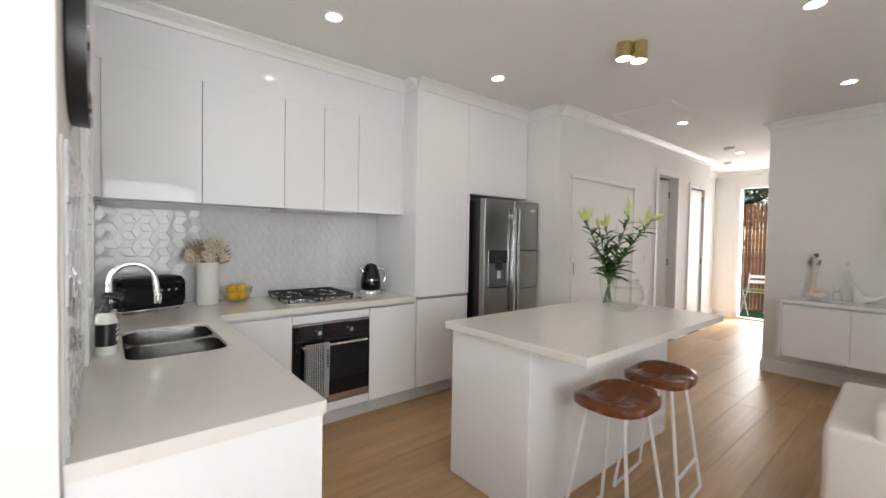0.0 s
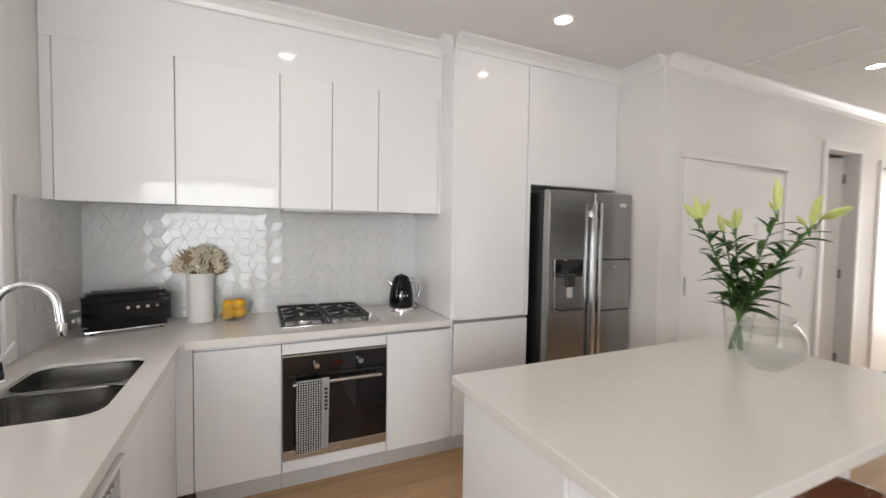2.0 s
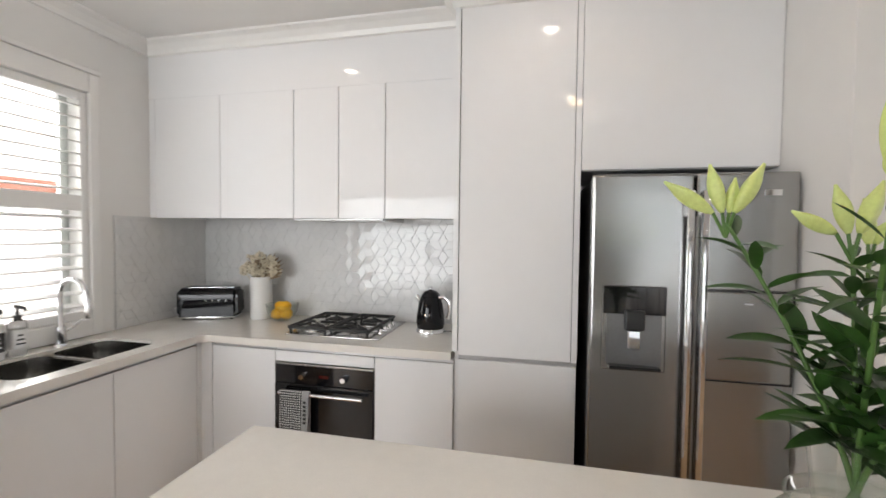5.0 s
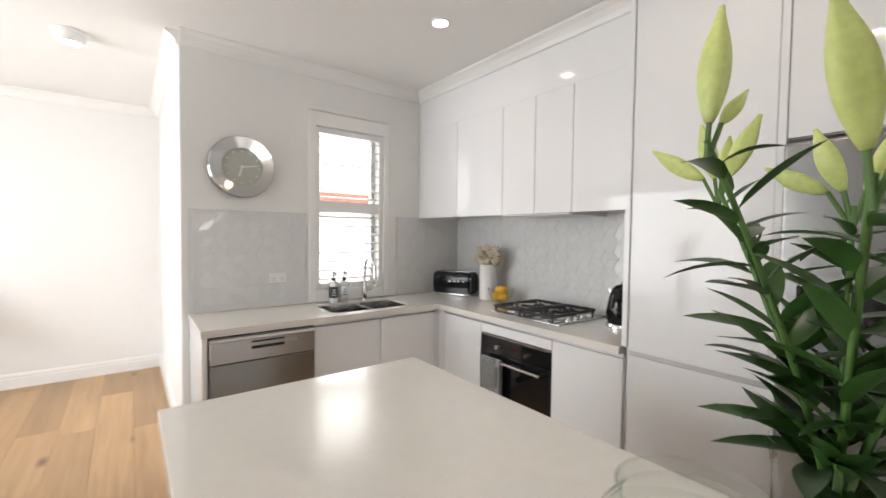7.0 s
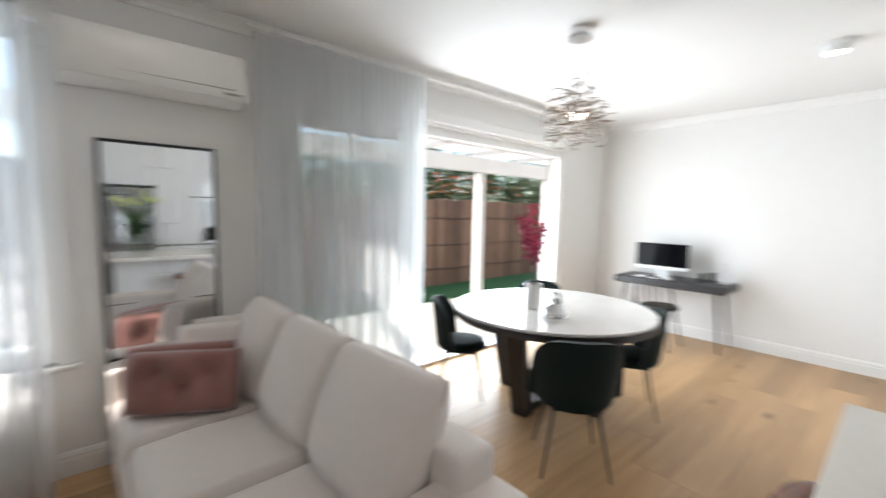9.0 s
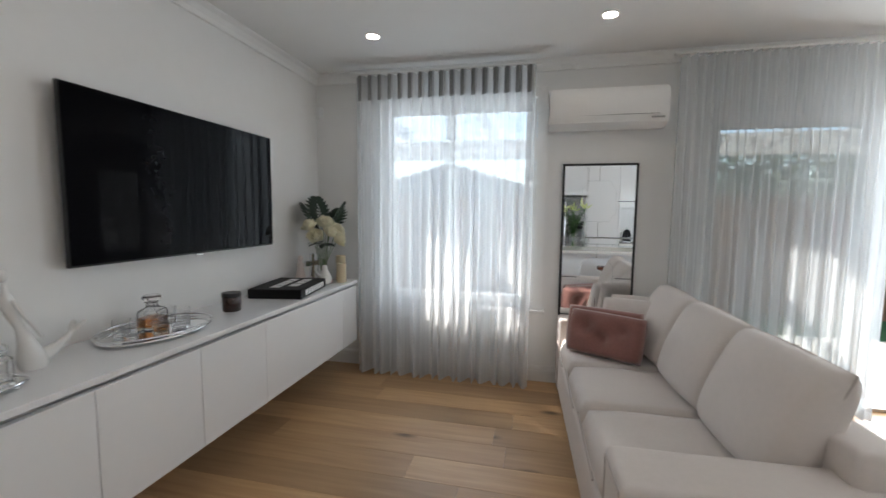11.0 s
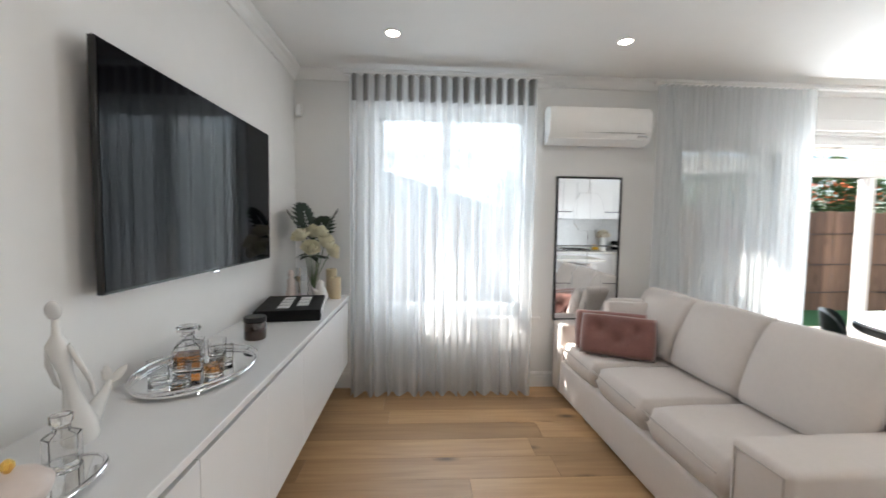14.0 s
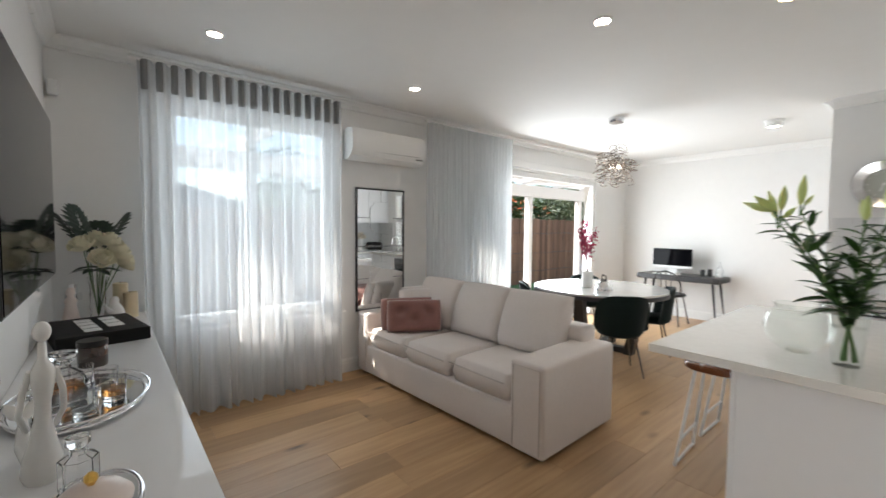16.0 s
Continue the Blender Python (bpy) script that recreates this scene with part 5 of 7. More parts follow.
def lilies():
    x, y = 3.055, 1.77
    gv = thing("glass_vase", "tall ribbed clear glass vase of water with lily stems", "vase", pose(x, y, CT))
    part("vase_body", lathe([(0, 0), (0.042, 0), (0.047, 0.005), (0.056, 0.12), (0.072, 0.262), (0.070, 0.264)], 16), THIN_GLASS, gv, smooth=20)
    part("water", lathe([(0, 0.16), (0.060, 0.16)], 16), WATER, gv, "still water surface")
    rnd = random.Random(11)
    stems = [((-0.097, -0.187), 0.63, [(0.135, 0.020, 5, 60), (0.055, 0.010, 40, 63)]),
             ((0.045, -0.235), 0.57, [(0.13, 0.020, 18, 243), (0.07, 0.012, 50, 60)]),
             ((0.14, -0.21), 0.60, [(0.13, 0.020, 72, 250), (0.12, 0.019, 62, 330), (0.11, 0.018, 30, 20)]),
             ((-0.175, 0.09), 0.60, [(0.11, 0.018, 55, 180), (0.10, 0.017, 14, 175), (0.07, 0.013, 8, 0), (0.105, 0.018, 26, 350)]),
             ((0.0, 0.03), 0.56, [(0.08, 0.015, 60, 180), (0.09, 0.016, 20, 200), (0.10, 0.017, 22, 10)]),
             ((0.10, 0.14), 0.54, [(0.10, 0.017, 20, 70), (0.085, 0.014, 55, 40)])]
    for (dx, dy), h, buds in stems:
        s = thing("lily", "green lily stem with pale unopened buds in the glass vase", "lily", pose(x, y, CT + 0.02), "lilies in the vase")
        n = 10
        pts = [Vector((dx * (u ** 1.6) - dx * 0.12 * (1 - u), dy * (u ** 1.6) - dy * 0.12 * (1 - u), h * u)) for u in [k / n for k in range(n + 1)]]
        part("stem", tube(pts, 0.0055, 8, taper=0.0035), STEM, s, smooth=60)
        count = 25
        for k in range(count):
            u = 0.30 + 0.68 * k / count
            i = min(n - 1, int(u * n))
            p = pts[i].lerp(pts[i + 1], u * n - i)
            ln = rnd.uniform(0.12, 0.18) * (1.15 - 0.6 * u)
            bm = leaf(ln, ln * 0.25, rnd.uniform(0.05, 0.45), 6, 0.35, m=Matrix.Translation(p) @ pose(0, 0, 0, rnd.uniform(-25, 25), -rnd.uniform(5, 55), k * 137.5 + rnd.uniform(-20, 20)))
            part("leaf", bm, LEAF, s, smooth=180)
        tip = pts[-1]
        for ln, r, tilt, turn in buds:
            base = tip + Vector((0.03 * math.sin(radians(tilt)) * math.cos(radians(turn)), 0.03 * math.sin(radians(tilt)) * math.sin(radians(turn)), 0.02)) if tilt else tip
            part("bud_stalk", tube([tip - Vector((0, 0, 0.03)), base], 0.0032, 6), STEM, s, smooth=60)
            part("bud", moved(bud(ln, r), Matrix.Translation(base) @ pose(0, 0, 0, 0, 0, turn) @ pose(0, 0, 0, 0, tilt, 0)), BUD, s, "pale green-yellow lily bud", smooth=180)


lilies()
fbw = thing("fish_bowl", "round clear glass bowl of water on the island", "bowl", pose(2.955, 1.595, CT))
R = 0.128
outer_p = [(0, 0.0), (0.05, 0.0)] + [(R * math.sin(radians(a)), R * 0.9 - R * 0.9 * math.cos(radians(a))) for a in range(30, 141, 10)] + [(0.088, 0.212), (0.092, 0.219)]
part("bowl", lathe(outer_p + [(0.0925, 0.221), (0.090, 0.221), (0.088, 0.217)], 44), THIN_GLASS, fbw, smooth=60)
part("water", lathe([(0, R * 0.9 + 0.045), (R * 0.9, R * 0.9 + 0.045)], 44), WATER, fbw, "still water surface")


# ---- hall doors ----
sd = thing("door_1", "white cavity sliding door panel, closed, with a flush pull", "door", pose(4.4, 2.56, 0), kind="structure")
part("panel", box(3.76, 4.39, 2.545, 2.568, 0.012, 2.01, 0.002), TRIM, sd, w=True)
part("panel", box(4.39, 5.03, 2.556, 2.5685, 0.012, 1.985, 0.002), TRIM, sd, w=True)
part("head_track", box(3.72, 5.06, 2.525, 2.5685, 2.012, 2.05, 0.003), TRIM, sd, "white head track cover", w=True)
part("flush_pull", box(3.775, 3.792, 2.541, 2.5455, 1.03, 1.16, 0.001), STEEL, sd, "steel flush pull", w=True)
part("jamb", box(5.032, 5.062, 2.54, 2.5685, 0.0, 2.011, 0.002), TRIM, sd, w=True)
for name, x0, x1, top, ang, label in (("door_2", 5.72, 6.34, 2.28, 28, "white hinged room door standing ajar into a dim room"), ("door_3", 6.83, 7.35, 2.20, 0.0, "white hinged door, closed, along the hall")):
    d = thing(name, label, "door", pose((x0 + x1) / 2, 2.62, 0), kind="structure")
    bm = bmesh.new()
    for a, b, c, e in ((x0 - 0.065, x0 - 0.001, 0, top + 0.065), (x1 + 0.001, x1 + 0.065, 0, top + 0.065), (x0 - 0.001, x1 + 0.001, top + 0.001, top + 0.065)):
        box(a, b, 2.552, 2.5695, c, e, 0.003, bm=bm)
    part("architrave", bm, TRIM, d, w=True)
    wide = x1 - x0 - 0.03
    leafm = pose(x1 - 0.015, 2.69 if ang else 2.60, 0, 0, 0, 180 - ang)
    lf = part("leaf", moved(box(0, wide, -0.018, 0.018, 0.012, top - 0.02, 0.002), leafm), TRIM, d, w=True)
    for hz in (0.25, 1.1, 2.05):
        part("hinge", box(x1 - 0.03, x1 - 0.003, leafm.translation.y - 0.03, leafm.translation.y - 0.016, hz - 0.045, hz + 0.045), STEEL, d, "steel butt hinge", w=True)
    bm = lathe([(0, 0), (0.026, 0), (0.026, 0.006), (0.01, 0.008), (0.01, 0.04), (0, 0.04)], 18, m=leafm @ pose(wide - 0.05, 0.018, 1.02, -90))
    tube([leafm @ Vector((wide - 0.05, 0.055, 1.02)), leafm @ Vector((wide - 0.16, 0.055, 1.02))], 0.009, 8, bm=bm)
    part("handle", bm, CHROME, lf, "satin lever handle", w=True, smooth=40)
sw = thing("light_switch", "white double light switch plate on the hall wall", "light switch", pose(5.42, 2.56, 1.15))
part("plate", box(5.385, 5.455, 2.562, 2.5695, 1.10, 1.215, 0.002), WHITE_PLASTIC, sw, w=True)
for z in (1.14, 1.175):
    part("rocker", box(5.41, 5.43, 2.558, 2.5622, z - 0.012, z + 0.012, 0.001), WHITE_PLASTIC, sw, w=True)
d4 = thing("door_4", "white-framed tall glass door open to the courtyard", "door", pose(9.2, 2.09, 0), kind="structure")
bm = bmesh.new()
for y0, y1, z0, z1 in ((1.621, 1.68, 0, 2.449), (2.54, 2.599, 0, 2.449), (1.68, 2.54, 2.385, 2.449)):
    box(9.11, 9.29, y0, y1, z0, z1, bm=bm)
part("frame", bm, TRIM, d4, w=True)
part("threshold", box(9.11, 9.29, 1.68, 2.54, 0.004, 0.022), ALU, d4, w=True)

# ---- air conditioner, mirror, sensor ----
ac = thing("air_conditioner", "white wall-mounted split-system air conditioner", "air conditioner", pose(3.16, -1.65, 2.12))
prof = [(-1.745, 2.12), (-1.66, 2.115), (-1.58, 2.145), (-1.553, 2.20), (-1.552, 2.36), (-1.575, 2.405), (-1.62, 2.41), (-1.745, 2.41)]
bm = plate([(a, b) for a, b in prof], 2.74, 3.59)
bm.transform(Matrix(((0, 0, 1, 0), (1, 0, 0, 0), (0, 1, 0, 0), (0, 0, 0, 1))))
bmesh.ops.bevel(bm, geom=[e for e in bm.edges if abs(e.verts[0].co.x - e.verts[1].co.x) < 1e-6], offset=0.012, segments=3, affect="EDGES")
part("casing", bm, WHITE_PLASTIC, ac, w=True, smooth=40)
part("air_flap", moved(box(2.82, 3.56, -0.045, 0.045, -0.003, 0.003, 0.002), pose(0, -1.606, 2.135, 20)), WHITE_PLASTIC, ac, w=True)
part("flap_gap", box(2.80, 3.57, -1.5522, -1.5512, 2.197, 2.2), BLACK, ac, w=True)
part("status_panel", box(2.77, 2.86, -1.5535, -1.5515, 2.165, 2.178, 0.0005), STEEL, ac, w=True)
mr = thing("wall_mirror", "tall black-framed mirror with etched panel lines on the wall", "mirror", pose(3.18, -1.74, 0.3))
MX0, MX1, MZ0, MZ1 = 2.888, 3.465, 0.60, 1.858
bm = bmesh.new()
for a, b, c, e in ((MX0, MX1, MZ0, MZ0 + 0.014), (MX0, MX1, MZ1 - 0.014, MZ1), (MX0, MX0 + 0.014, MZ0 + 0.014, MZ1 - 0.014), (MX1 - 0.014, MX1, MZ0 + 0.014, MZ1 - 0.014)):
    box(a, b, -1.748, -1.722, c, e, 0.002, bm=bm)
part("frame", bm, BLACK, mr, "thin black frame", w=True)
def pane(x0, x1, z0, z1, y):
    return box(x0 + 0.0012, x1 - 0.0012, y - 0.006, y, z0 + 0.0012, z1 - 0.0012, 0.0028)
for z0, z1 in ((MZ0 + 0.014, 1.257), (1.263, MZ1 - 0.014)):
    part("mirror_panel", pane(MX0 + 0.014, MX1 - 0.014, z0, z1, -1.728), MIRROR, mr, w=True)
for x0, x1 in ((MX0 + 0.014, MX0 + 0.14), (MX1 - 0.14, MX1 - 0.014)):
    for z in (0.93, 1.555):
        part("etched_line", box(x0, x1, -1.7282, -1.7268, z - 0.0025, z + 0.0025), BLACK, mr, w=True)
MXC = (MX0 + MX1) / 2
for zc in (0.93, 1.555):
    outline = [(MXC + sx * px, zc + sz * pz) for sx, sz, seq in ((1, 1, ((0.13, 0.10), (0.095, 0.135), (0.085, 0.165))), (-1, 1, ((0.085, 0.165), (0.095, 0.135), (0.13, 0.10))),
                                                               (-1, -1, ((0.13, 0.10), (0.095, 0.135), (0.085, 0.165))), (1, -1, ((0.085, 0.165), (0.095, 0.135), (0.13, 0.10)))) for px, pz in seq]
    bm = plate(outline, 0.0, 0.004, 0.0015, seg=1)
    bm.transform(Matrix(((1, 0, 0, 0), (0, 0, 1, -1.7275), (0, 1, 0, 0), (0, 0, 0, 1))))
    part("mirror_plaque", bm, MIRROR, mr, "bevelled octagonal mirror plaque", w=True)
    for za, zb in ((zc + 0.166, zc + 0.285), (zc - 0.295, zc - 0.166)):
        part("etched_line", box(MXC - 0.002, MXC + 0.002, -1.7282, -1.7268, za, zb), STEEL, mr, w=True)
part("etched_line", box(MX0 + 0.014, MX1 - 0.014, -1.7282, -1.7266, 1.257, 1.263), STEEL, mr, w=True)
part("backing", box(MX0 + 0.002, MX1 - 0.002, -1.747, -1.736, MZ0 + 0.002, MZ1 - 0.002), BLACK, mr, w=True)
sn = solid("security_sensor", box(5.62, 5.675, -1.748, -1.70, 2.30, 2.40, 0.012, 3), WHITE_PLASTIC, "small white security sensor in the wall corner", "security sensor", smooth=40)

# ---- console things ----
KT = 0.848
CERAMIC = mat("cream_bisque", (0.72, 0.66, 0.58), 0.55, scale=10, vary=0.03)
PEWTER = mat("aged_pewter", (0.20, 0.19, 0.175), 0.42, 0.85, scale=25, vary=0.2)
WHITE_GLAZE = mat("white_glaze", (0.76, 0.74, 0.71), 0.22, scale=10, vary=0.02)


def statue_angel():
    """Slim robed form with folded arms and two long folded wings."""
    bm = lathe([(0, 0), (0.050, 0), (0.052, 0.006), (0.040, 0.02), (0.028, 0.07), (0.021, 0.14), (0.019, 0.20), (0.024, 0.27), (0.026, 0.31), (0.021, 0.34), (0.024, 0.37), (0.019, 0.392), (0.008, 0.402), (0.0075, 0.415), (0, 0.415)], 28)
    for v in bm.verts:
        v.co.x += 0.012 * math.sin(v.co.z * 10)
        v.co.y *= 0.85
        v.co.x += 0.002 * math.sin(math.atan2(v.co.y, v.co.x) * 9) * (1 if 0.02 < v.co.z < 0.3 else 0)
    o = Vector((-0.008, 0, 0))
    bmesh.ops.create_uvsphere(bm, u_segments=16, v_segments=12, radius=0.018, matrix=Matrix.Translation(o + Vector((-0.004, -0.003, 0.432))) @ Matrix.Diagonal((0.9, 0.95, 1.2, 1)))
    bmesh.ops.create_uvsphere(bm, u_segments=12, v_segments=8, radius=0.010, matrix=Matrix.Translation(o + Vector((0.006, 0.010, 0.438))))
    for s in (-1, 1):
        tube([o + Vector((0.0, s * 0.021, 0.382)), o + Vector((-0.012, s * 0.028, 0.33)), o + Vector((-0.032, s * 0.010, 0.35)), o + Vector((-0.038, s * 0.003, 0.385))], 0.006, 8, bm=bm)
        w = bmesh.new()
        for k in range(6):
            leaf(0.17 - 0.017 * k, 0.020, 0.06, 6, 0.1, bm=w, m=pose(0.002 * k, 0, 0.006 * k, 0, 88 - 4 * k, 0))
        r = bmesh.ops.extrude_face_region(w, geom=w.faces[:])
        bmesh.ops.translate(w, verts=[v for v in r["geom"] if isinstance(v, bmesh.types.BMVert)], vec=(0, 0.005, 0))
        merged(bm, moved(w, Matrix.Translation(o + Vector((0.020, s * 0.010, 0.385))) @ pose(0, 0, 0, 0, 0, s * 22)))
    return bm


b = statue_angel()
at = (5.58, 0.985, KT)
ob = solid("angel_statue", moved(b, Matrix.Translation(at) @ pose(0, 0, 0, 0, 0, 65)), CERAMIC, "slender cream angel statue with pewter wings and arms", "statue", smooth=60, at=at)
ob.data.materials.append(PEWTER)
for f in ob.data.polygons:
    if f.center.z > 0.405 or (f.center.z > 0.18 and Vector((f.center.x, f.center.y)).length > 0.034):
        f.material_index = 1


def figurine_seated():
    """Slim reclining form, leaning back, its lower part sweeping aside to a fin."""
    bm = lathe([(0, 0), (0.036, 0), (0.042, 0.015), (0.038, 0.05), (0.026, 0.09), (0.016, 0.14), (0.015, 0.18), (0.021, 0.22), (0.022, 0.25), (0.009, 0.275), (0.0075, 0.305), (0, 0.31)], 26)
    for v in bm.verts:
        v.co.x += 0.07 * min(1, v.co.z / 0.24) ** 1.5
        v.co.y *= 0.85
    bmesh.ops.create_uvsphere(bm, u_segments=14, v_segments=10, radius=0.016, matrix=pose(0.076, 0, 0.328, 0, 12, 0) @ Matrix.Diagonal((0.9, 0.9, 1.35, 1)))
    for s in (-1, 1):
        tube([(0.066, s * 0.018, 0.25), (0.050, s * 0.030, 0.20), (0.02, s * 0.034, 0.15), (-0.015, s * 0.022, 0.105)], 0.006, 8, bm=bm)
    tube([(0.0, 0, 0.03), (-0.06, -0.01, 0.034), (-0.10, -0.02, 0.042), (-0.135, -0.02, 0.06), (-0.16, -0.018, 0.085)], 0.029, 12, bm=bm, taper=0.007)
    for a in (-28, 28):
        merged(bm, moved(lathe([(0, 0), (0.014, 0.02), (0.011, 0.045), (0, 0.06)], 12), pose(-0.158, -0.018, 0.078, 0, -40, 0) @ pose(0, 0, 0, a, 0, 0) @ Matrix.Diagonal((0.35, 1, 1, 1))))
    return bm


at = (5.525, 0.66, KT)
solid("seated_figurine", moved(figurine_seated(), Matrix.Translation(at) @ pose(0, 0, 0, 0, 0, 100) @ Matrix.Scale(1.12, 4)), WHITE_GLAZE, "white glazed figurine of a reclining slender form", "statue", smooth=60, at=at)


def oval(a, b, n=40):
    return [(a * math.cos(2 * math.pi * k / n), b * math.sin(2 * math.pi * k / n), 0) for k in range(n)]


def mirror_tray(at, a, b, name, label, m=None, gallery=0.0):
    t = thing(name, label, "tray", m or pose(*at), "")
    part("tray_base", plate(oval(a, b), 0.012, 0.018), MIRROR, t, "mirrored base")
    part("rim", moved(tube(oval(a, b), 0.007, 8, closed=True), pose(0, 0, 0.015)), CHROME, t, smooth=60)
    for k in range(4):
        x, y = a * 0.7 * (-1 if k % 2 else 1), b * 0.6 * (-1 if k // 2 else 1)
        part("foot", lathe([(0, 0), (0.008, 0.0), (0.006, 0.012), (0, 0.012)], 10, m=pose(x, y, 0)), CHROME, t)
    if gallery:
        part("gallery_rail", moved(tube(oval(a + 0.012, b + 0.012), 0.004, 6, closed=True), pose(0, 0, gallery)), CHROME, t, smooth=60)
        for k in range(8):
            an = 2 * math.pi * (k + 0.5) / 8
            part("gallery_post", tube([(a * math.cos(an), b * math.sin(an), 0.015), ((a + 0.012) * math.cos(an), (b + 0.012) * math.sin(an), gallery)], 0.003, 6), CHROME, t)
    return t


mirror_tray(None, 0.145, 0.085, "vanity_tray", "elongated silver mirrored vanity tray on the console", pose(5.435, 0.90, KT, 0, 0, 80))
PINK = mat("blush_ceramic", (0.70, 0.60, 0.55), 0.35, scale=10, vary=0.03)
GOLD = mat("gold", (0.80, 0.52, 0.14), 0.18, 1.0, scale=20, vary=0.06)
tb = thing("trinket_bowl", "blush ceramic lidded bowl with a gold knob on the vanity tray", "bowl", pose(5.43, 0.95, KT + 0.019) @ Matrix.Scale(0.92, 4))
part("bowl", lathe([(0, 0), (0.045, 0), (0.066, 0.018), (0.073, 0.038), (0.072, 0.042), (0, 0.042)], 36), PINK, tb, smooth=50)
ld = part("lid", lathe([(0.074, 0.0425), (0.073, 0.047), (0.055, 0.066), (0.02, 0.078), (0, 0.079)], 36), PINK, tb, smooth=60)
part("knob", lathe([(0, 0.078), (0.006, 0.079), (0.013, 0.09), (0.012, 0.1), (0.005, 0.107), (0, 0.107)], 10), GOLD, ld, "faceted gold knob", smooth=20)
pj = thing("glass_jar", "clear glass perfume jar with stopper on the vanity tray", "jar", pose(5.455, 0.80, KT + 0.019))
part("jar_body", lathe([(0, 0), (0.034, 0), (0.036, 0.006), (0.036, 0.07), (0.018, 0.08), (0.016, 0.092), (0.012, 0.092), (0.013, 0.08), (0.031, 0.068), (0.031, 0.01), (0, 0.01)], 8), CLEAR, pj)
part("stopper", lathe([(0, 0.09), (0.011, 0.09), (0.022, 0.1), (0.022, 0.118), (0, 0.122)], 8), CLEAR, pj)
mirror_tray(None, 0.255, 0.175, "serving_tray", "oval silver gallery tray holding a decanter and tumblers", pose(5.475, 0.18, KT, 0, 0, 86), gallery=0.034)
dc = thing("whisky_decanter", "square cut-glass decanter half full of amber spirit", "decanter", pose(5.52, 0.165, KT + 0.019, 0, 0, 20) @ Matrix.Diagonal((1.08, 1.08, 0.84, 1)))
part("decanter_body", lathe([(0, 0), (0.058, 0), (0.062, 0.006), (0.062, 0.095), (0.055, 0.112), (0.026, 0.128), (0.022, 0.150), (0.030, 0.156), (0.030, 0.160), (0.016, 0.160), (0.016, 0.13), (0.048, 0.106), (0.055, 0.094), (0.055, 0.012), (0, 0.012)], 4, m=pose(0, 0, 0, 0, 0, 45)), CLEAR, dc)
part("spirit", lathe([(0, 0.0125), (0.0545, 0.0125), (0.0545, 0.068), (0, 0.068)], 4, m=pose(0, 0, 0, 0, 0, 45)), glass("amber_spirit", (0.80, 0.30, 0.06), 0.0, 1.36), dc, "amber liquid")
part("stopper", lathe([(0, 0.150), (0.013, 0.152), (0.013, 0.166), (0.036, 0.172), (0.040, 0.186), (0.034, 0.196), (0, 0.196)], 8), CLEAR, dc)
for k, (tx, ty) in enumerate(((5.39, 0.24), (5.41, 0.12), (5.46, 0.33), (5.48, 0.03), (5.55, 0.30), (5.57, 0.03))):
    tm = thing("tumbler", "cut-glass whisky tumbler on the silver tray", "tumbler", pose(tx, ty, KT + 0.019), "tumblers on the tray")
    part("glass_body", lathe([(0, 0), (0.030, 0), (0.033, 0.004), (0.036, 0.075), (0.034, 0.075), (0.031, 0.016), (0, 0.016)], 14), CLEAR, tm)
    if k == 0:
        part("spirit", lathe([(0, 0.0165), (0.0305, 0.0165), (0.032, 0.04), (0, 0.04)], 14), glass("amber_pour", (0.85, 0.38, 0.10), 0.0, 1.36), tm, "amber liquid")
AMBER = mat("amber_jar", (0.035, 0.012, 0.006), 0.12, scale=8, vary=0.1, coat=0.5)
cj = thing("candle_jar", "dark amber glass candle jar with a black lid", "candle", pose(5.455, -0.30, KT) @ Matrix.Scale(1.28, 4))
part("jar_body", lathe([(0, 0), (0.038, 0), (0.041, 0.005), (0.041, 0.066), (0.038, 0.07), (0, 0.07)], 32), AMBER, cj, smooth=40)
part("lid", lathe([(0, 0.0705), (0.042, 0.0705), (0.042, 0.086), (0.040, 0.088), (0, 0.088)], 32), BLACK, cj, smooth=40)
bk = thing("coffee_table_book", "large black hardback book with white cover lettering", "book", pose(5.455, -0.90, KT, 0, 0, 10) @ Matrix.Diagonal((1.25, 1.28, 1.2, 1)))
part("cover", box(-0.15, 0.15, -0.20, 0.20, 0.0, 0.055, 0.003), mat("black_book_cloth", (0.008, 0.008, 0.008), 0.6, scale=30, vary=0.1, spec=0.2), bk)
for row, widths in enumerate(((0.075, 0.075, 0.085), (0.07, 0.07, 0.07, 0.07))):
    y = -0.15
    for w_ in widths:
        part("title_mark", box(-0.085 + 0.085 * row, -0.03 + 0.085 * row, y + 0.004, y + w_ - 0.004, 0.0552, 0.0562), WHITE_LABEL, bk)
        y += w_ + 0.005
for k in range(7):
    part("spine_mark", box(-0.152, -0.1502, -0.15 + 0.042 * k, -0.118 + 0.042 * k, 0.012, 0.044), WHITE_LABEL, bk)
# flowers in the corner
PINK_TRAY = mat("pink_tray", (0.60, 0.36, 0.36), 0.3)
solid("pink_dish", plate([(5.47 + 0.12 * math.cos(a * 0.314), -1.33 + 0.16 * math.sin(a * 0.314)) for a in range(20)], KT, KT + 0.008, 0.002), PINK_TRAY, "shallow pink oval dish under the ornaments", "dish")
rv = thing("rose_vase", "clear glass vase holding white roses and dark monstera leaves", "vase", pose(5.45, -1.38, KT + 0.009))
part("vase_body", lathe([(0, 0), (0.040, 0), (0.040, 0.21), (0.050, 0.27), (0.047, 0.27), (0.036, 0.21), (0.036, 0.012), (0, 0.012)], 20), CLEAR, rv, smooth=40)
ROSE_WHITE = mat("white_rose", (0.86, 0.81, 0.62), 0.7, scale=20, vary=0.05, subsurface=0.1)
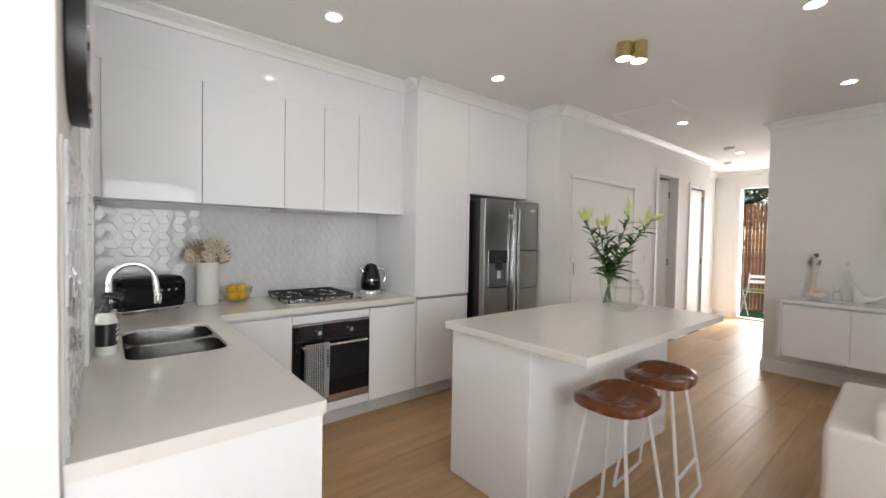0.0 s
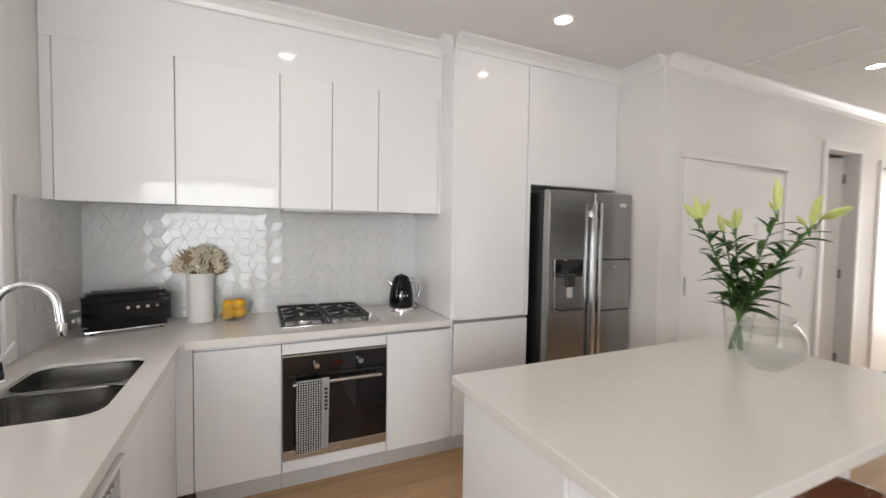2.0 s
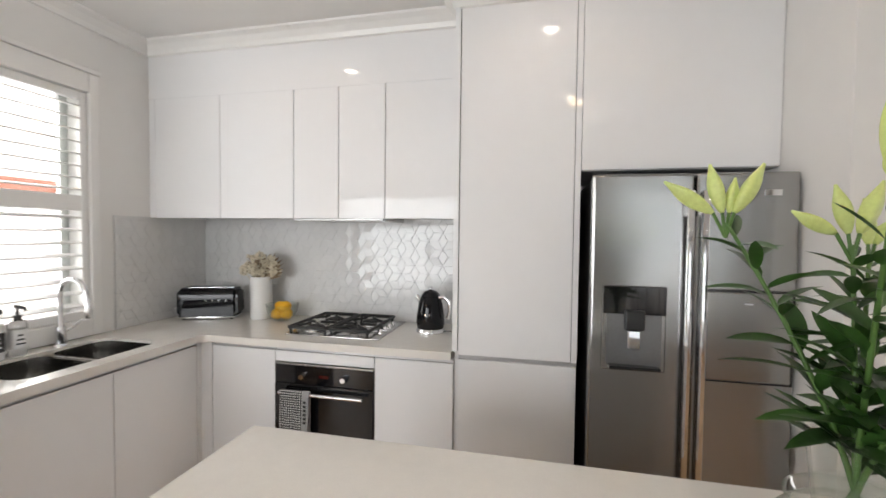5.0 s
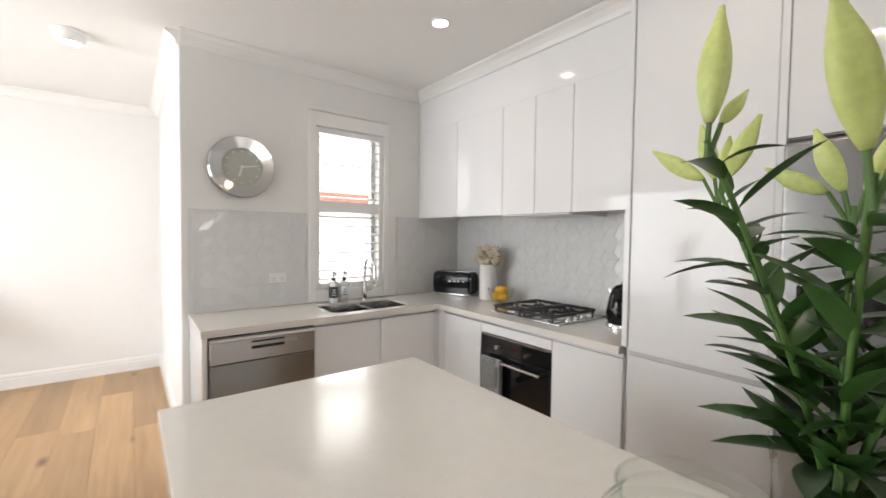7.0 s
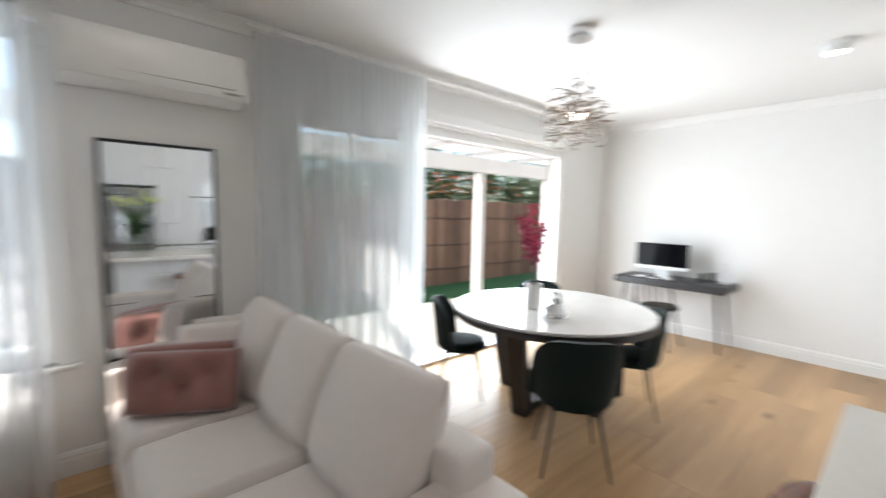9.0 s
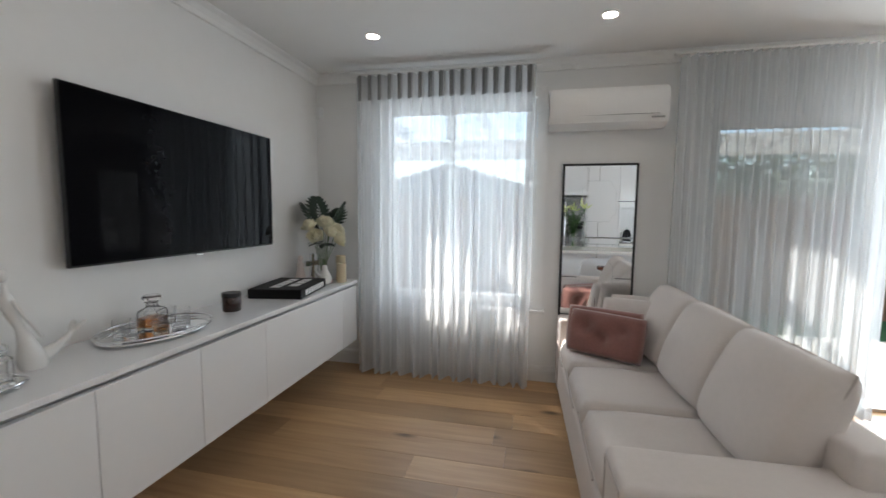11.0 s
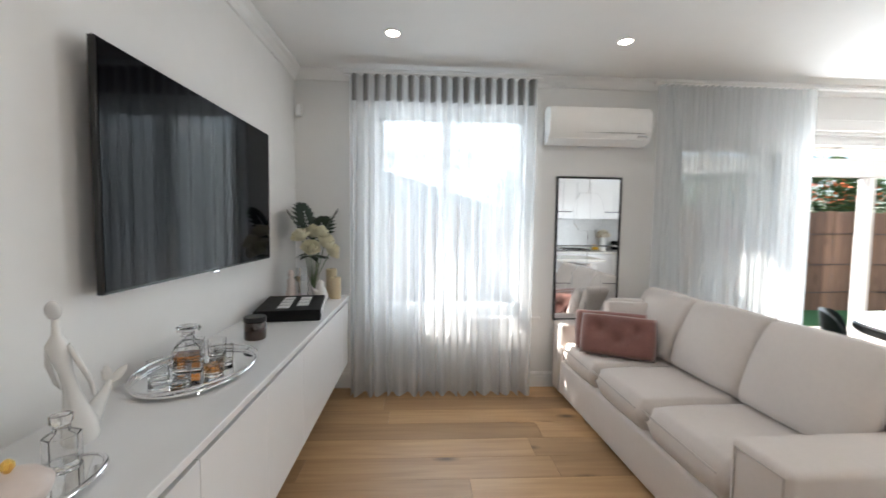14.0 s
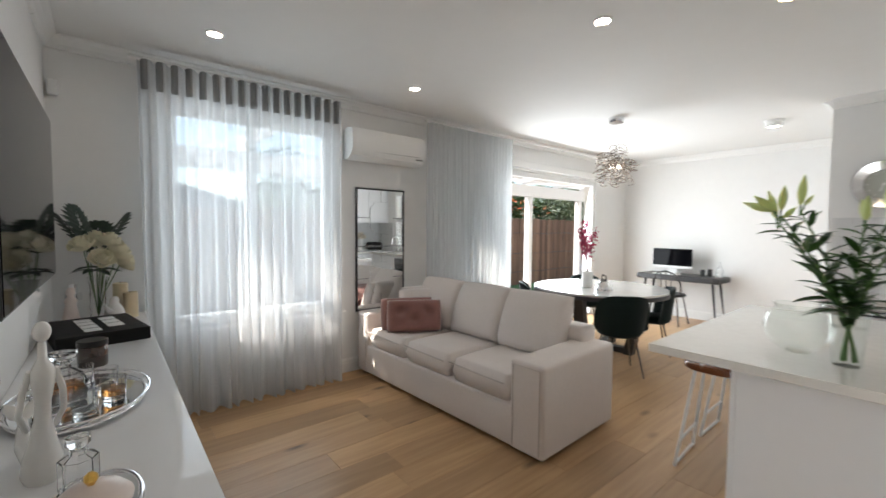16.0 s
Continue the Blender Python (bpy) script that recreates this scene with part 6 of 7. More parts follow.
DARK_LEAF = mat("monstera_leaf", (0.012, 0.030, 0.014), 0.4, scale=14, vary=0.25)


def rose_head(r):
    bm = bmesh.new()
    rnd = random.Random(5)
    for ring, (count, rad, tilt) in enumerate(((5, 1.0, 62), (5, 0.82, 42), (4, 0.6, 24), (3, 0.4, 10))):
        for k in range(count):
            n = 5
            pet = bmesh.new()
            vs = []
            for i in range(n + 1):
                row = []
                for j in range(n + 1):
                    u, v = i / n, j / n * 2 - 1
                    w_ = r * 0.75 * rad * math.sin(math.pi * (0.18 + 0.68 * u))
                    row.append(pet.verts.new((v * w_, r * 0.35 * v * v * rad + r * 0.12 * u * u, r * 1.1 * u)))
                vs.append(row)
            for i in range(n):
                for j in range(n):
                    pet.faces.new((vs[i][j], vs[i + 1][j], vs[i + 1][j + 1], vs[i][j + 1]))
            a = 360 * k / count + ring * 37 + rnd.uniform(-8, 8)
            merged(bm, moved(pet, pose(0, 0, -r * 0.3 + 0.12 * r * ring, 0, 0, a) @ pose(0, -0.25 * r * rad, 0, tilt, 0, 0)))
    return bm


rnd = random.Random(9)
for dx, dy, dz, r, tilt, turn in ((-0.10, 0.06, 0.40, 0.068, 35, 180), (0.0, -0.03, 0.47, 0.072, 5, 0), (-0.06, -0.13, 0.41, 0.068, 40, 240), (-0.12, -0.03, 0.34, 0.068, 60, 200), (0.06, 0.08, 0.45, 0.066, 30, 50), (-0.02, 0.14, 0.37, 0.064, 50, 110), (-0.06, 0.03, 0.47, 0.066, 20, 170)):
    rs = thing("rose", "open white rose in the glass vase", "rose", pose(5.45, -1.38, KT + 0.02), "roses in the vase")
    part("stem", tube([(0, 0, 0.01), (dx * 0.3, dy * 0.3, 0.16), (dx, dy, dz)], 0.003, 6), STEM, rs, smooth=60)
    part("blossom", moved(rose_head(r), pose(dx, dy, dz) @ pose(0, 0, 0, 0, 0, turn) @ pose(0, 0, 0, 0, tilt, 0)), ROSE_WHITE, rs, "layered white petals", smooth=180)
for dx, dy, dz, a, tilt in ((0.05, -0.02, 0.44, 15, -58), (-0.04, -0.06, 0.45, 195, -60), (0.0, -0.12, 0.42, 265, -50), (0.04, -0.06, 0.47, 330, -72)):
    bm = bmesh.new()
    for k in range(9):
        for s in (-1, 1):
            leaf(0.145 * math.sin(math.pi * (0.2 + 0.75 * k / 9)), 0.038, 0.1, 4, 0.1, bm=bm, m=pose(0.027 * k, 0, 0, 0, 0, s * (78 - 6 * k)))
    tube([(0, 0, 0), (0.25, 0, -0.012)], 0.003, 5, bm=bm)
    mo = thing("monstera_leaf", "dark split monstera leaf behind the roses", "leaf", pose(5.45, -1.38, KT + 0.02), "leaves in the vase")
    part("stem", tube([(0, 0, 0.01), (dx * 0.4, dy * 0.4, 0.16), (dx, dy, dz)], 0.003, 6), STEM, mo, smooth=60)
    part("leaf_blade", moved(bm, pose(dx, dy, dz, 0, 0, a) @ pose(0, 0, 0, 0, tilt, 0)), DARK_LEAF, mo)
for k in range(10):
    a = k * 36 + rnd.uniform(-10, 10)
    lf = thing("foliage_leaf", "dark green rose leaf under the blossoms", "leaf", pose(5.45, -1.38, KT + 0.31), "leaves in the vase")
    part("leaf_blade", leaf(0.13, 0.055, 0.35, 6, 0.2, m=pose(0, 0, rnd.uniform(0, 0.03), 0, -12, a)), DARK_LEAF, lf)
CANDLE = mat("cream_candle", (0.72, 0.60, 0.40), 0.5, scale=12, vary=0.04, subsurface=0.2)
for cxx, cyy, h, r in ((5.285, -1.40, 0.165, 0.040), (5.335, -1.49, 0.22, 0.041)):
    c = thing("pillar_candle", "cream wax pillar candle", "candle", pose(cxx, cyy, KT), "candles on the console")
    part("wax", lathe([(0, 0), (r, 0), (r, h - 0.004), (r - 0.004, h), (r * 0.7, h - 0.006), (0, h - 0.008)], 28), CANDLE, c, smooth=40)
    part("wick", tube([(0, 0, h - 0.01), (0.002, 0, h + 0.008)], 0.0012, 5), BLACK, c)
bm = lathe([(0, 0), (0.035, 0), (0.045, 0.02), (0.035, 0.06), (0.018, 0.085), (0.02, 0.1), (0.012, 0.115), (0, 0.118)], 20)
tube([(0.02, 0, 0.05), (0.05, 0, 0.06), (0.07, 0, 0.09)], 0.018, 8, bm=bm, taper=0.004)
solid("bird_ornament", moved(bm, pose(5.37, -1.27, KT + 0.009, 0, 0, 60) @ Matrix.Scale(1.3, 4)), WHITE_GLAZE, "white glazed bird-shaped ornament beside the vase", "ornament", smooth=60, at=(5.37, -1.27, KT + 0.009))
bm = lathe([(0, 0), (0.032, 0), (0.026, 0.05), (0.018, 0.09), (0.022, 0.11), (0.010, 0.125), (0.016, 0.14), (0.012, 0.16), (0, 0.165)], 20)
solid("small_figurine", moved(bm, pose(5.57, -1.235, KT + 0.009) @ Matrix.Scale(1.4, 4)), PINK, "small terracotta-pink praying figurine", "statue", smooth=60, at=(5.57, -1.235, KT + 0.009))
bm = box(-0.012, 0.012, -0.012, 0.012, 0, 0.17, 0.003)
box(-0.012, 0.012, -0.055, 0.055, 0.09, 0.125, 0.003, bm=bm)
solid("cross_ornament", moved(bm, pose(5.565, -1.40, KT + 0.009, 0, 0, -20) @ Matrix.Scale(1.35, 4)), CHROME, "silver patterned cross ornament", "ornament", at=(5.565, -1.40, KT + 0.009))

# ---- dining ----
TX, TY, TR = 0.74, -0.64, 0.77
dt = thing("dining_table", "round dining table with pale glossy marble top and black pedestal frame", "dining table", pose(TX, TY, 0))
part("marble_top", lathe([(0, 0.735), (TR - 0.005, 0.735), (TR, 0.74), (TR, 0.752), (TR - 0.004, 0.757), (0, 0.757)], 72), MARBLE, dt, "polished marble top", smooth=30)
part("edge_band", lathe([(TR - 0.05, 0.69), (TR + 0.003, 0.69), (TR + 0.006, 0.695), (TR + 0.006, 0.733), (TR - 0.05, 0.733)], 72), BLACK_WOOD, dt, "black timber rim", smooth=30)
part("sub_top", lathe([(0, 0.70), (TR - 0.051, 0.70), (TR - 0.051, 0.733), (0, 0.733)], 48), BLACK_WOOD, dt)
for k in range(4):
    a = 6 + 90 * k
    bm = moved(box(-0.05, 0.05, -0.06, 0.06, 0.0, 0.70), Matrix())
    for v in bm.verts:
        v.co.x += 0.38 + (0.14 if v.co.z > 0.3 else 0.0)
    part("leg", moved(bm, pose(0, 0, 0.0, 0, 0, a)), BLACK_WOOD, dt, "slanted black timber leg")
    part("stretcher", moved(box(0.0, 0.335, -0.05, 0.05, 0.006, 0.07, 0.004), pose(0, 0, 0, 0, 0, a)), BLACK_WOOD, dt)
LEG_METAL = mat("chair_leg_metal", (0.16, 0.145, 0.13), 0.3, 0.9)


def dining_chair(m):
    """Facing +y."""
    t = thing("dining_chair", "dark green velvet dining chair with curved back on slim metal legs", "chair", m @ Matrix.Diagonal((0.93, 0.93, 0.97, 1)), "chairs round the dining table")
    seat = lathe([(0, 0.40), (0.19, 0.40), (0.225, 0.415), (0.235, 0.445), (0.22, 0.475), (0.17, 0.487), (0, 0.49)], 40)
    for v in seat.verts:
        v.co.y *= 1.02
    part("seat", seat, GREEN_VELVET, t, "round padded velvet seat", smooth=60)
    bm = bmesh.new()
    n, r = 22, 12
    grid = {}
    for side in (0, 1):
        for i in range(n + 1):
            for j in range(r + 1):
                a = radians(-90 + (i / n * 2 - 1) * 78)
                u = i / n * 2 - 1
                h = 0.44 + (0.37 * math.sqrt(max(0.0, 1 - abs(u) ** 3.6)) + 0.03) * j / r
                rad = 0.245 - (0.045 if side else 0.0) * (1 - 0.6 * abs(u) ** 3) + 0.05 * (j / r)
                edge = 0.5 if (side and j == r) else 1
                grid[side, i, j] = bm.verts.new((rad * math.cos(a), rad * math.sin(a) * 1.0, h))
    for side in (0, 1):
        for i in range(n):
            for j in range(r):
                bm.faces.new([grid[side, p, q] for p, q in ((i, j), (i + 1, j), (i + 1, j + 1), (i, j + 1))])
    for i in range(n):
        for j in (0, r):
            bm.faces.new((grid[0, i, j], grid[0, i + 1, j], grid[1, i + 1, j], grid[1, i, j]))
    for j in range(r):
        for i in (0, n):
            bm.faces.new((grid[0, i, j], grid[0, i, j + 1], grid[1, i, j + 1], grid[1, i, j]))
    bmesh.ops.remove_doubles(bm, verts=bm.verts, dist=0.001)
    part("backrest", bm, GREEN_VELVET, t, "curved velvet backrest", smooth=70)
    for sx in (-1, 1):
        for sy in (-1, 1):
            part("leg", tube([(sx * 0.13, sy * 0.13, 0.405), (sx * 0.205, sy * 0.215, 0.004)], 0.012, 10, taper=0.007), LEG_METAL, t, "slim metal leg", smooth=60)
    part("under_frame", box(-0.15, 0.15, -0.15, 0.15, 0.388, 0.402), BLACK, t)
    return t


def facing(x, y):
    return math.degrees(math.atan2(-(TX - x), TY - y))


ch = dining_chair(pose(1.375, -0.05, 0, 0, 0, facing(1.375, -0.05)))
for x, y in ((0.43, -0.14), (1.22, -1.17), (0.12, -1.18)):
    copy_thing(ch, pose(x, y, 0, 0, 0, facing(x, y)) @ Matrix.Diagonal((0.93, 0.93, 0.97, 1)))
# on the table
tv_ = thing("flower_vase", "white patterned ceramic vase with crimson blossom branches", "vase", pose(0.92, -0.69, 0.757))
part("vase_body", lathe([(0, 0), (0.055, 0), (0.062, 0.006), (0.064, 0.19), (0.060, 0.195), (0.056, 0.19), (0.054, 0.015), (0, 0.015)], 28), WHITE_GLAZE, tv_, smooth=40)
MAGENTA = mat("crimson_blossom", (0.40, 0.03, 0.09), 0.7, scale=30, vary=0.2, per_object=0.3)
rnd = random.Random(21)
for k in range(7):
    a, rr, h = rnd.uniform(0, 6.28), rnd.uniform(0.06, 0.22), rnd.uniform(0.52, 0.78)
    b = thing("blossom_branch", "thin branch with clustered crimson blossom in the white vase", "flower", pose(0.92, -0.69, 0.775), "branches in the vase")
    pts = [(0, 0, 0), (rr * 0.2 * math.cos(a), rr * 0.2 * math.sin(a), h * 0.45), (rr * 0.6 * math.cos(a), rr * 0.6 * math.sin(a), h * 0.75), (rr * math.cos(a), rr * math.sin(a), h)]
    part("twig", tube(pts, 0.003, 6), DARK_LEAF, b, smooth=60)
    bm = bmesh.new()
    for _ in range(85):
        u = rnd.uniform(0.45, 1.03)
        i = min(2, int(u * 3))
        p = Vector(pts[i]).lerp(Vector(pts[i + 1]), u * 3 - i) + Vector((rnd.gauss(0, 0.022), rnd.gauss(0, 0.022), rnd.gauss(0, 0.02)))
        leaf(rnd.uniform(0.02, 0.034), 0.02, 0.3, 4, 0.2, bm=bm, m=Matrix.Translation(p) @ pose(0, 0, 0, rnd.uniform(0, 360), rnd.uniform(0, 360), rnd.uniform(0, 360)))
    part("blossoms", bm, MAGENTA, b, "crimson petals")
tp = thing("teapot", "small polished silver teapot on the dining table", "teapot", pose(1.04, -0.41, 0.757) @ Matrix.Scale(1.3, 4))
part("pot_body", lathe([(0, 0), (0.075, 0), (0.078, 0.01), (0.06, 0.06), (0.04, 0.085), (0, 0.09)], 28), CHROME, tp, smooth=40)
part("lid_knob", lathe([(0, 0.088), (0.01, 0.09), (0.012, 0.105), (0, 0.11)], 14), BLACK, tp, smooth=60)
part("handle", tube([(-0.045, 0, 0.075), (-0.03, 0, 0.13), (0.02, 0, 0.145), (0.05, 0, 0.075)], 0.006, 8), BLACK, tp, smooth=60)
part("spout", tube([(0.06, 0, 0.03), (0.09, 0, 0.06), (0.105, 0, 0.09)], 0.014, 10, taper=0.006), CHROME, tp, smooth=60)


# chandelier of bent silver wire
NICKEL = mat("warm_nickel", (0.42, 0.37, 0.33), 0.22, 1.0, scale=20, vary=0.1)


def chandelier():
    t = thing("chandelier", "round chandelier of tangled silver wire loops on a thin rod", "chandelier", pose(1.035, -0.318, 2.13))
    part("canopy", lathe([(0, 0.50), (0.075, 0.50), (0.08, 0.51), (0.08, 0.558), (0, 0.558)], 28), CHROME, t, smooth=40)
    part("rod", tube([(0, 0, 0.0), (0, 0, 0.505)], 0.004, 8), CHROME, t, smooth=60)
    rnd = random.Random(2)
    for k in range(95):
        a, zz = rnd.uniform(0, 6.28), rnd.uniform(-1, 1)
        d = Vector((math.sqrt(1 - zz * zz) * math.cos(a), math.sqrt(1 - zz * zz) * math.sin(a), zz))
        c, r = d * rnd.uniform(0.10, 0.225), rnd.uniform(0.04, 0.072)
        q = Vector((rnd.gauss(0, 1), rnd.gauss(0, 1), rnd.gauss(0, 1))).to_track_quat("Z", "Y").to_matrix().to_4x4()
        pts = [Matrix.Translation(c) @ q @ Vector((r * math.cos(radians(g)), r * math.sin(radians(g)) * 0.8, 0)) for g in range(0, 330, 22)]
        part("wire_loop", tube(pts, 0.0042, 5), NICKEL, t, smooth=60)
    for k in range(6):
        a = k * 60
        part("bulb", lathe([(0, 0), (0.008, 0.0), (0.012, 0.02), (0.006, 0.035), (0, 0.036)], 10, m=pose(0.05 * math.cos(radians(a)), 0.05 * math.sin(radians(a)), 0.0)), BULB_GLOW, t, "small lit bulb")
    return t


chandelier()
# desk against the west wall
DX0, DX1, DY0, DY1 = -2.05, -1.52, -1.24, -0.02
dk = thing("writing_desk", "dark charcoal writing desk with rounded body on splayed legs", "desk", pose((DX0 + DX1) / 2, (DY0 + DY1) / 2, 0))
DESK = mat("charcoal_veneer", (0.035, 0.034, 0.036), 0.45, scale=10, vary=0.12)
part("desk_body", box(DX0, DX1, DY0, DY1, 0.655, 0.745, 0.03, 4), DESK, dk, w=True, smooth=40)
part("drawer_front", box(DX1 - 0.004, DX1 + 0.006, DY0 + 0.08, (DY0 + DY1) / 2 - 0.003, 0.667, 0.732, 0.002), DESK, dk, w=True)
part("drawer_front", box(DX1 - 0.004, DX1 + 0.006, (DY0 + DY1) / 2 + 0.003, DY1 - 0.08, 0.667, 0.732, 0.002), DESK, dk, w=True)
for sx in (0, 1):
    for sy in (0, 1):
        x, y = (DX0 + 0.1, DX1 - 0.1)[sx], (DY0 + 0.12, DY1 - 0.12)[sy]
        part("leg", tube([(x, y, 0.66), (x + (0.05 if sx else -0.03), y + (0.08 if sy else -0.08), 0.004)], 0.02, 12, taper=0.010), DESK, dk, "tapered splayed leg", w=True, smooth=60)
mo = thing("computer_monitor", "slim black desktop monitor on a white stand on the desk", "monitor", pose(-1.80, -0.80, 0.746))
part("screen", box(-1.815, -1.79, -1.09, -0.49, 0.875, 1.155, 0.005), SCREEN, mo, w=True)
part("chin", box(-1.814, -1.789, -1.09, -0.49, 0.835, 0.874, 0.004), WHITE_METAL, mo, "white lower bezel", w=True)
part("stand_foot", box(-1.88, -1.70, -0.88, -0.68, 0.7455, 0.753, 0.003), WHITE_METAL, mo, w=True)
part("stand_neck", box(-1.835, -1.82, -0.84, -0.72, 0.753, 0.90), WHITE_METAL, mo, w=True)
solid("keyboard", box(-1.68, -1.55, -0.99, -0.60, 0.7455, 0.759, 0.004), WHITE_PLASTIC, "white slim keyboard on the desk", "keyboard")
for x, y, h, r, material, label in ((-1.75, -0.32, 0.10, 0.032, BLACK, "black desk cup"), (-1.82, -0.24, 0.11, 0.034, BLACK, "black pen cup")):
    solid("desk_cup", lathe([(0, 0), (r, 0), (r, h), (r - 0.003, h), (r - 0.004, 0.01), (0, 0.01)], 20, m=pose(x, y, 0.7455)), material, label + " on the writing desk", "cup", smooth=40, at=(x, y, 0.7455))
gb = thing("glass_bottle", "clear glass bottle with stopper on the desk", "bottle", pose(-1.85, -0.12, 0.7455))
part("bottle_body", lathe([(0, 0), (0.045, 0), (0.048, 0.01), (0.045, 0.10), (0.02, 0.14), (0.018, 0.18), (0.014, 0.18), (0.016, 0.14), (0.04, 0.1), (0.042, 0.012), (0, 0.012)], 20), CLEAR, gb, smooth=40)
part("stopper", lathe([(0, 0.178), (0.013, 0.178), (0.02, 0.2), (0.01, 0.22), (0, 0.222)], 14), CLEAR, gb, smooth=60)
# desk chair
dc_ = thing("desk_chair", "black slim-framed desk chair pulled up to the writing desk", "chair", pose(-1.38, -0.62, 0, 0, 0, 90))
part("seat", lathe([(0, 0.44), (0.19, 0.44), (0.205, 0.455), (0.19, 0.48), (0, 0.485)], 32), BLACK, dc_, smooth=50)
bm = tube([(-0.19, -0.14, 0.46), (-0.20, -0.2, 0.66), (-0.13, -0.235, 0.80), (0, -0.25, 0.84), (0.13, -0.235, 0.80), (0.20, -0.2, 0.66), (0.19, -0.14, 0.46)], 0.011, 10)
part("back_hoop", bm, BLACK, dc_, smooth=60)
for k in (-1, 0, 1):
    part("back_rod", tube([(k * 0.07, -0.17, 0.46), (k * 0.075, -0.24, 0.825 - abs(k) * 0.01)], 0.006, 8), BLACK, dc_, smooth=60)
for sx in (-1, 1):
    for sy in (-1, 1):
        part("leg", tube([(sx * 0.12, sy * 0.12, 0.445), (sx * 0.19, sy * 0.19, 0.004)], 0.011, 10), LEG_METAL, dc_, smooth=60)


# ---- outside ----
PAVING = mat("pale_concrete", (0.42, 0.40, 0.37), 0.85, scale=2, vary=0.1, bump=0.3, bump_scale=60)
SOIL = mat("garden_soil", (0.10, 0.08, 0.06), 0.95, scale=4, vary=0.25, bump=0.5, bump_scale=30)
TURF = mat("artificial_turf", (0.035, 0.12, 0.03), 0.9, scale=12, vary=0.25, bump=0.6, bump_scale=200)
FENCE_WOOD = wood("weathered_paling", (0.27, 0.16, 0.10), (0.12, 0.07, 0.045), 0.85, "z", 1.0, 0.4)
BAMBOO = wood("bamboo_pole", (0.30, 0.125, 0.045), (0.15, 0.05, 0.02), 0.45, "z", 1.5, 0.3)
FOLIAGE = mat("hedge_leaf", (0.055, 0.11, 0.03), 0.55, scale=1.2, vary=0.45)
FOLIAGE_PALE = mat("pale_leaf", (0.16, 0.20, 0.11), 0.6, scale=1.5, vary=0.35)
BRICK = mat("brick_red", (0.26, 0.11, 0.075), 0.85, scale=12, vary=0.2, bump=0.4, bump_scale=60)
RENDER_WHITE = mat("white_render", (0.6, 0.59, 0.575), 0.85, scale=2, vary=0.03, bump=0.2, bump_scale=80)
ROOF_TILE = mat("grey_roof_tile", (0.10, 0.105, 0.12), 0.8, scale=3, vary=0.15)
ORANGE = mat("orange_flower", (0.55, 0.12, 0.03), 0.6)
solid("ground", box(-80, 80, -80, 80, -0.35, -0.13), SOIL, "bare garden soil reaching away from the house", "ground", "structure")
solid("patio", box(-6, 8.5, -4.0, -1.96, -0.129, -0.03, 0.01), PAVING, "pale concrete patio slab outside the sliding door", "patio", "structure")
solid("lawn", box(-6, 8.5, -5.25, -4.0, -0.129, -0.04), TURF, "strip of green artificial turf along the fence", "lawn", "structure")
solid("side_path", box(-8, -0.12, 1.52, 6, -0.129, -0.06), PAVING, "pale concrete side path outside the kitchen window", "path", "structure")
solid("courtyard", box(9.31, 11.2, -0.5, 5.5, -0.129, -0.05), TURF, "green artificial turf in the small courtyard", "lawn", "structure")


def paling_fence(x0, x1, y, top, label):
    f = thing("paling_fence", label, "fence", pose((x0 + x1) / 2, y, -0.05), kind="structure")
    meshes = []
    for w_ in (0.135, 0.155, 0.12):
        bm = box(0, w_ - 0.006, -0.009, 0.009, 0, 1.0, 0.003)
        me = bpy.data.meshes.new("paling")
        bm.to_mesh(me)
        bm.free()
        me.materials.append(FENCE_WOOD)
        meshes.append((w_, me))
    rnd = random.Random(6)
    x = x0
    while x < x1:
        w_, me = rnd.choice(meshes)
        ob = new("paling", me)
        ob.parent = f
        ob.location = (x - (x0 + x1) / 2, rnd.choice((0.0, 0.012)), 0)
        ob.scale = (1, 1, top + 0.05 + rnd.uniform(-0.015, 0.02))
        x += w_
    for z in (0.35, 0.85, 1.4):
        pts = [((x0 - x1) / 2 + (x1 - x0) * k / 40, 0.035 + 0.004 * math.sin(k), z + 0.012 * math.sin(k * 1.7)) for k in range(41)]
        part("wire", tube(pts, 0.008, 5), BLACK, f, "black training wire")
    return f


paling_fence(-9, 10, -5.2, 1.74, "weathered brown timber paling fence with black wires")


def leaf_cloud(name, label, category, at, size, count, material, seed, leaf_size=0.06, kind="stuff"):
    """Many small leaves in a crown with an uneven outline and gaps."""
    rnd = random.Random(seed)
    verts, faces = [], []
    while len(faces) < count:
        u = Vector((rnd.uniform(-1, 1), rnd.uniform(-1, 1), rnd.uniform(-1, 1)))
        n1 = noise.noise(u * 2.1 + Vector((seed, 0, 0)))
        if u.length > 0.82 + 0.5 * n1 or noise.noise(u * 4.5 + Vector((0, seed, 0))) < -0.12 or u.length < 0.35:
            continue
        p = Vector((u.x * size[0], u.y * size[1], u.z * size[2])) + Vector(at)
        q = Euler((rnd.uniform(-0.9, 0.9), rnd.uniform(-0.9, 0.9), rnd.uniform(0, 6.3))).to_matrix()
        s = leaf_size * rnd.uniform(0.6, 1.3)
        i = len(verts)
        verts += [p + q @ Vector(v) for v in ((-s, 0, 0), (0, -s * 0.42, s * 0.12), (s, 0, 0), (0, s * 0.42, s * 0.12))]
        faces.append((i, i + 1, i + 2, i + 3))
    me = bpy.data.meshes.new(name)
    me.from_pydata(verts, [], faces)
    me.materials.append(material)
    return tagged(new(name, me), label, category, kind=kind)


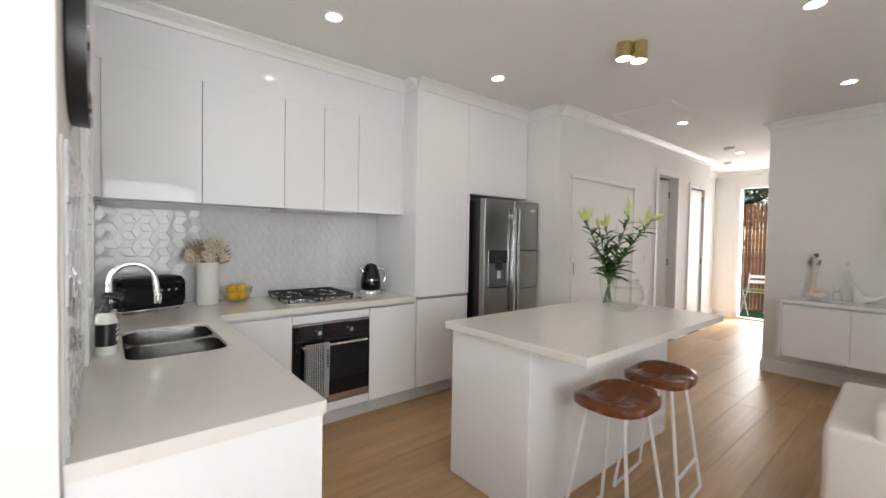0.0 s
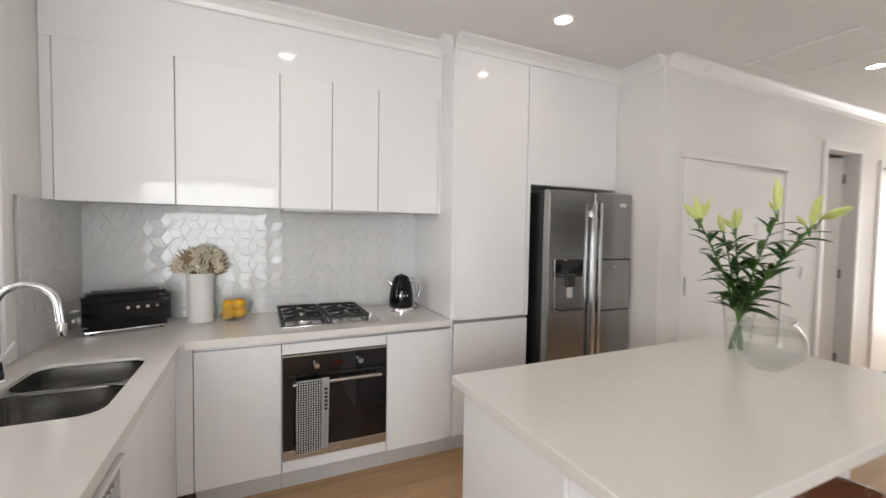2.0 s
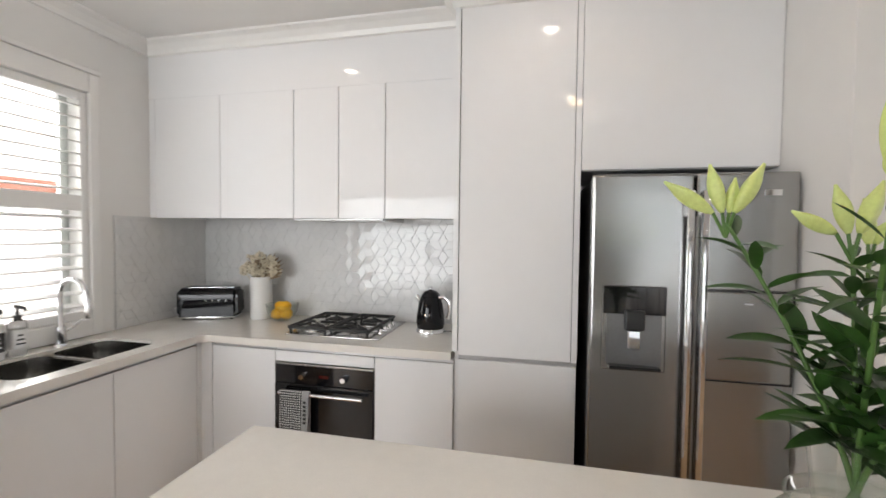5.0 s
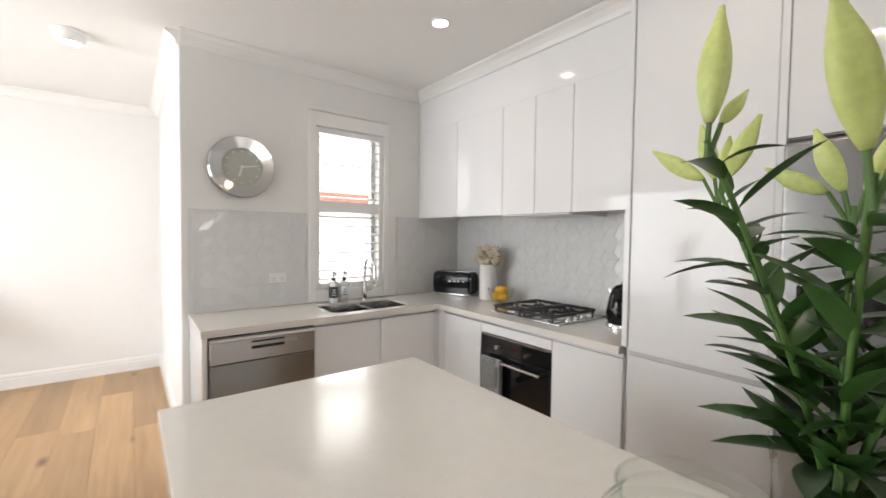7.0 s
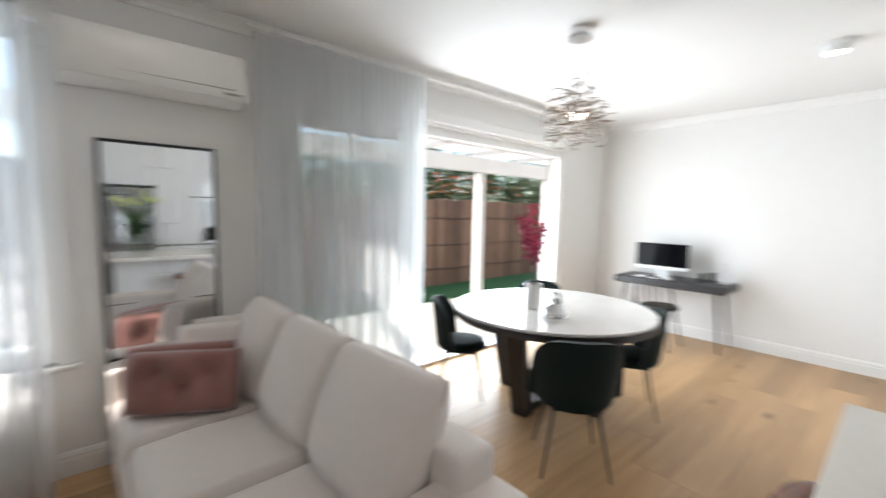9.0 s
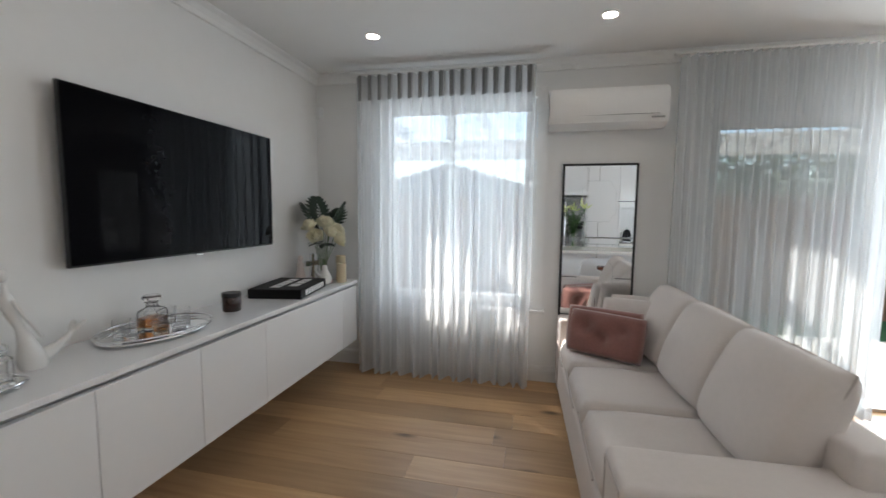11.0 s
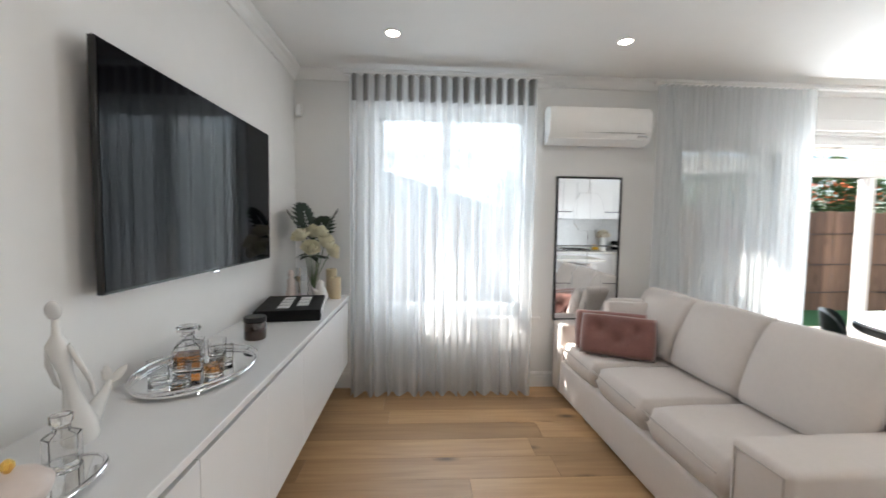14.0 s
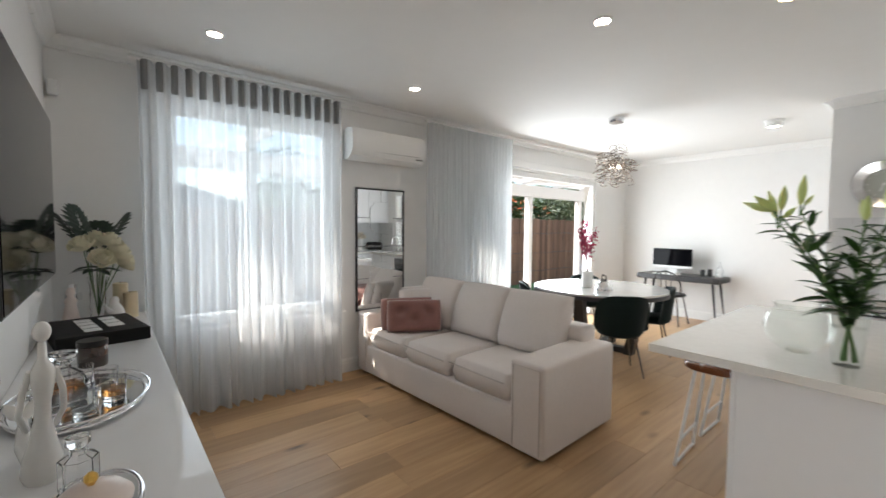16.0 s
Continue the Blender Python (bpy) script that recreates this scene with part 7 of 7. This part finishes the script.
def shrub(x, y, h, spread, material, seed, label, count=1800):
    t = thing("shrub", label, "shrub", pose(x, y, -0.13))
    bm = bmesh.new()
    rnd = random.Random(seed)
    for k in range(5):
        a = k * 1.3
        tube([(0, 0, 0), (0.1 * math.cos(a), 0.1 * math.sin(a), h * 0.4), (spread[0] * 0.5 * math.cos(a), spread[1] * 0.5 * math.sin(a), h * 0.85)], 0.035, 7, bm=bm, taper=0.012)
    part("trunk", bm, FENCE_WOOD, t, smooth=60)
    ob = leaf_cloud("crown", "", "", (0, 0, h), (spread[0], spread[1], spread[2]), count, material, seed)
    ob.parent = t
    del ob["kind"]
    return t


for k in range(9):
    x = -9.5 + 1.45 * k
    shrub(x, -6.3 - 0.3 * (k % 2), 1.95 + 0.2 * (k % 3), (1.35, 0.7, 1.0), FOLIAGE_PALE if k in (6, 2) else FOLIAGE, 30 + k, "leafy green garden shrub behind the paling fence", 4200)
# added unseen tree: its crown shades the upper part of window_1 from the sun
shrub(8.6, -4.4, 7.2, (1.4, 1.1, 0.95), FOLIAGE, 91, "tall garden tree added out of view to dapple sun on the window", 2600)
leaf_cloud("hedge_flowers", "scattered orange trumpet flowers in the hedge", "flower", (-3.0, -5.6, 2.1), (2.4, 0.12, 0.4), 170, ORANGE, 77, 0.045)

# patio roof: white posts, beam, translucent sheets
ROOFING = bpy.data.materials.new("opal_roof_sheet")
ROOFING.use_nodes = True
rn, rl = ROOFING.node_tree.nodes, ROOFING.node_tree.links
tl, df, mx = rn.new("ShaderNodeBsdfTranslucent"), rn.new("ShaderNodeBsdfDiffuse"), rn.new("ShaderNodeMixShader")
tl.inputs[0].default_value = df.inputs[0].default_value = (0.78, 0.78, 0.77, 1)
mx.inputs[0].default_value = 0.6
rl.new(df.outputs[0], mx.inputs[1])
rl.new(tl.outputs[0], mx.inputs[2])
rl.new(mx.outputs[0], rn["Material Output"].inputs[0])
pr = thing("patio_roof", "white patio roof on posts with opal sheeting", "patio roof", pose(0, -2.5, -0.03), kind="structure")
for x in (-2.67, -0.95):
    part("post", box(x - 0.055, x + 0.055, -3.155, -3.045, -0.029, 2.08, 0.004), WHITE_METAL, pr, w=True)
part("beam", box(-6.0, 8.5, -3.16, -3.04, 2.085, 2.30, 0.004), WHITE_METAL, pr, w=True)
part("roof_sheet", box(-6.0, 2.6, -3.2, -1.96, 2.36, 2.372), ROOFING, pr, w=True)
part("eave_sheet", box(2.6, 8.5, -2.36, -1.96, 2.55, 2.57), ROOFING, pr, w=True)
part("eave_fascia", box(2.6, 8.5, -2.39, -2.365, 2.45, 2.60), WHITE_METAL, pr, w=True)
for k in range(15):
    x = -5.8 + 1.0 * k
    part("rafter", box(x - 0.022, x + 0.022, -3.15, -1.96, 2.302, 2.358 if x < 2.6 else 2.44), WHITE_METAL, pr, w=True)


# neighbour beyond the fence and beyond the kitchen window
def house(name, x0, x1, y0, y1, eave, ridge, along, wall_m, label):
    h = thing(name, label, "house", pose((x0 + x1) / 2, (y0 + y1) / 2, -0.13))
    part("walls", box(x0, x1, y0, y1, -0.129, eave), wall_m, h, w=True)
    bm = bmesh.new()
    o = 0.4
    if along == "y":
        c = (x0 + x1) / 2
        pts = [(x0 - o, y0 - o, eave), (c, y0 - o, ridge), (x1 + o, y0 - o, eave), (x0 - o, y1 + o, eave), (c, y1 + o, ridge), (x1 + o, y1 + o, eave)]
    else:
        c = (y0 + y1) / 2
        pts = [(x0 - o, y0 - o, eave), (x0 - o, c, ridge), (x0 - o, y1 + o, eave), (x1 + o, y0 - o, eave), (x1 + o, c, ridge), (x1 + o, y1 + o, eave)]
    v = [bm.verts.new(p) for p in pts]
    for f in ((0, 1, 2), (3, 5, 4), (0, 3, 4, 1), (1, 4, 5, 2), (0, 2, 5, 3)):
        bm.faces.new([v[i] for i in f])
    part("roof", bm, ROOF_TILE, h, "dark grey tiled gable roof", w=True)
    return h


house("garage", 3.5, 7.0, -12, -6.0, 1.72, 2.36, "y", RENDER_WHITE, "low neighbouring garage with a dark tiled gable roof behind the fence")
nh = house("house", -13, -4.4, -1, 8, 5.2, 6.6, "y", RENDER_WHITE, "white-rendered neighbouring house beside the kitchen window")
for k in range(3):
    part("brick_band", box(-4.399, -4.33, -0.8, 7.8, 1.95 + 0.09 * k, 2.03 + 0.09 * k, 0.004), BRICK, nh, "course of red brick", w=True)

# courtyard at the hall's end: bamboo screen, bistro set
bs = thing("bamboo_screen", "tall reddish bamboo pole screen in the courtyard", "fence", pose(10.85, 2.3, -0.05), kind="structure")
rnd = random.Random(8)
bm = bmesh.new()
prof = []
for k in range(6):
    z = k * 0.38
    prof += [(0.03, z + 0.012), (0.0285, z + 0.19), (0.03, z + 0.368), (0.034, z + 0.376)]
bm = lathe([(0, 0.0)] + prof + [(0, 2.29)], 10)
me = bpy.data.meshes.new("bamboo_pole")
bm.to_mesh(me)
bm.free()
me.materials.append(BAMBOO)
me.shade_smooth()
for k in range(60):
    ob = new("bamboo_pole", me)
    ob.parent = bs
    ob.location = (rnd.uniform(-0.008, 0.008), -1.8 + 0.064 * k, -0.002)
    ob.rotation_euler = (0, 0, rnd.uniform(0, 6.28))
    ob.scale = (rnd.uniform(0.85, 1.1),) * 2 + (rnd.uniform(0.97, 1.02),)
for z in (0.55, 1.3, 1.75):
    part("tie_wire", tube([(-0.045, -1.8, z), (-0.045, 2.0, z)], 0.006, 6), BLACK, bs)
for k, y in enumerate((0.6, 2.0, 3.4)):
    shrub(11.9, y, 2.7, (0.8, 1.0, 0.9), FOLIAGE_PALE if k == 1 else FOLIAGE, 60 + k, "bushy green tree above the bamboo screen", 4500)
CUSHION = mat("patterned_cushion", (0.34, 0.36, 0.10), 0.9, scale=25, vary=0.5)


def bistro_chair(m):
    t = thing("bistro_chair", "white folding metal bistro chair with a green patterned cushion", "chair", m, "bistro chairs")
    for s in (-1, 1):
        part("leg", tube([(s * 0.18, -0.20, 0.0), (s * 0.18, 0.17, 0.46)], 0.010, 8), WHITE_METAL, t, smooth=60)
        part("leg", tube([(s * 0.195, 0.22, 0.0), (s * 0.195, -0.18, 0.50), (s * 0.195, -0.26, 0.85)], 0.010, 8), WHITE_METAL, t, smooth=60)
    for k in range(5):
        part("seat_slat", box(-0.19, 0.19, -0.17 + 0.072 * k, -0.115 + 0.072 * k, 0.455, 0.467, 0.003), WHITE_METAL, t)
    for z in (0.68, 0.78):
        part("back_slat", moved(box(-0.20, 0.20, -0.006, 0.006, -0.03, 0.03, 0.003), pose(0, -0.235, z, -12)), WHITE_METAL, t)
    part("seat_cushion", moved(cushion(0.38, 0.36, 0.05, 0.5, 8, 4), pose(0, 0, 0.468)), CUSHION, t, "green patterned seat pad", smooth=180)
    return t


bc = bistro_chair(pose(10.25, 2.52, -0.05, 0, 0, -60))
copy_thing(bc, pose(10.35, 1.35, -0.05, 0, 0, 120))
bt = thing("bistro_table", "round white folding metal bistro table", "table", pose(10.15, 2.02, -0.05))
part("tabletop", lathe([(0, 0.70), (0.30, 0.70), (0.305, 0.705), (0.305, 0.718), (0, 0.72)], 36), WHITE_METAL, bt, smooth=40)
for s in (-1, 1):
    part("leg", tube([(-0.22, s * 0.15, 0.0), (0.2, s * 0.15, 0.70)], 0.010, 8), WHITE_METAL, bt, smooth=60)
    part("leg", tube([(0.22, s * 0.13, 0.0), (-0.2, s * 0.13, 0.70)], 0.010, 8), WHITE_METAL, bt, smooth=60)
po = thing("orchid_pot", "white orchid in a white ceramic pot on the bistro table", "potted plant", pose(10.15, 1.98, 0.67))
part("pot", lathe([(0, 0), (0.06, 0), (0.075, 0.13), (0.07, 0.13), (0, 0.12)], 24), VASE_WHITE, po, smooth=40)
bm = tube([(0, 0, 0.1), (0.03, 0.0, 0.3), (0.0, 0.05, 0.45)], 0.004, 6)
part("stem", bm, STEM, po, smooth=60)
bm = bmesh.new()
for k in range(5):
    leaf(0.16, 0.05, 0.5, 6, 0.2, bm=bm, m=pose(0, 0, 0.12, 0, -35, 72 * k))
part("leaves", bm, LEAF, po)
bm = bmesh.new()
for k in range(7):
    for j in range(5):
        leaf(0.045, 0.035, 0.2, 4, 0.1, bm=bm, m=pose(0.03 - 0.01 * k, 0.02 + 0.012 * k, 0.30 + 0.03 * k, rnd.uniform(-40, 40), 30, 72 * j))
part("blossom", bm, ROSE_WHITE, po, "white orchid petals")


# ---- splashback: relief rhombus tiles ----
SIDE = 0.064
def rhombus_mesh(ang):
    """One glazed rhombus tile in x and z, centred, with a sloping relief; three of them make a hexagon."""
    bm = bmesh.new()
    g = 0.0004
    a, b = Vector((SIDE, 0, 0)), Vector((SIDE * 0.5, 0, SIDE * 0.866))
    q = [(-a - b) / 2, (a - b) / 2, (a + b) / 2, (b - a) / 2]
    k = 1 - 2 * g / (SIDE * 0.866)
    lift = (0.0036, 0.0049, 0.0049, 0.0036)
    base = [bm.verts.new((p.x * k, 0, p.z * k)) for p in q]
    rim = [bm.verts.new((p.x * k, -0.0034, p.z * k)) for p in q]
    top = [bm.verts.new((p.x * k * 0.93, -h, p.z * k * 0.93)) for p, h in zip(q, lift)]
    for i in range(4):
        j = (i + 1) % 4
        bm.faces.new((base[i], base[j], rim[j], rim[i]))
        bm.faces.new((rim[i], rim[j], top[j], top[i]))
    bm.faces.new(top)
    bm.transform(Matrix.Rotation(radians(ang), 4, "Y"))
    bmesh.ops.recalc_face_normals(bm, faces=bm.faces)
    return bm


def tile_field(x0, x1, z0, z1):
    """Places of the tiles: hexagons of three rhombi."""
    colw, rowh = SIDE * 1.5, SIDE * math.sqrt(3)
    out = []
    for i in range(int((x1 - x0) / colw) + 3):
        x = x0 + (i - 1) * colw
        for j in range(int((z1 - z0) / rowh) + 3):
            z = z0 + (j - 1 + 0.5 * (i % 2)) * rowh
            for a in (0, 120, 240):
                px, pz = x + SIDE / 2 * math.cos(radians(a)), z + SIDE / 2 * math.sin(radians(a))
                if x0 - SIDE * 0.6 < px < x1 + SIDE * 0.6 and z0 - SIDE * 0.6 < pz < z1 + SIDE * 0.6:
                    out.append((px, pz, a))
    return out


def splashback(name, backing, label, x0, x1, z0, z1, m, single):
    s = solid(name, backing, GROUT, label, "splashback", "structure")
    bms = {a: rhombus_mesh({0: -30 + 150, 120: 0, 240: 60}[a]) for a in (0, 120, 240)}
    mes = {}
    for a, bm in bms.items():
        me = bpy.data.meshes.new("tile")
        bm.to_mesh(me)
        me.materials.append(TILE)
        mes[a] = me
    rest_v, rest_f, made = [], [], 0
    for px, pz, a in tile_field(x0, x1, z0, z1):
        whole = x0 + SIDE < px < x1 - SIDE and z0 + SIDE < pz < z1 - SIDE
        if whole and made < single:
            ob = new("tile", mes[a])
            ob.parent = s
            ob.matrix_basis = m @ Matrix.Translation((px, 0, pz))
            made += 1
        else:
            i = len(rest_v)
            cut = [Vector((min(max(px + v.co.x, x0 + 0.003), x1 - 0.003), v.co.y, min(max(pz + v.co.z, z0 + 0.008), z1 - 0.012))) for v in mes[a].vertices]
            if max(v.x for v in cut) - min(v.x for v in cut) < 0.002 or max(v.z for v in cut) - min(v.z for v in cut) < 0.002:
                continue
            rest_v += [m @ v for v in cut]
            rest_f += [tuple(i + k for k in p.vertices) for p in mes[a].polygons]
    if rest_f:
        me = bpy.data.meshes.new("tile_rest")
        me.from_pydata(rest_v, [], rest_f)
        me.materials.append(TILE)
        ob = new("tile_rest", me)
        ob.parent = s
        tagged(ob, kind="stuff")
    return s


splashback("splashback_cook", box(WX + 0.001, 2.119, 3.5935, 3.599, 0.902, 1.60), "white glazed relief-tile splashback behind the cooktop", WX, 2.12, 0.895, 1.61, pose(0, 3.593, 0), 280)
turn = pose(WX + 0.007, 0, 0, 0, 0, 90)
splashback("splashback_sink", box(WX + 0.001, WX + 0.0065, 1.345, 2.113, 0.902, 1.585), "white glazed relief-tile splashback beside the kitchen window", 1.372, 2.113, 0.895, 1.595, turn, 150)
splashback("splashback_corner", box(WX + 0.001, WX + 0.0065, 2.90, 3.592, 0.902, 1.585), "white glazed relief-tile splashback in the bench corner", 2.90, 3.592, 0.895, 1.595, turn, 100)


# ---- floor boards ----
solid("floor", box(-2.28, 9.3, -1.95, 3.9, -0.12, -0.014), mat("subfloor", (0.02, 0.015, 0.01), 0.9), "wide oak floorboards with a satin finish", "floor", "structure")
floor = bpy.data.objects["floor"]


def board_mesh(length, width):
    bm = box(0, length, 0, width, -0.013, 0.0, 0.0007)
    me = bpy.data.meshes.new("floorboard")
    bm.to_mesh(me)
    bm.free()
    me.materials.append(OAK)
    return me


rnd = random.Random(4)
BW = 0.215
meshes = {}


def lay_row(y, width, x_start, x_end):
    """One row of boards between two walls, its end boards cut to length."""
    x = x_start - rnd.uniform(0.2, 1.6)
    while x < x_end - 0.05:
        ln = rnd.choice((1.5, 1.9, 2.2))
        x0, x1 = max(x, x_start), min(x + ln, x_end)
        x += ln
        if x1 - x0 < 0.05:
            continue
        key = round(x1 - x0, 3), round(width, 3)
        if key not in meshes:
            meshes[key] = board_mesh(key[0] - 0.0012, key[1] - 0.0012)
        ob = new("floorboard", meshes[key])
        ob.location = (x0, y, 0)
        ob.parent = floor


y = -1.95
while y < 3.05:
    top = y + BW
    if top <= 1.32:
        lay_row(y, BW, -2.08, 5.69)
    elif y < 2.5:
        lay_row(y, BW, -2.08 if y < 1.31 else WX, 5.69 if top < 1.41 else 9.28)
    else:
        lay_row(y, BW, 0.3, 3.54)
        if y < 2.9:
            lay_row(y, min(BW, 2.95 - y), 7.6, 9.1)
    y = top
